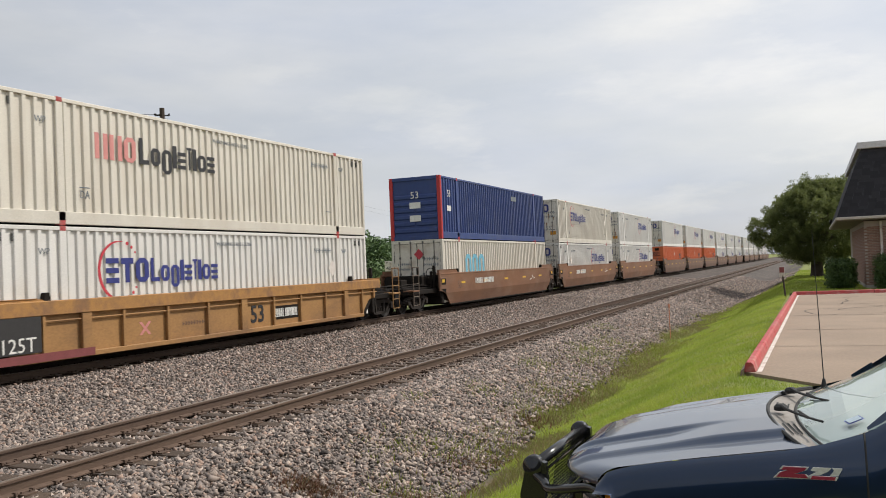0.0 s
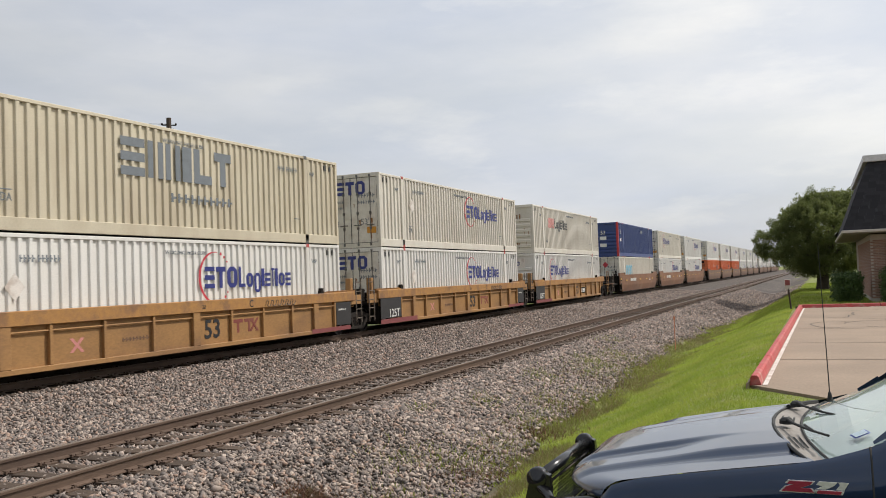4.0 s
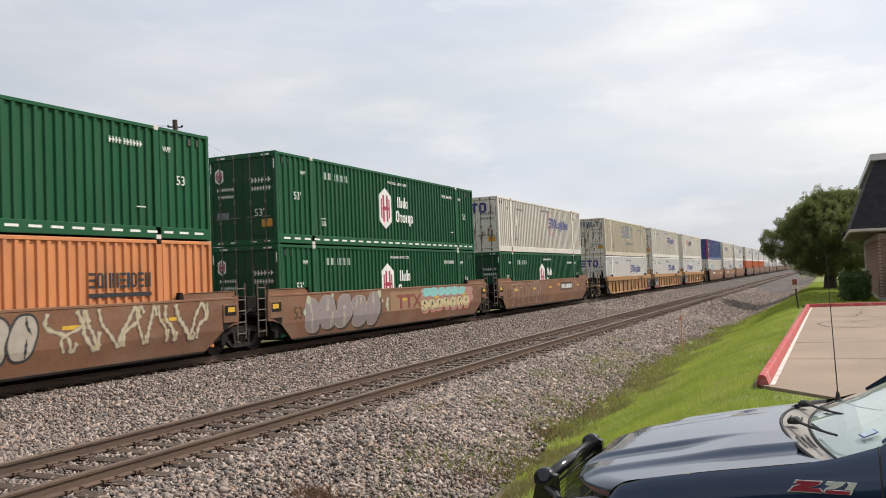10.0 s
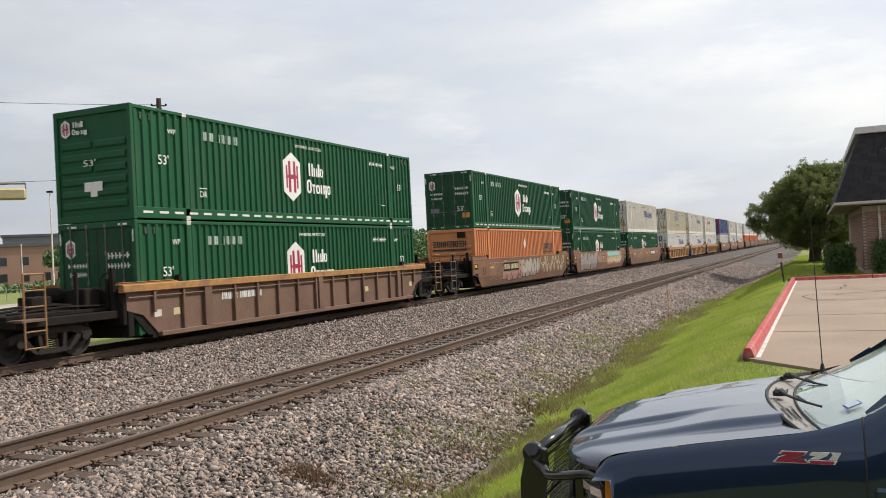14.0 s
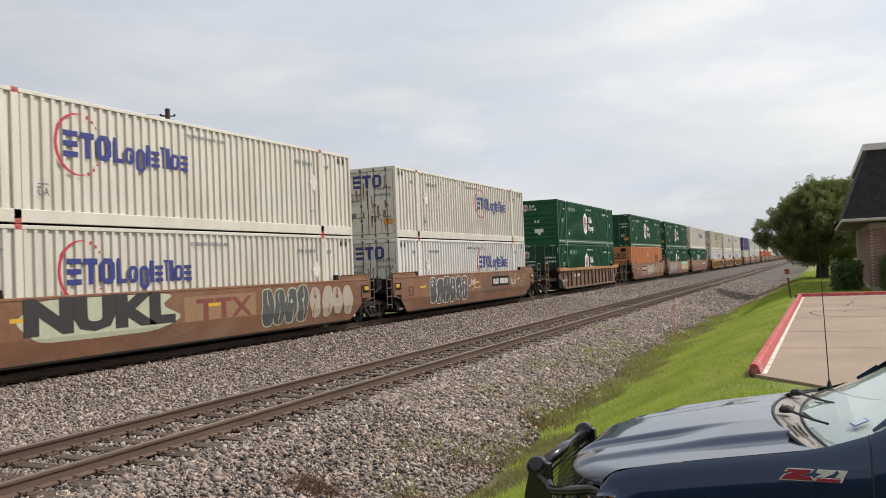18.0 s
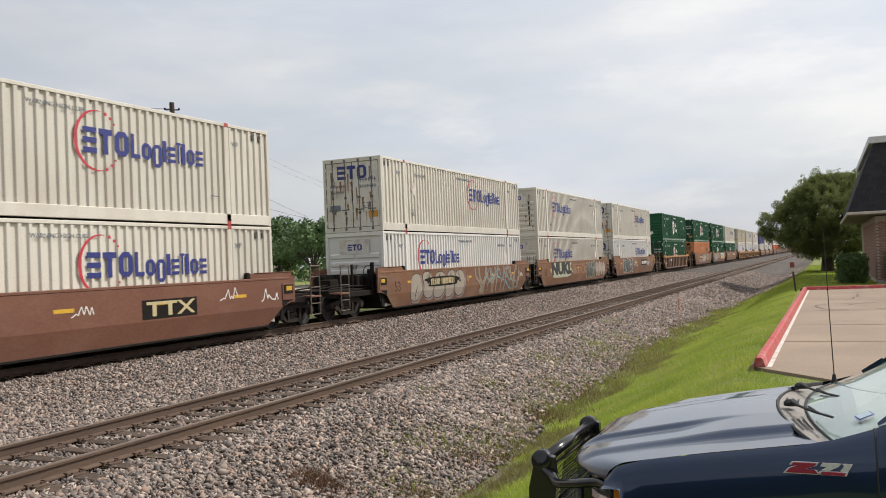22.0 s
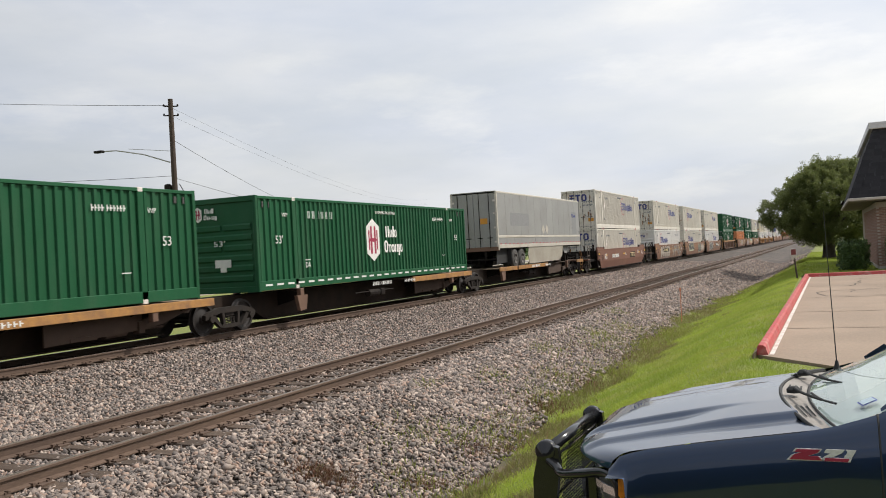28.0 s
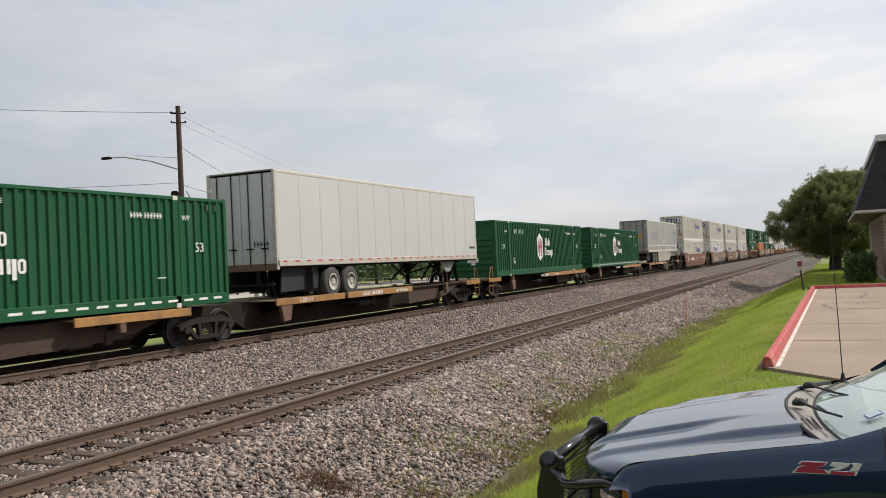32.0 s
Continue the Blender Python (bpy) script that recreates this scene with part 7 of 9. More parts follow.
                    m.sweep([(SILL_X + 0.022, y_ + p, 1.26 + q) for p, q in curve([(0, 0.0), (0.05, 0.16), (0.16, 0.13), (0.10, 0.02), (0.22, 0.0), (0.30, 0.10)], 4)], 0.012, 4)
                tagged(part("scrawl", m, M["black_ink"], car, "black marker scrawl on the chord"), kind="stuff")
                lettering("stencil", "C", 0.30, M["black_ink"], car, on_side(SILL_X + 0.022, 2.65, 1.36))
                lettering("stencil", "20", 0.15, M["black_ink"], car, on_side(SILL_X + 0.022, 0.55, 1.36))
            x_mark = Mesh()
            for s in (-1, 1):
                x_mark.prism([(-3.72 + s * 0.16, 0.86), (-3.62 + s * 0.16, 0.86), (-3.62 - s * 0.16, 0.54), (-3.72 - s * 0.16, 0.54)], 0, SILL_X - 0.099, SILL_X - 0.095)
            tagged(part("spray_mark", x_mark, M["pink_spray"], car, "purple-red spray cross"), kind="stuff")
            tagged(part("small_print", block_word(Mesh(), SILL_X - 0.099, -2.3, 0.66, 0.10, 0.9, [(1, 0, 1)] * 8), M["well_dull"], car, "small faded print"), kind="stuff")
            if rear in (12.2, -7.2):
                part("black_panel", Mesh().box(SILL_X + 0.002, SILL_X + 0.008, -8.6, -6.88, 0.45, 1.22), M["black_spray"], car, "black painted end panel")
                lettering("stencil", "125T", 0.44, M["white_ink"], car, on_side(SILL_X + 0.010, -7.48, 0.62))
                part("red_band", Mesh().box(SILL_X + 0.001, SILL_X + 0.006, -8.6, -5.4, 0.24, 0.42), M["red_band"], car, "dull red band")
        elif rear > 90:
            car = well_unit("dark brown well car far up the train", "smooth", M["well_dull"], M["chord"], ends)
        else:
            car = well_unit("smooth-sided well car in weathered brown with graffiti", "smooth", M["well_brown"], M["chord"], ends)
            if rear in (-49.9, -69.5, -88.8, -135.3, -155.05, -174.5):
                lettering("stencil", "53", 0.55, M["soot_run"], car, on_side(SILL_X + 0.003, -7.35, 1.0), label="faded dark stencil")
            if rear == -49.9:
                car_number(car, 2.3, 1.02, 2.4, M["white_ink"], M["soot_run"])
                part("amber_plate", Mesh().box(SILL_X + 0.002, SILL_X + 0.006, 1.55, 2.0, 1.22, 1.36), M["amber"], car, "amber plate")
                scrawl(car, 5.6, 1.30, 0.22, "silver_spray", 8)
                scrawl(car, 3.9, 0.78, 0.22, "silver_spray", 9)
                outline_tag(car, -7.0, -1.9, 0.34, 1.54, "silver_spray", 21, 6, None, 0.04)
            if rear == -69.5:
                throw_up(car, -7.1, -2.0, 0.34, 1.54, "lilac_spray", "silver_spray", 22, 5, 0.022, 0.13, "soot_run", 2.6)
                blots(car, [(-6.75, 1.40, 0.13), (-7.0, 1.02, 0.08), (-5.3, 1.52, 0.07), (-2.0, 1.46, 0.15), (-1.35, 1.22, 0.08), (-1.4, 1.02, 0.12), (-1.35, 0.84, 0.06), (-1.75, 1.18, 0.05)], "pale_spray")
                part("tan_patch", Mesh().box(SILL_X + 0.001, SILL_X + 0.003, -1.1, 1.6, 0.76, 1.48), M["tan_spray"], car, "tan painted patch")
                side_name(car, -0.55, 0.80, 2.1, 0.56)
                m = Mesh()
                for k, (ya, yb, lo, hi) in enumerate(((1.5, 3.0, 0.80, 1.56), (2.7, 4.4, 0.80, 1.56), (4.2, 5.8, 0.80, 1.56), (5.6, 7.2, 0.84, 1.52))):
                    blob(m, (ya + yb) / 2, (yb - ya) / 2, lo, hi, 0.002 + 0.0002 * k, 0.0, 0.0, 40 + k, 5.0)
                tagged(part("pink_patch", m, M["rose_spray"], car, "rose sprayed patch"), kind="stuff")
                throw_up(car, 1.75, 6.2, 1.18, 1.56, "teal_spray", "teal_spray", 23, 6, 0.01, 0.03)
                outline_tag(car, 2.0, 6.0, 1.24, 1.54, "pink_spray", 43, 6, None, 0.018)
                throw_up(car, 1.5, 6.7, 0.60, 1.14, "straw_spray", "black_spray", 24, 7, 0.022, 0.05, "pink_spray", 2.4)
            if rear == -88.8:
                outline_tag(car, -6.6, -4.55, 0.50, 1.42, "silver_spray", 44, 5, None, 0.016)
                throw_up(car, -4.6, -1.2, 0.36, 1.52, "rose_spray", "black_spray", 25, 4, 0.05, 0.09, None, 3.4)
                part("panel_rim", Mesh().box(SILL_X + 0.014, SILL_X + 0.018, -4.62, -1.78, 0.84, 1.44), M["tan_spray"], car, "tan panel edge")
                q = Mesh().box(SILL_X + 0.018, SILL_X + 0.021, -4.50, -1.90, 0.90, 1.36)
                part("number_plate", q, M["under"], car, "dark painted number panel")
                tagged(part("car_number", block_word(Mesh(), SILL_X + 0.022, -4.38, 1.0, 0.27, 2.4, NUMBER), M["straw_spray"], car, "stencilled car number"), kind="stuff")
                throw_up(car, -1.35, 2.2, 0.46, 1.52, "silver_spray", "black_spray", 26, 5, 0.055, 0.075, None, 2.6)
                wild(car, 2.3, 7.5, 0.62, 1.52, ("well_dull", "silver_spray", "straw_spray"), 27, 14, 0.20)
            if rear == -135.3:
                throw_up(car, -5.5, -1.3, 0.36, 1.54, "slate_spray", "white_ink", 28, 6, 0.03, 0.045, None, 3.2)
                scrawl(car, -1.1, 1.0, 0.42, "white_ink", 12)
                scrawl(car, -0.6, 0.85, 0.45, "straw_spray", 17, 7)
                car_number(car, 2.2, 1.0, 2.3, M["white_ink"], M["under"])
                outline_tag(car, 0.6, 4.8, 0.62, 1.5, "slate_spray", 45, 5, None, 0.07)
                scrawl(car, 4.9, 0.9, 0.4, "white_ink", 13)
                wild(car, 5.0, 7.4, 0.7, 1.45, ("soot_run", "silver_spray"), 46, 6, 0.10)
            if rear == -155.05:
                m = Mesh()
                blob(m, -3.9, 2.25, 0.62, 1.57, 0.003, 0.0, 0.0, 51, 6.0)
                tagged(part("pale_patch", m, M["pale_spray"], car, "pale green sprayed patch"), kind="stuff")
                lettering("graffiti", "NUKL", 0.98, M["black_spray"], car, on_side(SILL_X + 0.009, -3.9, 1.16), stretch=1.75, label="fat black spray lettering", fat=0.065)
                part("tan_patch", Mesh().box(SILL_X + 0.001, SILL_X + 0.003, -1.2, 1.9, 0.76, 1.42), M["tan_spray"], car, "tan painted patch")
                side_name(car, -0.7, 0.78, 2.3, 0.56)
                throw_up(car, 2.2, 4.7, 0.36, 1.54, "slate_spray", "pale_spray", 30, 4, 0.035, 0.045, None, 3.2)
                throw_up(car, 4.85, 7.6, 0.40, 1.52, "silver_spray", "maroon_band", 31, 4, 0.035, 0.05, None, 3.0)
            if rear == -174.5:
                throw_up(car, -6.2, -0.6, 0.34, 1.54, "silver_spray", "soot_run", 32, 5, 0.035, 0.07, "lilac_spray", 2.6)
                m = Mesh()
                blob(m, -3.0, 1.7, 0.88, 1.30, 0.016, 0.0, 0.0, 52, 4.0)
                part("number_plate", m, M["under"], car, "dark painted number panel")
                tagged(part("car_number", block_word(Mesh(), SILL_X + 0.018, -4.3, 0.96, 0.26, 2.5, NUMBER), M["straw_spray"], car, "stencilled car number"), kind="stuff")
                blots(car, [(-0.15, 1.10, 0.15)], "tan_spray")
                wild(car, 0.6, 7.0, 0.34, 1.54, ("black_spray", "silver_spray", "tan_spray"), 33, 13, 0.30)
                wild(car, 0.8, 6.8, 0.40, 1.50, ("slate_spray", "cyan_ink"), 37, 5, 0.11)
                scrawl(car, 7.2, 0.95, 0.28, "white_ink", 14)
            if rear in (35.6, 55.1):
                lettering("stencil", "53", 0.5, M["well_dull"], car, on_side(SILL_X + 0.003, -6.6, 1.05))
                car_number(car, -4.6, 1.05, 2.6, M["white_ink"])
                scrawl(car, 4.2, 1.0, 0.4, "white_ink", 15)
        car_at(car, y)
    # spine cars with single containers and trailers
    single = ((-239.45, lambda: make_green("green container with a ribbed closed end", True)),
              (-258.25, lambda: make_green("green container with a ribbed closed end", True, False)),
              (-295.5, lambda: make_green("green container with a ribbed closed end", True)))
    for rear, make in single:
        y = rear + CL / 2
        c = make()
        c.matrix_basis = pose(TRAIN_X, y, 1.09)
        ROLLING.append((c, y, 1.09))
    for rear, kit in ((-218.9, ("silver-grey van trailer with a cream skirt", M["trailer_grey"], True, True)), (-277.0, ("white van trailer with grey doors and black tyres", M["trailer"], False, False))):
        t = trailer(*kit)
        y = rear + 8.077
        t.matrix_basis = pose(TRAIN_X, y, 1.045 - 0.10)
        ROLLING.append((t, y, 1.045 - 0.10))
    S = "spine car platform, dark brown with rusty yellow edges"
    for y, ln, ends, plats in ((-212.4, 18.85, ("bare", "own"), [(-6.6, -3.9), (-3.7, 1.7)]),
                               (-231.2, 18.65, ("share", "share"), [(2.0, 8.3)]),
                               (-249.9, 18.8, ("own", "bare"), [(-0.7, 8.3)]),
                               (-270.6, 18.8, ("bare", "own"), [(-6.6, -2.6), (-2.4, 2.6)]),
                               (-289.4, 18.8, ("own", "share"), [(4.6, 8.4)])):
        car = spine_unit(S, ln, ends, plats, True)
        if y == -289.4 or y == -270.6:
            lettering("stencil", "2-28/1-57", 0.20, M["white_ink"], car, on_side(1.362, -2.9 if y < -280 else -5.0, 0.965), label="white stencilled code")
        car_at(car, y)
    drop_shells()


# ---- parking lot and building ----
def kerb_run(name, p, q, red_all, gap=0.0):
    """A kerb in cast lengths from p to q, painted red, with a white line at its foot on the lot's side."""
    kerb = thing(name, "red-painted concrete kerb with a white foot line", "kerb", kind="structure")
    d = Vector((q[0] - p[0], q[1] - p[1]))
    n = max(1, round(d.length / 3.0))
    u = d.normalized()
    side = Vector((u.y, -u.x))
    sec = [(0.02, 0.0), (0.035, 0.12), (0.055, 0.145), (0.12, 0.145), (0.15, 0.12), (0.185, 0.0)]
    for i in range(n):
        a, b = d.length * i / n + 0.012, d.length * (i + 1) / n - 0.012
        m = Mesh()
        k = len(sec)
        v = []
        for s in (a, b):
            for w, h in sec:
                pt = Vector(p) + u * s + side * w
                v.append((pt.x, pt.y, LOT_Z + h - 0.005))
        m.add(v, [(j, (j + 1) % k, k + (j + 1) % k, k + j) for j in range(k)] + [tuple(range(k - 1, -1, -1)), tuple(range(k, 2 * k))])
        part("kerb_stone", m, M["red_paint"], kerb)
    m = Mesh()
    v = []
    for s in (0.0, d.length):
        for w in (0.20, 0.265):
            pt = Vector(p) + u * s + side * w
            v.append((pt.x, pt.y, LOT_Z + 0.005))
    m.add(v, [(0, 1, 3, 2)])
    part("white_line", m, M["white_paint"], kerb, "worn white painted line")
    m = Mesh()
    v = []
    for s in (-0.1, d.length):
        for w, h in ((-0.02, 0.05), (0.028, 0.085), (0.02, -0.3), (-0.05, -0.3)):
            pt = Vector(p) + u * s + side * w
            v.append((pt.x, pt.y, LOT_Z + h - 0.02))
    m.add(v, [(0, 1, 5, 4), (3, 0, 4, 7), (0, 3, 2, 1), (4, 5, 6, 7)])
    part("kerb_backing", m, M["lot"], kerb, "bare concrete kerb back")
    return kerb


def build_lot():
    lot = solid("parking_lot", Mesh().prism([(-1.02, 13.35), (0.10, 12.05), (2.8, 9.0), (12, 8.2), (40, 8.2), (40, 40.9), (-0.92, 37.5)], 2, LOT_Z - 0.35, LOT_Z), M["lot"], "tan concrete parking lot with dark cracks", "parking lot", kind="structure")
    joints = Mesh()
    for y in (17.0, 20.6, 25.2, 30.4):
        joints.add([(-0.9, y, LOT_Z + 0.004), (30, y + 1.0, LOT_Z + 0.004), (30, y + 1.05, LOT_Z + 0.004), (-0.9, y + 0.05, LOT_Z + 0.004)], [(0, 1, 2, 3)])
    for x in (2.6, 6.4):
        joints.add([(x, 13.0, LOT_Z + 0.004), (x + 0.03, 13, LOT_Z + 0.004), (x + 0.33, 38, LOT_Z + 0.004), (x + 0.3, 38, LOT_Z + 0.004)], [(0, 1, 2, 3)])
    tagged(part("joint", joints, M["pale_joint"], lot, "dark joints in the slab"), kind="stuff")
    rng = random.Random(8)
    cracks = Mesh()
    for k in range(9):
        x, y = rng.uniform(0.2, 3.2), rng.uniform(15, 35)
        a = rng.uniform(0, 6.28)
        for i in range(10):
            a += rng.uniform(-.7, .7)
            l = rng.uniform(0.1, 0.35)
            x2, y2 = x + l * math.cos(a), y + l * 1.8 * math.sin(a)
            if x2 > -0.4 and 14 < y2 < 37:
                dx, dy = (y2 - y) / l * 0.012, -(x2 - x) / l * 0.02
                cracks.add([(x - dx, y - dy, LOT_Z + 0.005), (x + dx, y + dy, LOT_Z + 0.005), (x2 + dx, y2 + dy, LOT_Z + 0.005), (x2 - dx, y2 - dy, LOT_Z + 0.005)], [(0, 1, 2, 3)])
            x, y = x2, y2
    tagged(part("crack", cracks, M["joint"], lot, "meandering dark cracks"), kind="stuff")
    kerb_run("kerb_1", (-1.04, 13.3), (-0.88, 37.4), True)
    k2 = kerb_run("kerb_2", (-0.88, 37.45), (14.0, 39.4), True)
    # small leaning sign post by the kerb's far corner
    sign = thing("sign_post", "small red and white sign on a leaning dark post", "sign")
    part("post", Mesh().tube((-1.12, 37.2, 0.05), (-1.20, 37.2, 1.0), 0.035, None, 8), M["pole"], sign)
    part("board", Mesh().box(-1.32, -1.12, 37.17, 37.2, 0.95, 1.36, 0.008), M["trim"], sign, "faded board")
    part("board_face", Mesh().box(-1.31, -1.13, 37.16, 37.168, 1.12, 1.34), M["red_band"], sign, "faded red field")


def build_house():
    x0, y0 = 2.10, 42.4
    x1, y1 = 16.0, 58.0
    ez, tz = 3.27, 6.7
    house = thing("brick_building", "low tan brick building with a dark mansard roof", "building")
    wall = part("wall", Mesh().box(x0, x1, y0, y1, 0.1, ez - 0.1), M["mortar"], house, "tan-pink brick wall")
    out = [(x0 - 1.10, y0 - 0.95), (x1 + 0.95, y0 - 0.95), (x1 + 0.95, y1 + 0.95), (x0 - 1.10, y1 + 0.95)]
    inn = [(x0 + 0.05, y0 + 0.05), (x1 - 0.05, y0 + 0.05), (x1 - 0.05, y1 - 0.05), (x0 + 0.05, y1 - 0.05)]
    roof = part("roof", Mesh().add([(*p, ez + 0.1) for p in out] + [(*p, tz - 0.3) for p in inn], [(0, 1, 5, 4), (1, 2, 6, 5), (2, 3, 7, 6), (3, 0, 4, 7), (4, 5, 6, 7)]), M["shingle"], house, "dark shingle mansard roof")
    part("roof_cap", Mesh().box(x0 - 0.12, x1 + 0.12, y0 - 0.12, y1 + 0.12, tz - 0.30, tz, 0.02), M["trim_grey"], house, "pale grey metal roof edge")
    part("fascia", Mesh().box(x0 - 1.15, x1 + 1.0, y0 - 1.0, y1 + 1.0, ez - 0.02, ez + 0.10, 0.02), M["trim"], house, "beige fascia")
    part("soffit", Mesh().box(x0 - 1.08, x1 + 0.93, y0 - 0.93, y1 + 0.93, ez - 0.05, ez - 0.02), M["soffit"], house)
    ds = Mesh().box(x0 + 0.62, x0 + 0.72, y0 - 0.09, y0 - 0.02, 0.3, ez - 0.13, 0.01)
    ds.box(x0 + 0.60, x0 + 0.74, y0 - 0.25, y0 - 0.02, 0.16, 0.3, 0.01)
    part("downspout", ds, M["white_paint"], house, "white downspout")
    part("plinth", Mesh().box(x0 - 0.02, x1 + 0.02, y0 - 0.02, y1 + 0.02, 0.05, 0.32), M["concrete"], house)
    # shingle courses on the two seen slopes
    rng = random.Random(4)
    slope_len = math.hypot(1.0, tz - 0.4 - ez)
    # bricks of the front wall near the corner
    brick = Mesh().box(0, 0.20, -0.012, 0, 0, 0.06, 0.003).data("brick")
    brick.materials.append(M["brick"])
    for r in range(36):
        for c in range(7):
            b = part("brick", brick, M["brick"], wall, at=pose(x0 + c * 0.212 + (0.106 if r % 2 else 0.0), y0, 0.34 + r * 0.072))
    m = Mesh()
    for r in range(36):
        for c in range(7, 60):
            x = x0 + c * 0.212 + (0.106 if r % 2 else 0.0)
            z = 0.34 + r * 0.072
            m.box(x, x + 0.20, y0 - 0.012, y0, z, z + 0.06)
        for c in range(60):
            y = y0 + 0.02 + c * 0.212 + (0.106 if r % 2 else 0.0)
            z = 0.34 + r * 0.072
            m.box(x0 - 0.012, x0, y, y + 0.2, z, z + 0.06)
    tagged(part("bricks", m, M["brick"], wall), kind="stuff")
    m = Mesh()
    for r in range(int(slope_len / 0.16)):
        f = r * 0.16 / slope_len
        z = ez + 0.1 + f * (tz - 0.4 - ez)
        o = -0.95 + f * 1.0
        for c in range(28):
            x = x0 + o * 1.15 + 0.02 + c * 0.34 + rng.uniform(0, 0.1)
            m.add([(x, y0 + o - 0.012, z), (x + 0.32, y0 + o - 0.012, z), (x + 0.32, y0 + o + 0.04, z + 0.155), (x, y0 + o + 0.04, z + 0.155), (x, y0 + o + 0.005, z), (x + 0.32, y0 + o + 0.005, z)], [(0, 1, 2, 3), (4, 5, 1, 0)])
            y = y0 + o + c * 0.34 + rng.uniform(0, 0.1)
            m.add([(x0 + o * 1.15 - 0.012, y, z), (x0 + o * 1.15 - 0.012, y + 0.32, z), (x0 + o * 1.15 + 0.034, y + 0.32, z + 0.155), (x0 + o * 1.15 + 0.034, y, z + 0.155)], [(3, 2, 1, 0)])
    tagged(part("shingles", m, M["shingle_tab"], roof, "dark overlapping shingles"), kind="stuff")
    wire = Mesh().path([(x0 + 1.0, y0 - 0.75, 5.6), (x0 + 2.0, y0 - 0.8, 5.25), (x0 + 4.0, y0 - 0.85, 4.95)], 0.012, 5)
    part("roof_cable", wire, M["white_paint"], house, "thin pale cable")


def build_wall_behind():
    # added out of view, so that the truck's side mirrors something dark
    wall = solid("wall_south", Mesh().box(-9.0, 30.0, -9.3, -9.0, -0.3, 6.0), M["slate"], "added dark wall behind the viewer, out of view", "wall", kind="structure")


def leaf_cloud(name, parent, clumps, count, size, m, seed, label=""):
    """Leaves, a bent quad each, thick round the clump centres (x, y, z, rx, ry, rz)."""
    rng = np.random.default_rng(seed)
    cl = np.asarray(clumps)
    vol = (cl[:, 3] * cl[:, 4] * cl[:, 5]) ** (2 / 3)
    pick = rng.choice(len(cl), count, p=vol / vol.sum())
    d = rng.normal(size=(count, 3))
    d /= np.linalg.norm(d, axis=1, keepdims=True)
    rad = 0.55 + 0.5 * rng.random((count, 1)) ** 0.6
    o = cl[pick, :3] + d * rad * cl[pick, 3:6] + rng.normal(0, 0.05, (count, 3))
    a = rng.normal(size=(count, 3))
    a /= np.linalg.norm(a, axis=1, keepdims=True)
    b = np.cross(a, d + rng.normal(0, 0.5, (count, 3)))
    b /= np.linalg.norm(b, axis=1, keepdims=True) + 1e-9
    s = size * (0.6 + 0.8 * rng.random((count, 1)))
    v = np.stack([o - a * s, o + b * s * 0.5, o + a * s, o - b * s * 0.5], 1).reshape(-1, 3)
    f = np.arange(4 * count).reshape(-1, 4)
    ob = new(name, bulk(name, v, f, m))
    ob.parent = parent
    if label:
        ob["label"] = label
    return ob


def tree(label, x, y, z0, height, spread, seed, count, leaf=0.10, m="leaf", trunk_h=None, tr=0.22, lean=0.0, extra=0):
    """A tapered trunk, limbs, and a ragged crown of clumps."""
    rng = random.Random(seed)
    t = thing("tree", label, "tree", "trees")
    th = trunk_h or height * 0.28
    wood = Mesh()
    p = Vector((x, y, z0 - 0.1))
    top = Vector((x + rng.uniform(-.2, .2), y, z0 + th))
    wood.tube(p, p + (top - p) * 0.15, tr * 1.5, tr * 1.05, 10)
    wood.tube(p + (top - p) * 0.15, top, tr * 1.05, tr * 0.8, 10)
    part("trunk", wood, M["bark"], t, "dark rough trunk")
    x += lean
    clumps = []
    for i in range(15):
        a = 2 * math.pi * i / 15 + rng.uniform(-.3, .3)
        rr = spread * rng.uniform(0.25, 0.80)
        zz = z0 + th + (height - th) * rng.uniform(0.12, 0.80) * (1 - 0.35 * (rr / spread) ** 2)
        e = Vector((x + rr * math.cos(a), y + rr * math.sin(a), zz))
        mid = top.lerp(e, 0.5) + Vector((0, 0, 0.08 * height))
        l = Mesh()
        l.tube(top, mid, tr * 0.45, tr * 0.28, 6)
        l.tube(mid, e, tr * 0.28, tr * 0.06, 6)
        part("limb", l, M["bark"], t)
        s = spread * rng.uniform(0.22, 0.36)
        clumps.append((e.x, e.y, e.z, s, s, s * 0.75))
    for i in range(16 + extra):
        a, k = rng.uniform(0, 6.28), rng.uniform(0.0, 1.0) ** 0.5
        s = spread * rng.uniform(0.13, 0.26)
        zz = z0 + th + (height - th) * (0.30 + 0.58 * math.sqrt(max(0, 1 - k * k)) * rng.uniform(0.6, 1))
        if i >= 16:
            zz = z0 + th * 0.9 + (height - th) * max(0.02 + 0.30 * k * k, rng.uniform(0.02, 0.86) * math.sqrt(max(0.05, 1 - k * k * 0.8)))
        clumps.append((x + spread * 0.84 * k * math.cos(a), y + spread * 0.84 * k * math.sin(a), zz, s, s, s * 0.8))
    leaf_cloud("crown", t, clumps, count, leaf, M[m], seed, "ragged green crown")
    return t


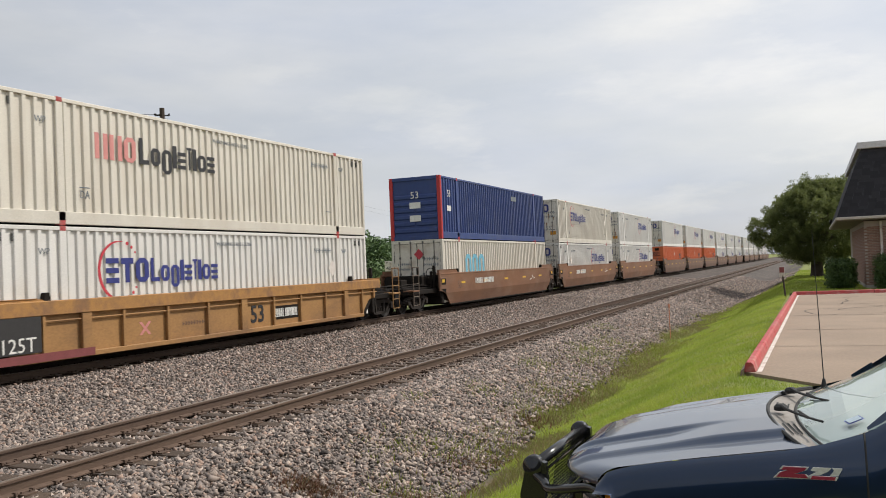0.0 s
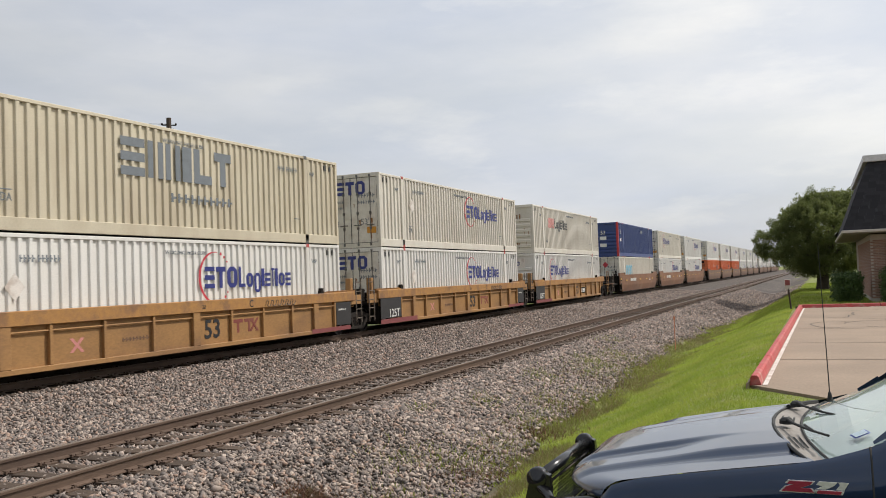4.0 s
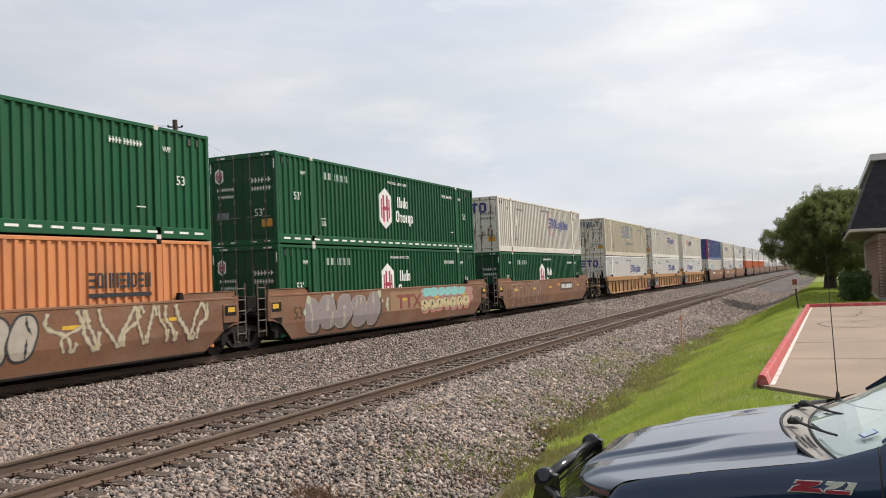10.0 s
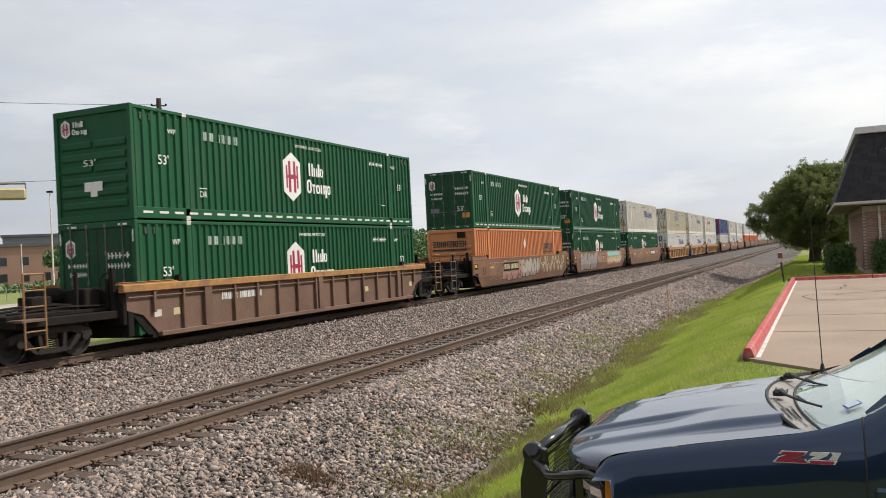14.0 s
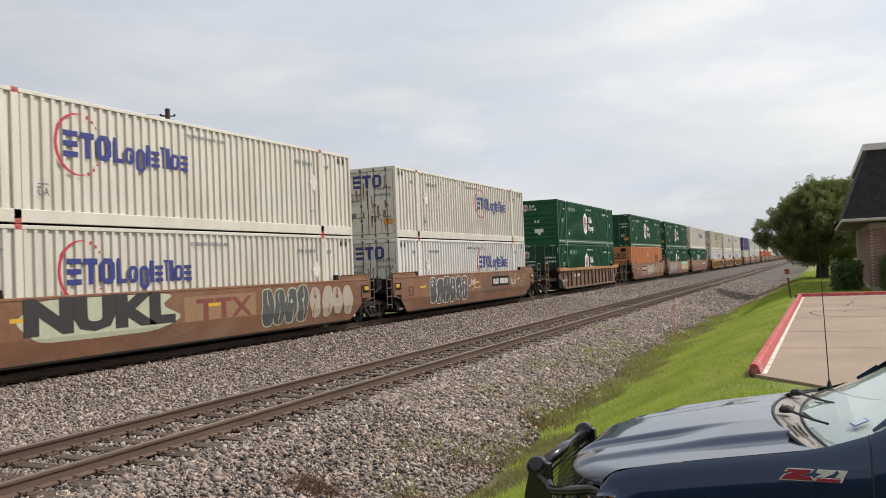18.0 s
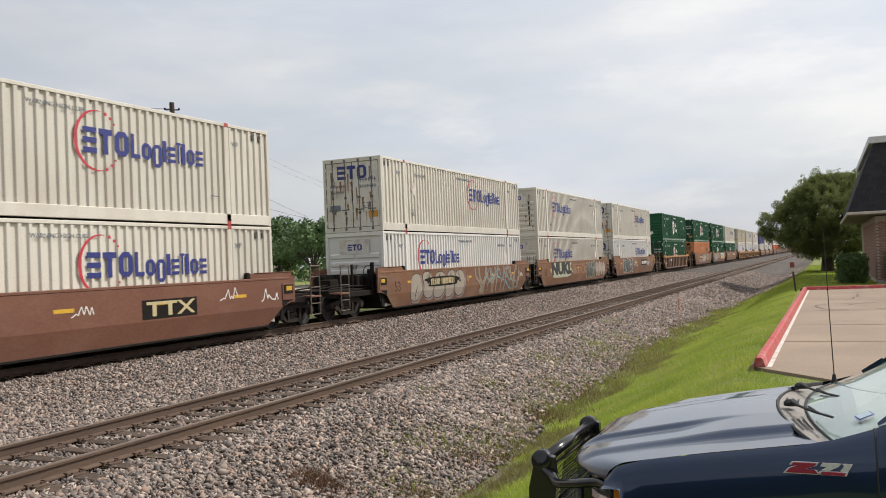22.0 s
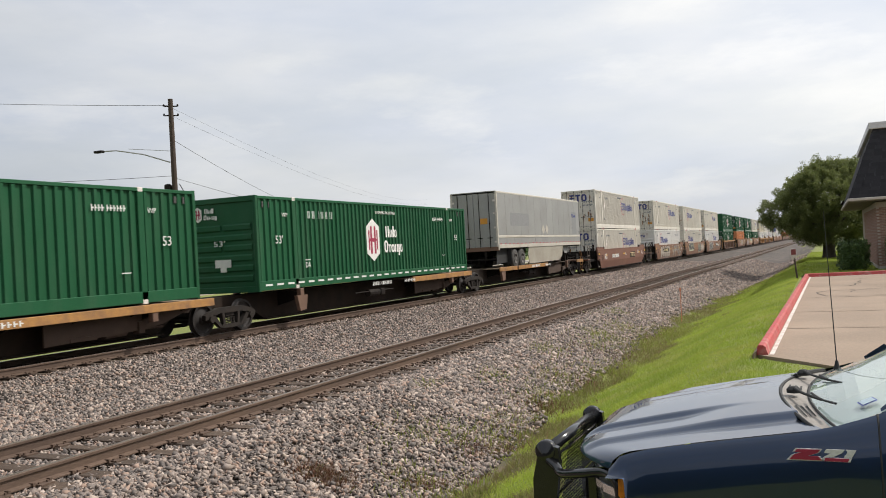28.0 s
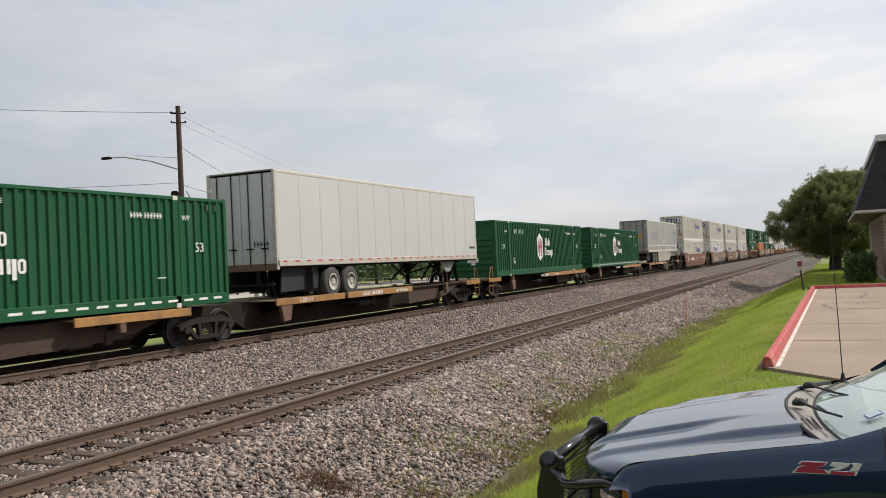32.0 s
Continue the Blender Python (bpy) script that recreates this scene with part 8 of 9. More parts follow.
def live_oak(label, x, y, z0, seed):
    """A short thick trunk, spreading limbs and a dome of many small clumps with loose sprays at its rim."""
    rng = random.Random(seed)
    t = thing("tree", label, "tree", "trees")
    wood = Mesh()
    wood.tube((x, y, z0 - 0.2), (x, y, z0 + 0.4), 0.62, 0.44, 12)
    wood.tube((x, y, z0 + 0.4), (x + 0.05, y, z0 + 1.7), 0.44, 0.36, 12)
    part("trunk", wood, M["bark"], t, "dark rough trunk")
    zs, rs = [1.25, 1.7, 2.3, 3.4, 4.5, 5.3, 6.0, 6.5, 6.9], [1.9, 3.0, 3.7, 4.1, 3.85, 3.2, 2.3, 1.5, 0.3]
    cx = x + 0.45
    clumps = []

    def rim(z, a):
        return float(np.interp(z, zs, rs)) * (1 + 0.10 * math.sin(3 * a + 1.3 * z) + 0.07 * math.sin(5 * a - 2.1 * z))
    for i in range(420):
        a, z = rng.uniform(0, 6.283), 1.3 + 5.4 * rng.random() ** 0.9
        k = rng.uniform(0.25, 1.0) ** 0.5
        r = rim(z, a) * k * 0.92
        s = rng.uniform(0.30, 0.62)
        clumps.append((cx + r * math.cos(a), y + r * math.sin(a), z0 + z, s, s, s * 0.7))
    for i in range(260):
        a, z = rng.uniform(0, 6.283), 1.8 + 5.0 * rng.random() ** 0.7
        r = rim(z, a) * rng.uniform(0.94, 1.07)
        lift = rng.uniform(0.0, 0.35) * (z / 7)
        for j in range(3):
            s = 0.19 - 0.04 * j
            clumps.append((cx + (r + 0.16 * j) * math.cos(a), y + (r + 0.16 * j) * math.sin(a), z0 + z + lift * j, s, s, s * 1.1))
    # a loose low bough that stands off from the dome
    for i in range(20):
        z = rng.uniform(2.5, 4.4)
        s = rng.uniform(0.14, 0.30)
        clumps.append((x - 4.15 + rng.uniform(-.35, .35) + 0.2 * math.sin(3 * z), y + rng.uniform(-.6, .6), z0 + z, s, s, s))
    top = Vector((x + 0.05, y, z0 + 1.6))
    for i in range(16):
        q = clumps[i * 14]
        e = Vector(q[:3]) if i else Vector((x - 4.0, y, z0 + 3.4))
        mid = top.lerp(e, 0.5) + Vector((0, 0, 0.35))
        l = Mesh().tube(top, mid, 0.17, 0.11, 6)
        l.tube(mid, e, 0.11, 0.025, 6)
        part("limb", l, M["bark"], t)
    leaf_cloud("crown", t, clumps, 260000, 0.048, M["oak_leaf"], seed, "ragged green crown")
    return t


def bush(label, x, y, z0, w, h, seed):
    b = thing("bush", label, "bush", "bushes by the building")
    rng = random.Random(seed)
    st = Mesh()
    for i in range(5):
        st.tube((x + rng.uniform(-.1, .1), y, z0), (x + rng.uniform(-.4, .4), y + rng.uniform(-.3, .3), z0 + h * 0.7), 0.03, 0.01, 5)
    part("stems", st, M["bark"], b)
    cl = [(x + i * 0.25 * w + rng.uniform(-.04, .04), y + j * 0.25 * w, z0 + h * (0.24 + 0.26 * k) + rng.uniform(-.04, .04), w * 0.25, w * 0.25, h * 0.22) for i in (-1.15, 0, 1.15) for j in (-1, 0, 1) for k in (0, 1, 2)]
    leaf_cloud("foliage", b, cl, 9000, 0.045, M["leaf"], seed)
    return b


# ---- the pickup ----
def smooth_path(c, steps=5):
    c = [Vector(p) for p in [c[0]] + list(c) + [c[-1]]]
    out = []
    for i in range(1, len(c) - 2):
        for k in range(steps):
            t = k / steps
            out.append(tuple(0.5 * (2 * c[i] + (c[i + 1] - c[i - 1]) * t + (2 * c[i - 1] - 5 * c[i] + 4 * c[i + 1] - c[i + 2]) * t * t + (3 * c[i] - c[i - 1] - 3 * c[i + 1] + c[i + 2]) * t ** 3)))
    return out + [tuple(c[-1])]


def build_truck():
    truck = thing("pickup_truck", "dark navy pickup truck with a black grille guard", "truck")
    G0, CY, HW = -0.15, 4.85, 0.975
    paint = M["truck_paint"]

    def edge_z(x):
        return float(np.interp(x, [-0.985, -0.93, -0.84, -0.545, -0.213, -0.076, 0.16], [0.872, 0.934, 0.966, 1.015, 1.063, 1.083, 1.10]))

    def hood_z(x, u):
        """Raised middle with a short crease, a long crease, then a nearly flat edge strip."""
        a = abs(u)
        top = float(np.interp(x, [-1.30, -1.08, -0.85, -0.5, -0.1, -0.05], [0.915, 0.965, 1.012, 1.08, 1.133, 1.14]))
        low = float(np.interp(x, [-1.30, -1.08, -0.84, -0.545, -0.213, -0.076], [0.870, 0.918, 0.964, 1.015, 1.063, 1.083]))
        f1 = max(0.0, min(1.0, (-0.42 - x) / 0.3))
        sharp = float(np.interp(a, [0, 0.285, 0.33, 0.58, 0.64, 0.72, 0.885], [0.0, 0.02, 0.50, 0.50, 0.93, 0.95, 1.0]))
        soft_ = float(np.interp(a, [0, 0.30, 0.58, 0.64, 0.72, 0.885], [0.0, 0.10, 0.34, 0.92, 0.95, 1.0]))
        return top + (low - top) * (sharp * f1 + soft_ * (1 - f1))

    us = [0.0, 0.10, 0.2, 0.265, 0.285, 0.30, 0.318, 0.33, 0.35, 0.43, 0.52, 0.565, 0.58, 0.60, 0.622, 0.64, 0.655, 0.69, 0.74, 0.80, 0.85, 0.87, 0.883]
    us = [-u for u in us[:0:-1]] + us
    ks = [0, 0.006, 0.016, 0.03, 0.05, 0.075, 0.105, 0.14, 0.19, 0.26, 0.34, 0.43, 0.52, 0.61, 0.70, 0.79, 0.88, 0.95, 1.0]
    v = []
    for k in ks:
        for u in us:
            a = abs(u) / 0.88
            xf, xr = -1.285 + 0.30 * a ** 3, -0.05 - 0.20 * (1 - a * a)
            x = xf + (xr - xf) * k
            lip = 0.80 + 0.068 * min(1.0, a / 0.6)
            r = min(1.0, (x - xf) / (0.17 - 0.07 * a))
            z = hood_z(x, u)
            v.append((x, CY + u, lip + (max(z, lip + 0.01) - lip) * math.sqrt(max(0.0, 1 - (1 - r) ** 2))))
    n = len(us)
    f = [(j * n + i, j * n + i + 1, (j + 1) * n + i + 1, (j + 1) * n + i) for j in range(len(ks) - 1) for i in range(n - 1)]
    part("hood", Mesh().add(v, f), paint, truck, "glossy navy hood with raised creases", smooth=True)
    sides = {}
    # fenders: steep flank from the hood seam down, with a wheel arch
    for s in (-1, 1):
        prof = [(0.890, -0.003), (0.900, -0.010), (0.912, -0.026), (0.926, -0.055), (0.944, -0.10), (0.960, -0.155), (0.964, -0.20), (0.970, -0.30), (0.975, -0.46)]
        xs2 = [-0.985, -0.96, -0.93, -0.90, -0.885, -0.80, -0.7, -0.6, -0.45, -0.3, -0.15, 0.0, 0.155]
        def flank(x, s=s, prof=prof):
            """The body side's section at x: the hood's edge, then the screen's foot rising into the pillar."""
            k = max(0.0, min(1.0, (x + 0.10) / 0.25))
            top = edge_z(x) if x < -0.08 else max(edge_z(x), float(np.interp(x, [-0.1, -0.065, 0.09, 0.18, 0.30, 0.55, 0.85], [1.08, 1.088, 1.122, 1.16, 1.235, 1.40, 1.58])))
            g = 1 + 1.6 * max(0.0, x - 0.05)
            return [(x, CY + s * (u - (0.04 * k * (0.975 - u) / 0.085)), top + dz * g) for u, dz in prof]
        v = []
        for x in xs2:
            v += [(a, b, c if x > -0.89 else max(c, 0.853 - 0.0005 * i)) for i, (a, b, c) in enumerate(flank(x))]
        m = len(prof)
        f = [(j * m + i, j * m + i + 1, (j + 1) * m + i + 1, (j + 1) * m + i) for j in range(len(xs2) - 1) for i in range(m - 1)]
        sides[s] = flank
        part("fender", Mesh().add(v, f), paint, truck, "navy front fender", smooth=True)
        gap = Mesh().sweep([(x, CY + s * 0.8865, edge_z(x) - 0.006) for x in xs2 if x < -0.05], 0.004, 6)
        part("door_gap", Mesh().sweep([(q[0] + 0.004, q[1] - s * 0.004, q[2]) for q in flank(0.155)], 0.006, 6), M["black"], truck, "dark door gap")
        part("hood_gap", gap, M["black"], truck, "dark gap beside the hood")
        # lower side with the arch cut out
        arch = [(-0.33 + 0.52 * math.cos(t), 0.40 + G0 + 0.50 * math.sin(t)) for t in [math.pi * i / 14 for i in range(15)]]
        side = Mesh()
        ring = [(0.155, 0.70), (0.155, G0 + 0.40)] + arch + [(-0.90, G0 + 0.40), (-0.885, 0.56)]
        side.prism(ring, 1, *sorted((CY + s * 0.974, CY + s * 0.95)))
        part("fender_side", side, paint, truck)
    # body behind the door seam
    for s in (-1, 1):
        d = part("front_door", Mesh().box(0.165, 1.25, *sorted((CY + s * 0.975, CY + s * 0.90)), G0 + 0.42, 0.90, 0.03), paint, truck, "navy front door")
        part("door_handle", Mesh().box(1.02, 1.18, *sorted((CY + s * 1.0, CY + s * 0.97)), 0.86, 0.90, 0.01), paint, d)
        part("rear_door", Mesh().box(1.26, 2.15, *sorted((CY + s * 0.975, CY + s * 0.90)), G0 + 0.42, 1.10, 0.03), paint, truck)
        part("bed_side", Mesh().box(2.17, 4.15, *sorted((CY + s * 0.975, CY + s * 0.86)), G0 + 0.45, 1.05, 0.04), paint, truck)
        pil = [(0.19, 1.165), (0.30, 1.235), (0.55, 1.395), (0.98, 1.64), (1.08, 1.70)]
        a = Mesh()
        for (xa, za), (xb, zb) in zip(pil, pil[1:]):
            a.add([(xa, CY + s * 0.86, za - 0.05), (xb + 0.02, CY + s * 0.80, zb - 0.05), (xb - 0.02, CY + s * 0.765, zb + 0.02), (xa - 0.02, CY + s * (0.835 if za < 1.2 else 0.79), za + 0.005),
                   (xa + 0.06, CY + s * 0.88, za - 0.06), (xb + 0.08, CY + s * 0.82, zb - 0.06)], [(0, 1, 2, 3), (0, 4, 5, 1)])
        part("windscreen_pillar", a, paint, truck)
        cols = [0.163, 0.20, 0.26, 0.34, 0.45, 0.60, 0.80]
        v = [q for x in cols for q in sides[s](x)]
        k = len(v) // len(cols)
        part("sail_panel", Mesh().add(v, [(j * k + i, j * k + i + 1, (j + 1) * k + i + 1, (j + 1) * k + i) for j in range(len(cols) - 1) for i in range(k - 1)]), paint, truck, smooth=True)
    part("roof_panel", Mesh().box(1.05, 2.2, CY - 0.76, CY + 0.76, 1.66, 1.72, 0.03), paint, truck)
    part("rear_cab_wall", Mesh().box(2.1, 2.16, CY - 0.85, CY + 0.85, G0 + 0.5, 1.68, 0.02), paint, truck)
    part("bed_floor", Mesh().box(2.17, 4.15, CY - 0.86, CY + 0.86, G0 + 0.60, G0 + 0.70), paint, truck)
    part("tailgate", Mesh().box(4.12, 4.2, CY - 0.86, CY + 0.86, G0 + 0.5, 1.05, 0.03), paint, truck)
    part("chassis", Mesh().box(-1.0, 4.1, CY - 0.7, CY + 0.7, G0 + 0.30, G0 + 0.50), M["under"], truck)
    # windscreen, bowed
    g = []
    for x, z, hw in ((-0.015, 1.080, 0.85), (0.24, 1.185, 0.855), (0.56, 1.365, 0.83), (1.05, 1.685, 0.74)):
        for i in range(9):
            k = -1 + i / 4
            g.append((x - 0.12 * (1 - k * k), CY + k * hw, z + 0.012 * (1 - k * k)))
    ws = part("windscreen", Mesh().add(g, [(j * 9 + i, j * 9 + i + 1, (j + 1) * 9 + i + 1, (j + 1) * 9 + i) for j in range(3) for i in range(8)]), M["glass"], truck, "green-tinted windscreen, sky reflection put into its pale colour", smooth=True)
    ws.visible_shadow = False
    def on_glass(du, dv, up):
        return (0.128 - 0.25 * du + 0.91 * dv - 0.3 * up, CY - 0.70 + du, 1.172 + 0.41 * dv + 0.9 * up)
    part("sticker_edge", Mesh().add([on_glass(*q, 0.004) for q in ((-0.04, -0.034), (0.04, -0.034), (0.04, 0.034), (-0.04, 0.034))], [(0, 1, 2, 3)]), M["sign_blue"], truck)
    part("sticker", Mesh().add([on_glass(*q, 0.007) for q in ((-0.034, -0.028), (0.034, -0.028), (0.034, 0.028), (-0.034, 0.028))], [(0, 1, 2, 3)]), M["sticker"], truck, "small pale blue sticker")
    # cowl, dashboard and seats behind the glass
    c = []
    for i in range(13):
        k = -1 + i / 6
        c += [(-0.06 - 0.20 * (1 - k * k), CY + 0.88 * k, 1.068 + 0.045 * (1 - k * k)), (-0.12 * (1 - k * k), CY + 0.84 * k, 1.082 + 0.012 * (1 - k * k))]
    part("cowl", Mesh().add(c, [(2 * i, 2 * i + 2, 2 * i + 3, 2 * i + 1) for i in range(12)]), M["plastic"], truck, "weathered grey plastic cowl")

    def on_cowl(k, w, up=0.0):
        """A point of the cowl: k across the car, w from the hood's edge to the glass."""
        lo = (-0.06 - 0.20 * (1 - k * k), CY + 0.88 * k, 1.068 + 0.045 * (1 - k * k))
        hi = (0.0 - 0.12 * (1 - k * k), CY + 0.84 * k, 1.082 + 0.012 * (1 - k * k))
        return tuple(p + (q - p) * w + (up if i == 2 else 0.0) for i, (p, q) in enumerate(zip(lo, hi)))
    for k0, k1 in ((-0.75, -0.50), (-0.10, 0.14)):
        slot = Mesh()
        for j in range(3):
            w = 0.25 + 0.2 * j
            slot.add([on_cowl(k0, w, 0.004), on_cowl(k1, w, 0.004), on_cowl(k1, w + 0.07, 0.006), on_cowl(k0, w + 0.07, 0.006)], [(0, 1, 2, 3)])
        tagged(part("cowl_vent", slot, M["black"], truck, "dark air slots in the cowl"), kind="stuff")
    part("screen_seal", Mesh().sweep([on_cowl(-1 + i / 8, 0.97, 0.004) for i in range(17)], 0.007, 6), M["black"], truck, "black rubber screen seal")
    part("cowl_lip", Mesh().sweep([on_cowl(-1 + i / 8, 0.08, 0.010) for i in range(12, 17)], 0.014, 6), M["black"], truck, "black seal at the hood's corner")
    gasket = Mesh().sweep(c[::2], 0.009, 6)
    part("hood_seal", gasket, M["black"], truck, "black rubber hood seal")
    part("dashboard", Mesh().box(0.10, 0.75, CY - 0.74, CY + 0.74, 0.70, 1.06, 0.05), M["dash"], truck, "grey-beige dashboard")
    for s in (-1, 1):
        seat = Mesh().box(1.35, 1.55, CY + s * 0.40 - 0.24, CY + s * 0.40 + 0.24, 0.6, 1.25, 0.06)
        seat.box(1.38, 1.50, CY + s * 0.40 - 0.13, CY + s * 0.40 + 0.13, 1.27, 1.45, 0.04)
        part("seat", seat, M["dash"], truck)
    wheel = Mesh()
    for i in range(16):
        t0, t1 = 2 * math.pi * i / 16, 2 * math.pi * (i + 1) / 16
        wheel.tube((0.85 - 0.07 * math.sin(t0), CY - 0.40 + 0.19 * math.cos(t0), 1.10 + 0.18 * math.sin(t0)), (0.85 - 0.07 * math.sin(t1), CY - 0.40 + 0.19 * math.cos(t1), 1.10 + 0.18 * math.sin(t1)), 0.016, None, 6)
    part("steering_wheel", wheel, M["black"], truck)
    for k in (-0.22, 0.50):
        p = on_cowl(k, 0.45, 0.02)
        hub = Mesh().lathe([(0, 0.034), (0.018, 0.034), (0.03, 0.022), (0.034, 0.0)], 2, p, 12)
        wiper = part("wiper", hub, M["black"], truck, "black wiper pivot")
        tip = (p[0] + 0.13, p[1] - 0.36, p[2] + 0.030)
        mid = (p[0] + 0.045, p[1] - 0.15, p[2] + 0.024)
        part("wiper_arm", Mesh().sweep(smooth_path([(p[0], p[1], p[2] + 0.025), mid, tip]), 0.007, 6), M["black"], wiper, "bent black wiper arm")
        part("wiper_blade", Mesh().sweep([(tip[0] - 0.045, tip[1] + 0.24, tip[2] - 0.012), tip, (tip[0] + 0.06, tip[1] - 0.16, tip[2] + 0.012)], 0.006, 6), M["black"], wiper, "black wiper blade")
    mast = Mesh().lathe([(0, 0.02), (0.02, 0.014), (0.05, 0.008)], 2, (0.02, CY + 0.80, 1.10), 10)
    mast.tube((0.02, CY + 0.80, 1.14), (-0.005, CY + 0.80, 2.05), 0.0035, 0.0018, 6)
    part("antenna", mast, M["black"], truck, "thin black whip antenna")
    # front end
    part("grille", Mesh().box(-1.20, -1.12, CY - 0.55, CY + 0.55, 0.40, 0.76, 0.02), M["gloss_black"], truck, "black grille")
    part("bumper", Mesh().box(-1.42, -1.16, CY - 0.95, CY + 0.95, G0 + 0.38, 0.46, 0.05), M["gloss_black"], truck, "black bumper")
    for s in (-1, 1):
        plan = [(-1.14, 0.54), (-1.11, 0.62), (-1.05, 0.72), (-0.98, 0.79), (-0.93, 0.85), (-0.915, 0.88)]

        def band(z0, z1, out, depth):
            q = [(x - out, CY + s * (u + out)) for x, u in plan]
            return Mesh().add([(x, y, z) for z in (z0, z1) for x, y in q] + [(x + depth, y - s * depth, z) for z in (z0, z1) for x, y in q],
                              [g for i in range(5) for g in ((i, i + 1, 7 + i, 6 + i), (6 + i, 7 + i, 19 + i, 18 + i), (13 + i, 12 + i, i, i + 1))])
        hl = part("headlight", band(0.56, 0.855, 0.0, 0.06), M["lamp_glass"], truck, "clear headlight", smooth=True)
        part("trim_bar", band(0.715, 0.755, 0.008, 0.006), M["chrome"], hl, "chrome strip")
        part("marker_lamp", Mesh().prism([(-0.935, 0.76), (-0.915, 0.74), (-0.893, 0.79), (-0.882, 0.848), (-0.933, 0.846)], 1, *sorted((CY + s * 0.88, CY + s * 0.938))), M["marker"], truck, "amber marker lamp")
    # grille guard
    guard = part("grille_guard", Mesh().tube((-1.40, CY - 0.50, 0.855), (-1.40, CY + 0.47, 0.855), 0.030, None, 12), M["gloss_black"], truck, "black tubular grille guard", smooth=True)
    for s in (-1, 1):
        y = CY + s * 0.49
        up = [(-1.44, G0 + 0.32), (-1.50, 0.30), (-1.49, 0.70), (-1.455, 0.84), (-1.40, 0.885), (-1.345, 0.865), (-1.34, 0.78), (-1.38, 0.5), (-1.36, G0 + 0.32)]
        part("upright", Mesh().prism(up, 1, y - 0.022, y + 0.022), M["gloss_black"], guard)
        o = s * 0.49
        lamp = [(-1.41, CY + o, 0.80), (-1.35, CY + s * 0.54, 0.775), (-1.30, CY + s * 0.60, 0.757), (-1.16, CY + s * 0.72, 0.797), (-1.04, CY + s * 0.80, 0.830), (-0.976, CY + s * 0.86, 0.827), (-0.95, CY + s * 0.88, 0.797), (-0.94, CY + s * 0.885, 0.74), (-0.945, CY + s * 0.885, 0.55), (-1.05, CY + s * 0.80, 0.47), (-1.38, CY + o, 0.42)]
        lamp = smooth_path(lamp)
        part("cap", Mesh().lathe([(-0.026, 0.0), (-0.026, 0.05), (-0.018, 0.058), (0.018, 0.058), (0.026, 0.05), (0.026, 0.0)], 1, (-1.415, y, 0.845), 18), M["gloss_black"], guard, smooth=True)
        part("headlight_hoop", Mesh().sweep(lamp, 0.024, 12), M["gloss_black"], guard, smooth=True)
    mesh = Mesh()
    for i in range(46):
        a = CY - 0.46 + 0.92 * i / 45
        for sg in (-1, 1):
            mesh.tube((-1.385, a, 0.36), (-1.385, max(CY - 0.46, min(CY + 0.46, a + sg * 0.30)), 0.36 + min(0.47, 0.47 * abs(max(CY - 0.46, min(CY + 0.46, a + sg * 0.30)) - a) / 0.30)), 0.0022, None, 4, False)
    for z in (0.36, 0.60, 0.80):
        mesh.tube((-1.385, CY - 0.47, z), (-1.385, CY + 0.47, z), 0.008, None, 6)
    tagged(part("guard_mesh", mesh, M["gloss_black"], guard, "black wire mesh"), kind="stuff")
    # badge: red and silver plain shapes
    x, y, z = -0.200, CY - 0.980, 0.974
    zed = [(0, 0), (0.022, 0.032), (0.060, 0.050), (0.026, 0.050), (0.038, 0.070), (0.145, 0.070), (0.133, 0.050), (0.086, 0.026), (0.135, 0.026), (0.150, 0.0)]
    seven = [(0.150, 0.050), (0.160, 0.070), (0.232, 0.070), (0.220, 0.050), (0.185, 0.026), (0.150, 0.026), (0.175, 0.045)]
    one = [(0.226, 0.026), (0.242, 0.056), (0.236, 0.070), (0.276, 0.070), (0.258, 0.026)]
    base = [(0.140, 0.0), (0.146, 0.022), (0.258, 0.022), (0.250, 0.0)]

    def inset(pts, k):
        cx, cz = sum(p[0] for p in pts) / len(pts), sum(p[1] for p in pts) / len(pts)
        return [(cx + (p - cx) * k, cz + (q - cz) * k) for p, q in pts]
    for nm, pts, key, o in (("badge_rim", zed, "chrome_flat", 0.0), ("badge_rim", seven, "chrome_flat", 0.0), ("badge_rim", one, "chrome_flat", 0.0), ("badge_rim", base, "chrome_flat", 0.0),
                            ("badge_fill", inset(zed, 0.86), "maroon_ink", 0.003), ("badge_fill", inset(base, 0.84), "maroon_ink", 0.003)):
        part(nm, Mesh().prism([(x + a * 0.97, z + b * 0.72) for a, b in pts], 1, y - o - 0.003, y - o), M[key], truck)
    for xw in (-0.33, 3.25):
        for s in (-1, 1):
            w = part("wheel", Mesh().lathe([(-0.12, 0.24), (-0.13, 0.33), (-0.10, 0.39), (0.10, 0.39), (0.13, 0.33), (0.12, 0.24)], 1, (xw, CY + s * 0.84, G0 + 0.39), 24), M["tyre"], truck, "black tyre", smooth=True)
            part("hub", Mesh().lathe([(-0.10, 0.23), (0.10, 0.23)], 1, (xw, CY + s * 0.84, G0 + 0.39), 20), M["metal"], w)


# ---- beyond the train ----
def spot(az, d):
    a = radians(az)
    return d * math.sin(a), d * math.cos(a)


def sag(a, b, drop, r=0.012, n=10):
    a, b = Vector(a), Vector(b)
    return [tuple(a.lerp(b, i / n) - Vector((0, 0, drop * 4 * (i / n) * (1 - i / n)))) for i in range(n + 1)]


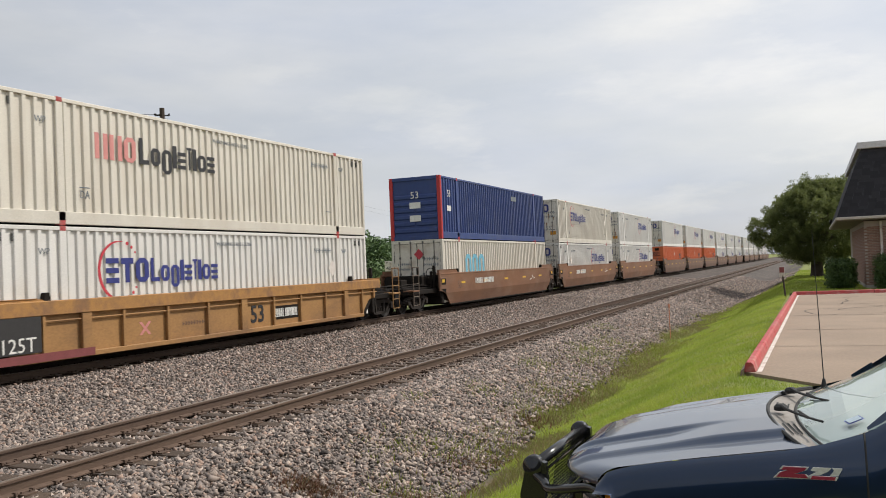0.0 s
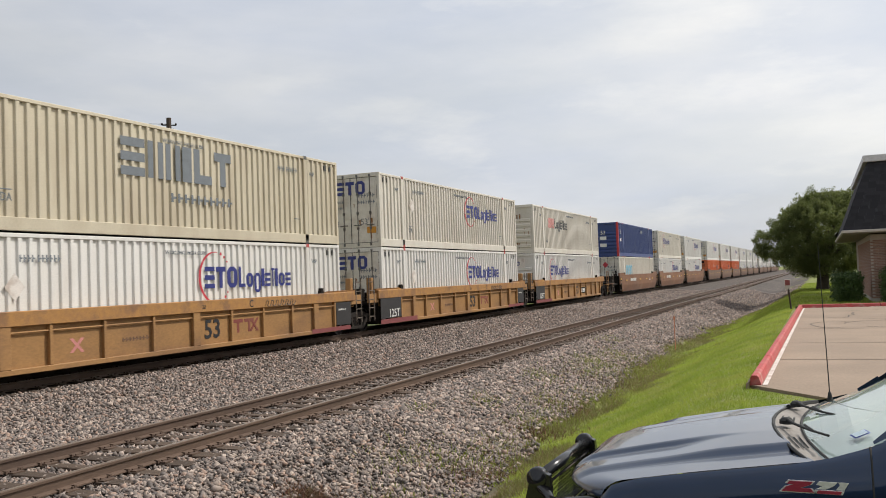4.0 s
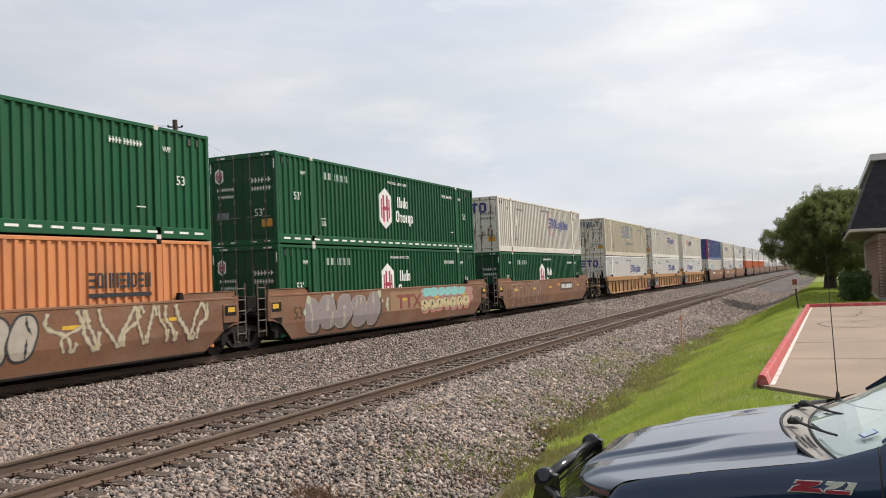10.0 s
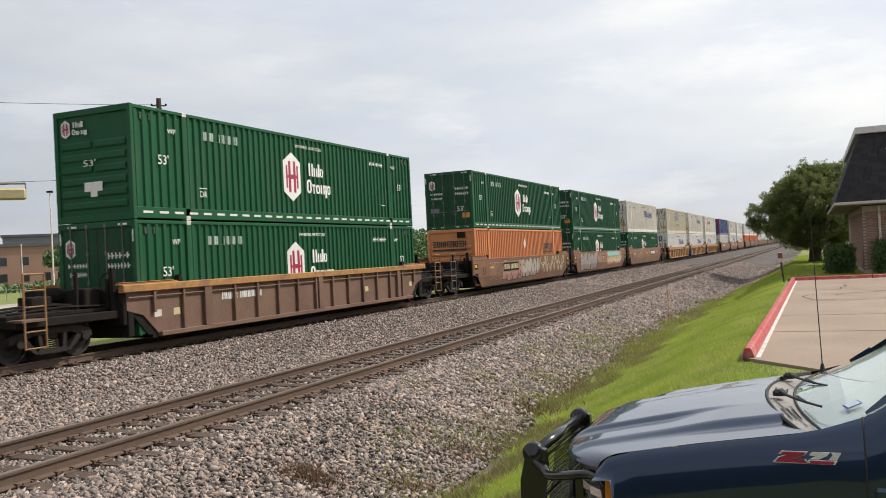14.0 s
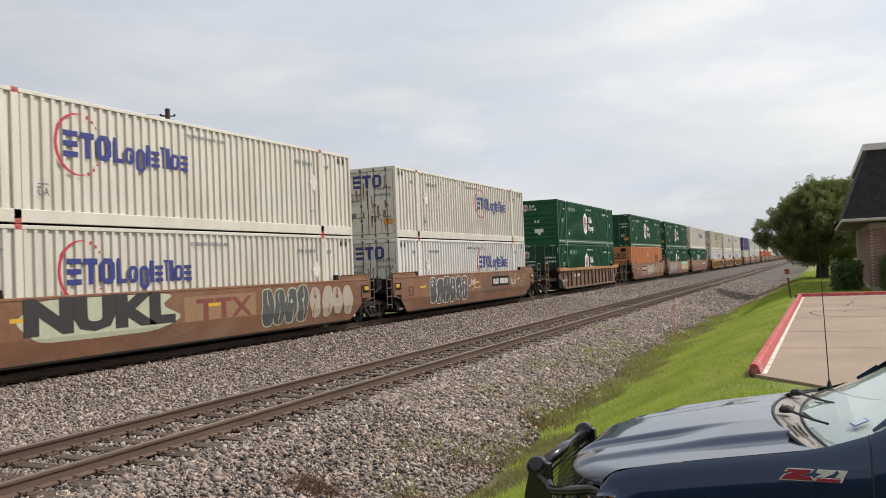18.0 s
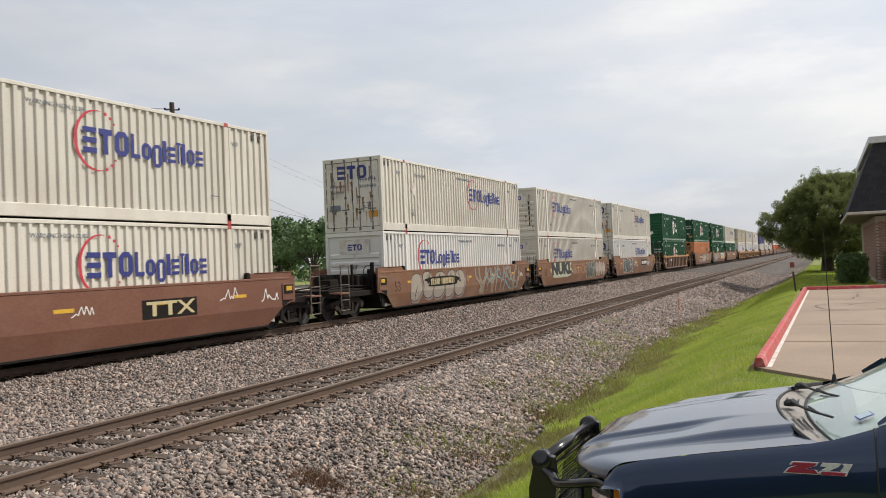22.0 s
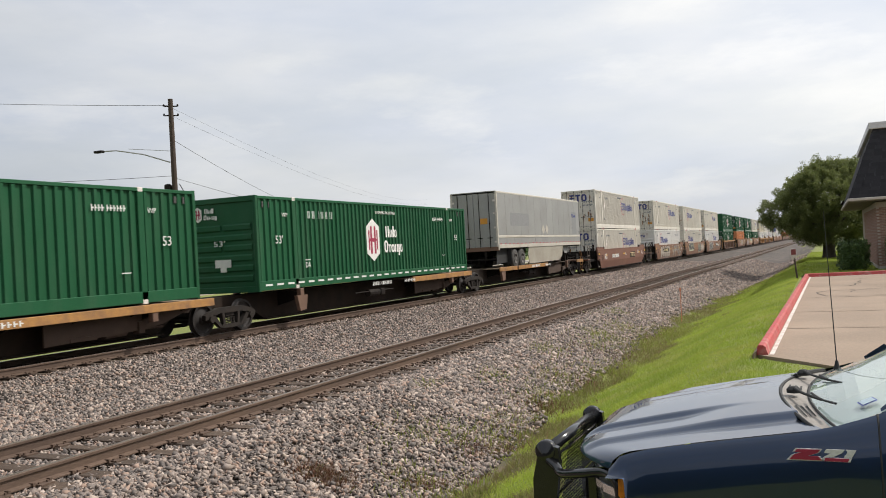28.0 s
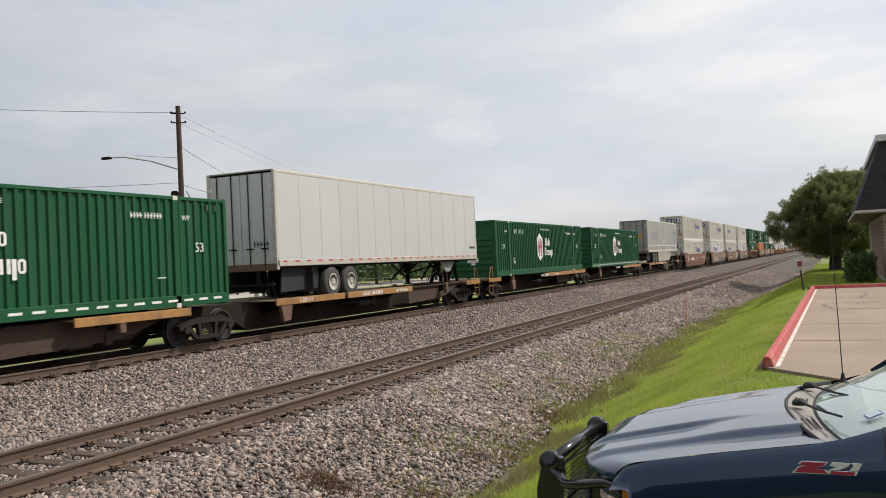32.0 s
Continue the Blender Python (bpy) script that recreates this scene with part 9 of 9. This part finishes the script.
def build_beyond():
    m = Mesh().box(-57.5, -47.5, -300, 600, -0.45, -0.36)
    solid("road", m, M["concrete"], "pale concrete street beyond the railway", "road", kind="structure")
    for x in (-47.5, -57.7):
        solid("street_kerb", Mesh().box(x, x + 0.2, -300, 600, -0.45, -0.22, 0.02), M["concrete"], "low concrete street kerb", "kerb", kind="structure")
    # utility pole with lamp arm
    px, py = -28.4, 32.3
    pole = thing("utility_pole", "dark wooden utility pole with a street lamp arm", "pole")
    part("pole", Mesh().tube((px, py, -0.6), (px, py, 10.1), 0.155, 0.115, 12), M["pole"], pole)
    ins = Mesh()
    for z in (9.75, 9.3):
        ins.tube((px - 0.25, py - 0.2, z), (px + 0.25, py + 0.2, z), 0.03, None, 6)
        for k in (-1, 1):
            ins.lathe([(0, 0.05), (0.08, 0.04), (0.1, 0.02)], 2, (px + k * 0.25, py + k * 0.2, z), 8)
    part("insulators", ins, M["under"], pole)
    arm = [(px - 0.1, py - 0.1, 7.05), (px - 1.0, py - 0.9, 7.45), (px - 1.9, py - 1.7, 7.65), (px - 2.35, py - 2.1, 7.62)]
    part("lamp_arm", Mesh().path(arm, 0.03, 8), M["metal"], pole, "grey lamp arm")
    part("lamp_brace", Mesh().path([(px - 0.1, py - 0.1, 7.6), (px - 1.5, py - 1.35, 7.72)], 0.012, 5), M["metal"], pole)
    part("lamp_head", Mesh().box(px - 2.75, py * 0 + px - 2.25, py - 2.3, py - 2.05, 7.55, 7.66, 0.03), M["under"], pole, "flat lamp head")
    part("transformer", Mesh().lathe([(0, 0.16), (0.05, 0.18), (0.6, 0.18), (0.66, 0.1)], 2, (px - 0.28, py - 0.15, 5.35), 12), M["under"], pole, "dark equipment can")
    conduit = Mesh().path([(px + 0.2, py + 0.1, 6.0), (px + 0.34, py + 0.25, 5.6), (px + 0.3, py + 0.2, 5.1), (px + 0.18, py + 0.1, 4.9)], 0.02, 6)
    part("drip_loop", conduit, M["wire"], pole)
    lx, ly = spot(-62, 47)
    fx, fy = spot(-25, 140)
    for k, (a, b, d) in enumerate((((px, py, 9.8), (lx, ly, 10.45), 0.15), ((px, py, 9.7), (fx, fy, 11.0), 1.5), ((px, py, 9.3), (fx, fy, 10.3), 1.4), ((px, py, 8.15), (*spot(-33.0, 75), 6.3), 0.25),
                                   ((px, py, 6.4), (lx, ly, 6.55), 0.2), ((px, py, 6.3), (*spot(-30.5, 80), 5.6), 0.2))):
        w = Mesh().sweep(sag(a, b, d), 0.011 if k in (0, 3, 4, 5) else 0.005, 5)
        solid("overhead_wire", w, M["wire"], "thin dark overhead wire", "wire", "overhead wires")
    # signal mast
    mx, my = -36.0, 48.0
    ex, ey = -46.6, 44.4
    mast = thing("traffic_signal", "galvanised signal mast with amber signal heads", "traffic light")
    part("mast", Mesh().tube((mx, my, -0.5), (mx, my, 6.6), 0.16, 0.13, 14), M["metal"], mast)
    part("arm", Mesh().tube((mx, my, 6.25), (ex, ey, 5.95), 0.11, 0.06, 12), M["metal"], mast)
    part("clamp", Mesh().box(mx - 0.25, mx + 0.2, my - 0.2, my + 0.2, 6.05, 6.45, 0.03), M["metal"], mast)
    dx, dy = (ex - mx), (ey - my)
    L = math.hypot(dx, dy)
    ux, uy = dx / L, dy / L
    for d, n in ((4.1, 3), (7.3, 3), (10.4, 5)):
        z = 5.62
        cx, cy = mx + ux * d, my + uy * d
        h = Mesh()
        w = 0.36 * n
        a = Matrix.Translation((cx, cy, z)) @ Matrix.Rotation(math.atan2(uy, ux), 4, "Z")
        b = Mesh().box(-w / 2, w / 2, -0.12, 0.12, -0.18, 0.18, 0.03)
        h.add([a @ Vector(p) for p in b.v], b.f)
        head = part("signal_head", h, M["signal_yellow"], mast, "horizontal amber signal head")
        lens = Mesh()
        for i in range(n):
            q = Mesh().lathe([(0, 0.14), (0.16, 0.15)], 1, (-w / 2 + 0.18 + 0.36 * i, 0.12, 0), 12)
            lens.add([a @ Vector(p) for p in q.v], q.f)
        tagged(part("visor", lens, M["under"], head, "dark round visors"), kind="stuff")
    sx, sy = mx + ux * 2.6, my + uy * 2.6
    a = Matrix.Translation((sx, sy, 6.2)) @ Matrix.Rotation(math.atan2(uy, ux), 4, "Z")
    b = Mesh().box(-0.95, 0.95, 0.12, 0.15, -0.18, 0.18, 0.01)
    part("street_sign", Mesh().add([a @ Vector(p) for p in b.v], b.f), M["sign_blue"], mast, "blue street name sign")
    b = Mesh()
    for i in range(8):
        b.box(-0.5 + 0.14 * i, -0.5 + 0.14 * i + 0.09, 0.15, 0.155, -0.08, 0.08)
    tagged(part("sign_bars", Mesh().add([a @ Vector(p) for p in b.v], b.f), M["white_ink"], mast, "white bars of writing"), kind="stuff")
    cx, cy = mx + ux * 9.0, my + uy * 9.0
    part("lane_sign", Mesh().box(cx - 0.3, cx + 0.3, cy + 0.1, cy + 0.13, 5.75, 6.35), M["white_paint"], mast, "white lane sign")
    part("cabinet_lamp", Mesh().box(mx + 0.5, mx + 0.95, my - 0.2, my + 0.2, 1.4, 2.0, 0.05), M["yellow_paint"], mast, "yellow box")
    # a nearer signal arm that reaches in from beyond the view
    near_sig = thing("traffic_signal", "weathered signal head on a galvanised arm", "traffic light")
    bx, by = spot(-57.0, 34)
    hx, hy = spot(-50.2, 32.0)
    part("mast", Mesh().tube((bx, by, -0.5), (bx, by, 7.0), 0.16, 0.13, 12), M["metal"], near_sig)
    part("arm", Mesh().tube((bx, by, 5.10), (hx, hy, 5.04), 0.09, 0.05, 10), M["metal"], near_sig)
    rot = Matrix.Translation((hx, hy, 4.68)) @ Matrix.Rotation(radians(50.0), 4, "Z")
    q = Mesh().box(-0.57, 0.57, -0.13, 0.13, -0.20, 0.20, 0.07)
    head = part("signal_head", Mesh().add([rot @ Vector(p) for p in q.v], q.f), M["straw_spray"], near_sig, "horizontal weathered signal head")
    hook = Mesh()
    for x in (-0.5, 0.55):
        hook.tube((x, 0, 0.0), (x, 0, 0.36), 0.025, None, 6)
    hook.tube((-2.4, 0, 0.36), (0.55, 0, 0.36), 0.04, None, 8)
    part("hanger", Mesh().add([rot @ Vector(p) for p in hook.v], hook.f), M["metal"], near_sig, "grey hanger bar")
    for i in range(3):
        q = Mesh().lathe([(0, 0.15), (0.20, 0.16)], 1, (-0.37 + 0.37 * i, 0.13, 0), 14)
        part("visor", Mesh().add([rot @ Vector(p) for p in q.v], q.f), M["under"], head, "dark round visor")
    # speed sign
    sx, sy = spot(-27.1, 68)
    s = thing("speed_sign", "white speed limit sign on a thin post", "sign")
    part("post", Mesh().tube((sx, sy, -0.5), (sx, sy, 2.6), 0.03, None, 6), M["metal"], s)
    b = Mesh().box(-0.31, 0.31, -0.03, 0.0, 1.75, 2.55, 0.01)
    rot = Matrix.Translation((sx, sy, 0)) @ Matrix.Rotation(radians(27), 4, "Z")
    part("plate", Mesh().add([rot @ Vector(p) for p in b.v], b.f), M["white_paint"], s)
    o = lettering("writing", "40", 0.42, M["black_ink"], s, rot @ Matrix.Translation((0, -0.035, 1.98)) @ Matrix.Rotation(radians(90), 4, "X"))
    o = lettering("writing", "SPEED", 0.16, M["black_ink"], s, rot @ Matrix.Translation((0, -0.035, 2.42)) @ Matrix.Rotation(radians(90), 4, "X"))
    # posts
    for az, d, h, key, r in ((-47.9, 95, 10.2, "white_paint", 0.09), (-46.9, 96, 6.5, "pole", 0.10), (-49.6, 120, 6.0, "white_paint", 0.08), (-36.4, 70, 3.4, "pole", 0.14), (-31.8, 66, 3.6, "metal", 0.11)):
        x, y = spot(az, d)
        p = thing("lamp_post", "tall slim post at the field's edge", "post", "posts by the street")
        part("shaft", Mesh().tube((x, y, -0.6), (x, y, h), r, r * 0.7, 8), M[key], p)
        if h > 9:
            part("lamp", Mesh().box(x - 0.3, x + 0.3, y - 0.2, y + 0.2, h, h + 0.2, 0.04), M["under"], p)
    x, y = spot(-38.1, 92)
    p2 = thing("utility_pole", "distant wooden pole with a cross-arm", "pole")
    part("pole", Mesh().tube((x, y, -0.6), (x, y, 8.2), 0.16, 0.12, 8), M["pole"], p2)
    part("cross_arm", Mesh().box(x - 1.2, x + 1.2, y - 0.06, y + 0.06, 7.5, 7.65, 0.01), M["pole"], p2)
    # brick blocks behind the field
    for az, d, w, h, dep, key, lab in ((-51.2, 210, 26, 9.0, 14, "far_brick", "red-brown brick block with small windows"), (-48.2, 240, 20, 12.3, 16, "far_grey", "grey block with a dark top storey"), (-45.0, 215, 13, 13.0, 14, "far_tan", "tan and white office block"), (-39.9, 230, 16, 9.0, 12, "far_tan", "tan block behind the trees"), (-56.0, 200, 22, 8.0, 14, "far_brick", "red-brown brick block with small windows")):
        x, y = spot(az, d)
        b = thing("office_block", lab, "building", "distant buildings")
        rot = Matrix.Translation((x, y, -0.5)) @ Matrix.Rotation(radians(-az), 4, "Z")
        q = Mesh().box(-w / 2, w / 2, 0, dep, 0, h)
        part("wall", Mesh().add([rot @ Vector(p) for p in q.v], q.f), M[key], b)
        q = Mesh().box(-w / 2 - 0.4, w / 2 + 0.4, -0.4, dep + 0.4, h, h + 0.6)
        part("roof", Mesh().add([rot @ Vector(p) for p in q.v], q.f), M["far_roof"], b, "dark flat roof edge")
        cols, rows = int(w / 4.2), int(h / 3.6)
        for i in range(cols):
            for j in range(rows):
                cxw = -w / 2 + w * (i + 0.5) / cols
                q = Mesh().box(cxw - 0.75, cxw + 0.75, -0.06, 0.0, 1.2 + 3.6 * j, 3.0 + 3.6 * j)
                part("window", Mesh().add([rot @ Vector(p) for p in q.v], q.f), M["dark_glass"], b)
    # trees along the street and field
    rng = random.Random(12)
    spots = [(-55, 190, 6, 4), (-46.9, 175, 8.6, 5.0), (-45.6, 150, 7.6, 4.6), (-44.2, 140, 7.4, 4.5), (-42.2, 112, 9.4, 4.6), (-40.6, 112, 9.5, 5.0), (-39.3, 120, 8.0, 5), (-37.8, 125, 8.0, 5), (-36.2, 108, 9.6, 5.5),
             (-34.4, 112, 9.8, 5.5), (-32.6, 100, 9.2, 5), (-31.0, 104, 8.6, 5.2), (-29.0, 110, 7.4, 5.5), (-27.0, 115, 7.0, 5.5), (-25.0, 122, 6.5, 4.5), (-22.5, 130, 5.5, 4.5), (-20, 145, 5.5, 4.5), (-17.5, 165, 5.5, 5), (-15, 190, 5.5, 6), (-12.5, 220, 5.5, 7), (-10.4, 260, 6, 8), (-8.6, 310, 6, 9), (-7.0, 370, 7, 10), (-5.6, 440, 8, 12), (-60, 110, 9, 6), (-65, 110, 9, 6)]
    for az, d, h, sp in spots:
        x, y = spot(az, d)
        tree("leafy street tree, mid green", x, y, -0.5, h, sp, int(-az * 10), 5400 if d < 170 else 2400, 0.22 if d < 170 else 0.42, "far_leaf", h * 0.22, 0.2)
    hedge = []
    for i in range(90):
        az = -60 + 38 * i / 89
        x, y = spot(az, 150 + rng.uniform(-12, 12))
        s = rng.uniform(2.5, 4.5)
        low = 0.25 if az < -46.5 else 1.0
        hedge.append((x, y, 1.2 * low - 0.2, s, s, rng.uniform(1.8, 3.2) * low))
    for i in range(60):
        x, y = -40 - rng.uniform(0, 30), 170 + i * 8
        hedge.append((x, y, 1.5, 6, 6, rng.uniform(1.5, 2.5)))
    for i in range(26):
        hedge.append((2.0 + 0.9 * i + rng.uniform(-.4, .4), 92 + rng.uniform(-4, 4), 1.0, 1.8, 1.8, rng.uniform(1.3, 2.2)))
    for i in range(50):
        x, y = 6 + rng.uniform(-3, 60), 95 + i * 6
        hedge.append((x, y, 2.0, 5, 5, rng.uniform(2.5, 5)))
    h = leaf_cloud("far_hedgerow", None, hedge, 26000, 0.55, M["far_leaf"], 77)
    tagged(h, "distant mixed hedge and scrub", "hedge", kind="stuff")
    far_fence = thing("chain_fence", "low grey field fence", "fence")
    for i in range(34):
        x, y = spot(-52 + 0.75 * i, 88)
        part("fence_post", Mesh().tube((x, y, -0.5), (x, y, 0.75), 0.035, None, 5), M["metal"], far_fence)
    rail = Mesh().path([(*spot(-52 + 0.75 * i, 88), 0.72) for i in range(34)], 0.02, 5)
    part("fence_rail", rail, M["metal"], far_fence)


def build_suv():
    """A silver-white SUV; nose towards -y, origin under its middle."""
    c = thing("suv", "silver-white SUV driving along the street", "car")
    body = [(-2.3, 0.35), (-2.32, 0.70), (-2.15, 0.88), (-1.25, 1.02), (-0.55, 1.52), (0.0, 1.62), (1.6, 1.60), (2.05, 1.45), (2.25, 1.0), (2.3, 0.35)]
    part("body", Mesh().prism(body, 0, -0.90, 0.90), M["suv_paint"], c)
    for s in (-1, 1):
        part("side_window", Mesh().prism([(-1.0, 1.05), (-0.50, 1.44), (1.55, 1.46), (1.85, 1.05)], 0, *sorted((s * 0.903, s * 0.89))), M["dark_glass"], c)
        for y in (-1.4, 1.4):
            w = part("wheel", Mesh().lathe([(-0.1, 0.2), (-0.11, 0.3), (-0.09, 0.34), (0.09, 0.34), (0.11, 0.3), (0.1, 0.2)], 0, (s * 0.83, y, 0.34), 18), M["tyre"], c)
            part("hub", Mesh().lathe([(-0.115, 0.19), (0.115, 0.19)], 0, (s * 0.83, y, 0.34), 14), M["metal"], w)
        part("headlamp", Mesh().box(*sorted((s * 0.55, s * 0.88)), -2.33, -2.15, 0.72, 0.88, 0.02), M["lamp_glass"], c)
    part("windscreen", Mesh().add([(-0.78, -1.22, 1.05), (0.78, -1.22, 1.05), (0.70, -0.56, 1.535), (-0.70, -0.56, 1.535)], [(0, 1, 2, 3)]), M["dark_glass"], c)
    part("grille", Mesh().box(-0.6, 0.6, -2.34, -2.3, 0.5, 0.75, 0.01), M["under"], c)
    return c


# ---- motion ----
WHEEL_R = 0.457


def turn_wheels():
    """Each wheelset turns as its car rolls past, and rests while it is out of sight or far off."""
    for w in WHEELS:
        car = w.parent
        y0 = [y for ob, y, z in ROLLING if ob == car][0] + w.location.y
        at = w.location.copy()
        t0 = t1 = None
        ts = []
        for i in range(0, 481):
            t = i / 15
            if 6 < y0 + travel(t) < 52 and t <= 32:
                ts.append(t)
        if not ts:
            continue
        rows = [(t, Matrix.Translation(at) @ Matrix.Rotation(-(travel(t) - travel(ts[0])) / WHEEL_R, 4, "X")) for t in ts]
        if ts[0] > 0:
            rows.insert(0, (0.0, Matrix.Translation(at)))
        if ts[-1] < 32:
            rows.append((32.0, rows[-1][1]))
        walk(w, rows)


def motions():
    times = [i * 1.0 for i in range(33)]
    for ob, y, z in ROLLING:
        walk(ob, [(t, pose(TRAIN_X, y + travel(t), z)) for t in times])
    turn_wheels()
    walk(suv, [(t, pose(-52.0, 49.7 + (25.5 - t) * 12.0, -0.36)) for t in range(0, 33, 4)])


build_ground()
build_verge()
near = build_track(NEAR_X, NEAR_Z, "rusty near track on dark wooden ties")
far = build_track(TRAIN_X, 0.0, "rusty track that the train rolls on")
build_lot()
build_house()
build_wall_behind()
live_oak("broad live oak with a dense dark green crown", 0.15, 66.0, 0.0, 41)
bush("clipped dark green bush by the brick wall", 1.09, 43.0, 0.15, 1.25, 1.42, 51)
bush("clipped dark green bush by the brick wall", 3.05, 41.8, 0.15, 1.25, 1.55, 52)
build_truck()
build_train()
build_beyond()
suv = build_suv()

# small growth and stones
rng = np.random.default_rng(5)
lawn, rough = [], []
k = 0
while k < 250000:
    y = 5.3 + 62 * rng.random() ** 2.0
    x = -7.4 + 8.0 * rng.random()
    if x > -1.05 and y > 13.2 - 1.16 * (x + 1.02):
        continue
    edge = foot(y)
    e = x - edge
    if e < 0.0 and (e < -0.4 or rng.random() > 0.30):
        continue
    # ragged, patchy border
    if e < 1.2 and noise.noise((x * 1.6, y * 0.8, 2.0)) * 1.3 + noise.noise((x * 5, y * 3, 4.0)) * 0.7 > e * 1.1 - 0.25:
        continue
    spot_ = (x, y, ground_z(x, y), 1.0 + max(0.0, 0.5 - 0.4 * e) + 0.3 * noise.noise((x * 0.9, y * 0.6, 7.0)))
    (rough if noise.noise((x * 0.8, y * 0.45, 11.0)) * 1.4 + 0.95 - 0.75 * e + 0.45 * rng.random() > 0.35 else lawn).append(spot_)
    k += 1
blades("rough_grass", rough, 0.055, M["rough"], "rough brownish-green weeds along the gravel", 13, 0.0075, 1.2)
far_lawn = []
while len(far_lawn) < 45000:
    y, x = 38 + 50 * rng.random(), -8.0 + 11.0 * rng.random()
    if x > foot(y) + 0.1 and not (x > -1.3 and y < 38.2):
        far_lawn.append((x, y, ground_z(x, y), 1.0))
blades("lawn_grass", far_lawn, 0.06, M["blade"], "short green grass further along the bank", 4, 0.022, 1.3)
blades("lawn_grass", lawn, 0.042, M["blade"], "short bright green grass blades", 3, 0.0065, 1.3)
tufts = []
for cx, cy, r, n in ((-4.9, 13.5, 0.25, 260), (-4.9, 19.5, 0.35, 500), (-5.2, 24.0, 0.4, 500), (-6.1, 24.1, 0.3, 500), (-6.3, 20.0, 0.25, 260), (-6.2, 16.0, 0.18, 160), (-6.7, 14.0, 0.12, 60), (-6.8, 29.5, 0.35, 260), (-5.0, 9.7, 0.2, 160), (-4.5, 27.5, 0.5, 900), (-4.3, 9.2, 0.3, 400), (-5.6, 22.5, 0.35, 500), (-5.4, 17.6, 0.3, 420), (-5.1, 15.8, 0.3, 500), (-5.0, 12.2, 0.35, 420), (-5.9, 26.5, 0.3, 420), (-5.7, 11.4, 0.25, 200)):
    for i in range(n):
        x, y = cx + rng.normal(0, r), cy + rng.normal(0, r * 2)
        tufts.append((x, y, ground_z(x, y) + 0.02, 1.0))
blades("weed_tufts", tufts, 0.10, M["weed_green"], "straggling green weeds in the gravel", 9, 0.010, 1.0)
dry = []
for cx, cy, r, n in ((-5.75, 8.9, 0.20, 2200), (-4.75, 9.6, 0.16, 700), (-4.7, 11.5, 0.3, 700), (-5.0, 13.4, 0.3, 500), (-5.0, 14.8, 0.4, 700), (-5.1, 17.5, 0.4, 600), (-5.5, 21.5, 0.5, 600)):
    for i in range(n):
        x, y = cx + rng.normal(0, r), cy + rng.normal(0, r * 0.8)
        dry.append((x, y, ground_z(x, y) + 0.03, 1.0))
for i in range(5200):
    y = 8 + 26 * rng.random() ** 1.5
    x = foot(y) + rng.normal(0.05, 0.28)
    if noise.noise((x * 1.1, y * 0.7, 9.0)) > -0.05:
        dry.append((x, y, ground_z(x, y) + 0.02, 0.8))
blades("dry_weeds", dry, 0.07, M["weed"], "low reddish-brown dead weeds", 10, 0.007, 1.8)
marker = thing("survey_stake", "thin orange survey stake in the gravel", "stake")
part("stake", Mesh().box(-4.87, -4.845, 31.4, 31.425, -1.1, 0.25, 0.006), M["stake"], marker)
part("ribbon", Mesh().box(-4.885, -4.83, 31.39, 31.44, 0.12, 0.24, 0.006), M["stake"], marker, "orange ribbon")
stones("ballast_stones", -7.6, -4.2, 5.0, 46, 78000, 0.037, "loose grey-pink crushed stones on the bank")
stones("ballast_stones", -7.5, -4.4, 13, 46, 15000, 0.052, "larger crushed stones on the bank")
stones("ballast_stones", -10.6, -7.6, 6.0, 42, 36000, 0.034, "loose crushed stones between the ties")
stones("ballast_stones", -15.6, -10.5, 8.0, 55, 60000, 0.039, "loose crushed stones between the tracks")
stones("ballast_stones", -7.6, -1.4, 44, 95, 30000, 0.055, "crushed stones further along the bank")
stones("ballast_stones", -15.6, -10.5, 52, 95, 16000, 0.055, "crushed stones further between the tracks")
build_ties(near, NEAR_X, NEAR_Z, 4, 70, 260)
build_ties(far, TRAIN_X, 0.0, 8, 60, 260)
motions()
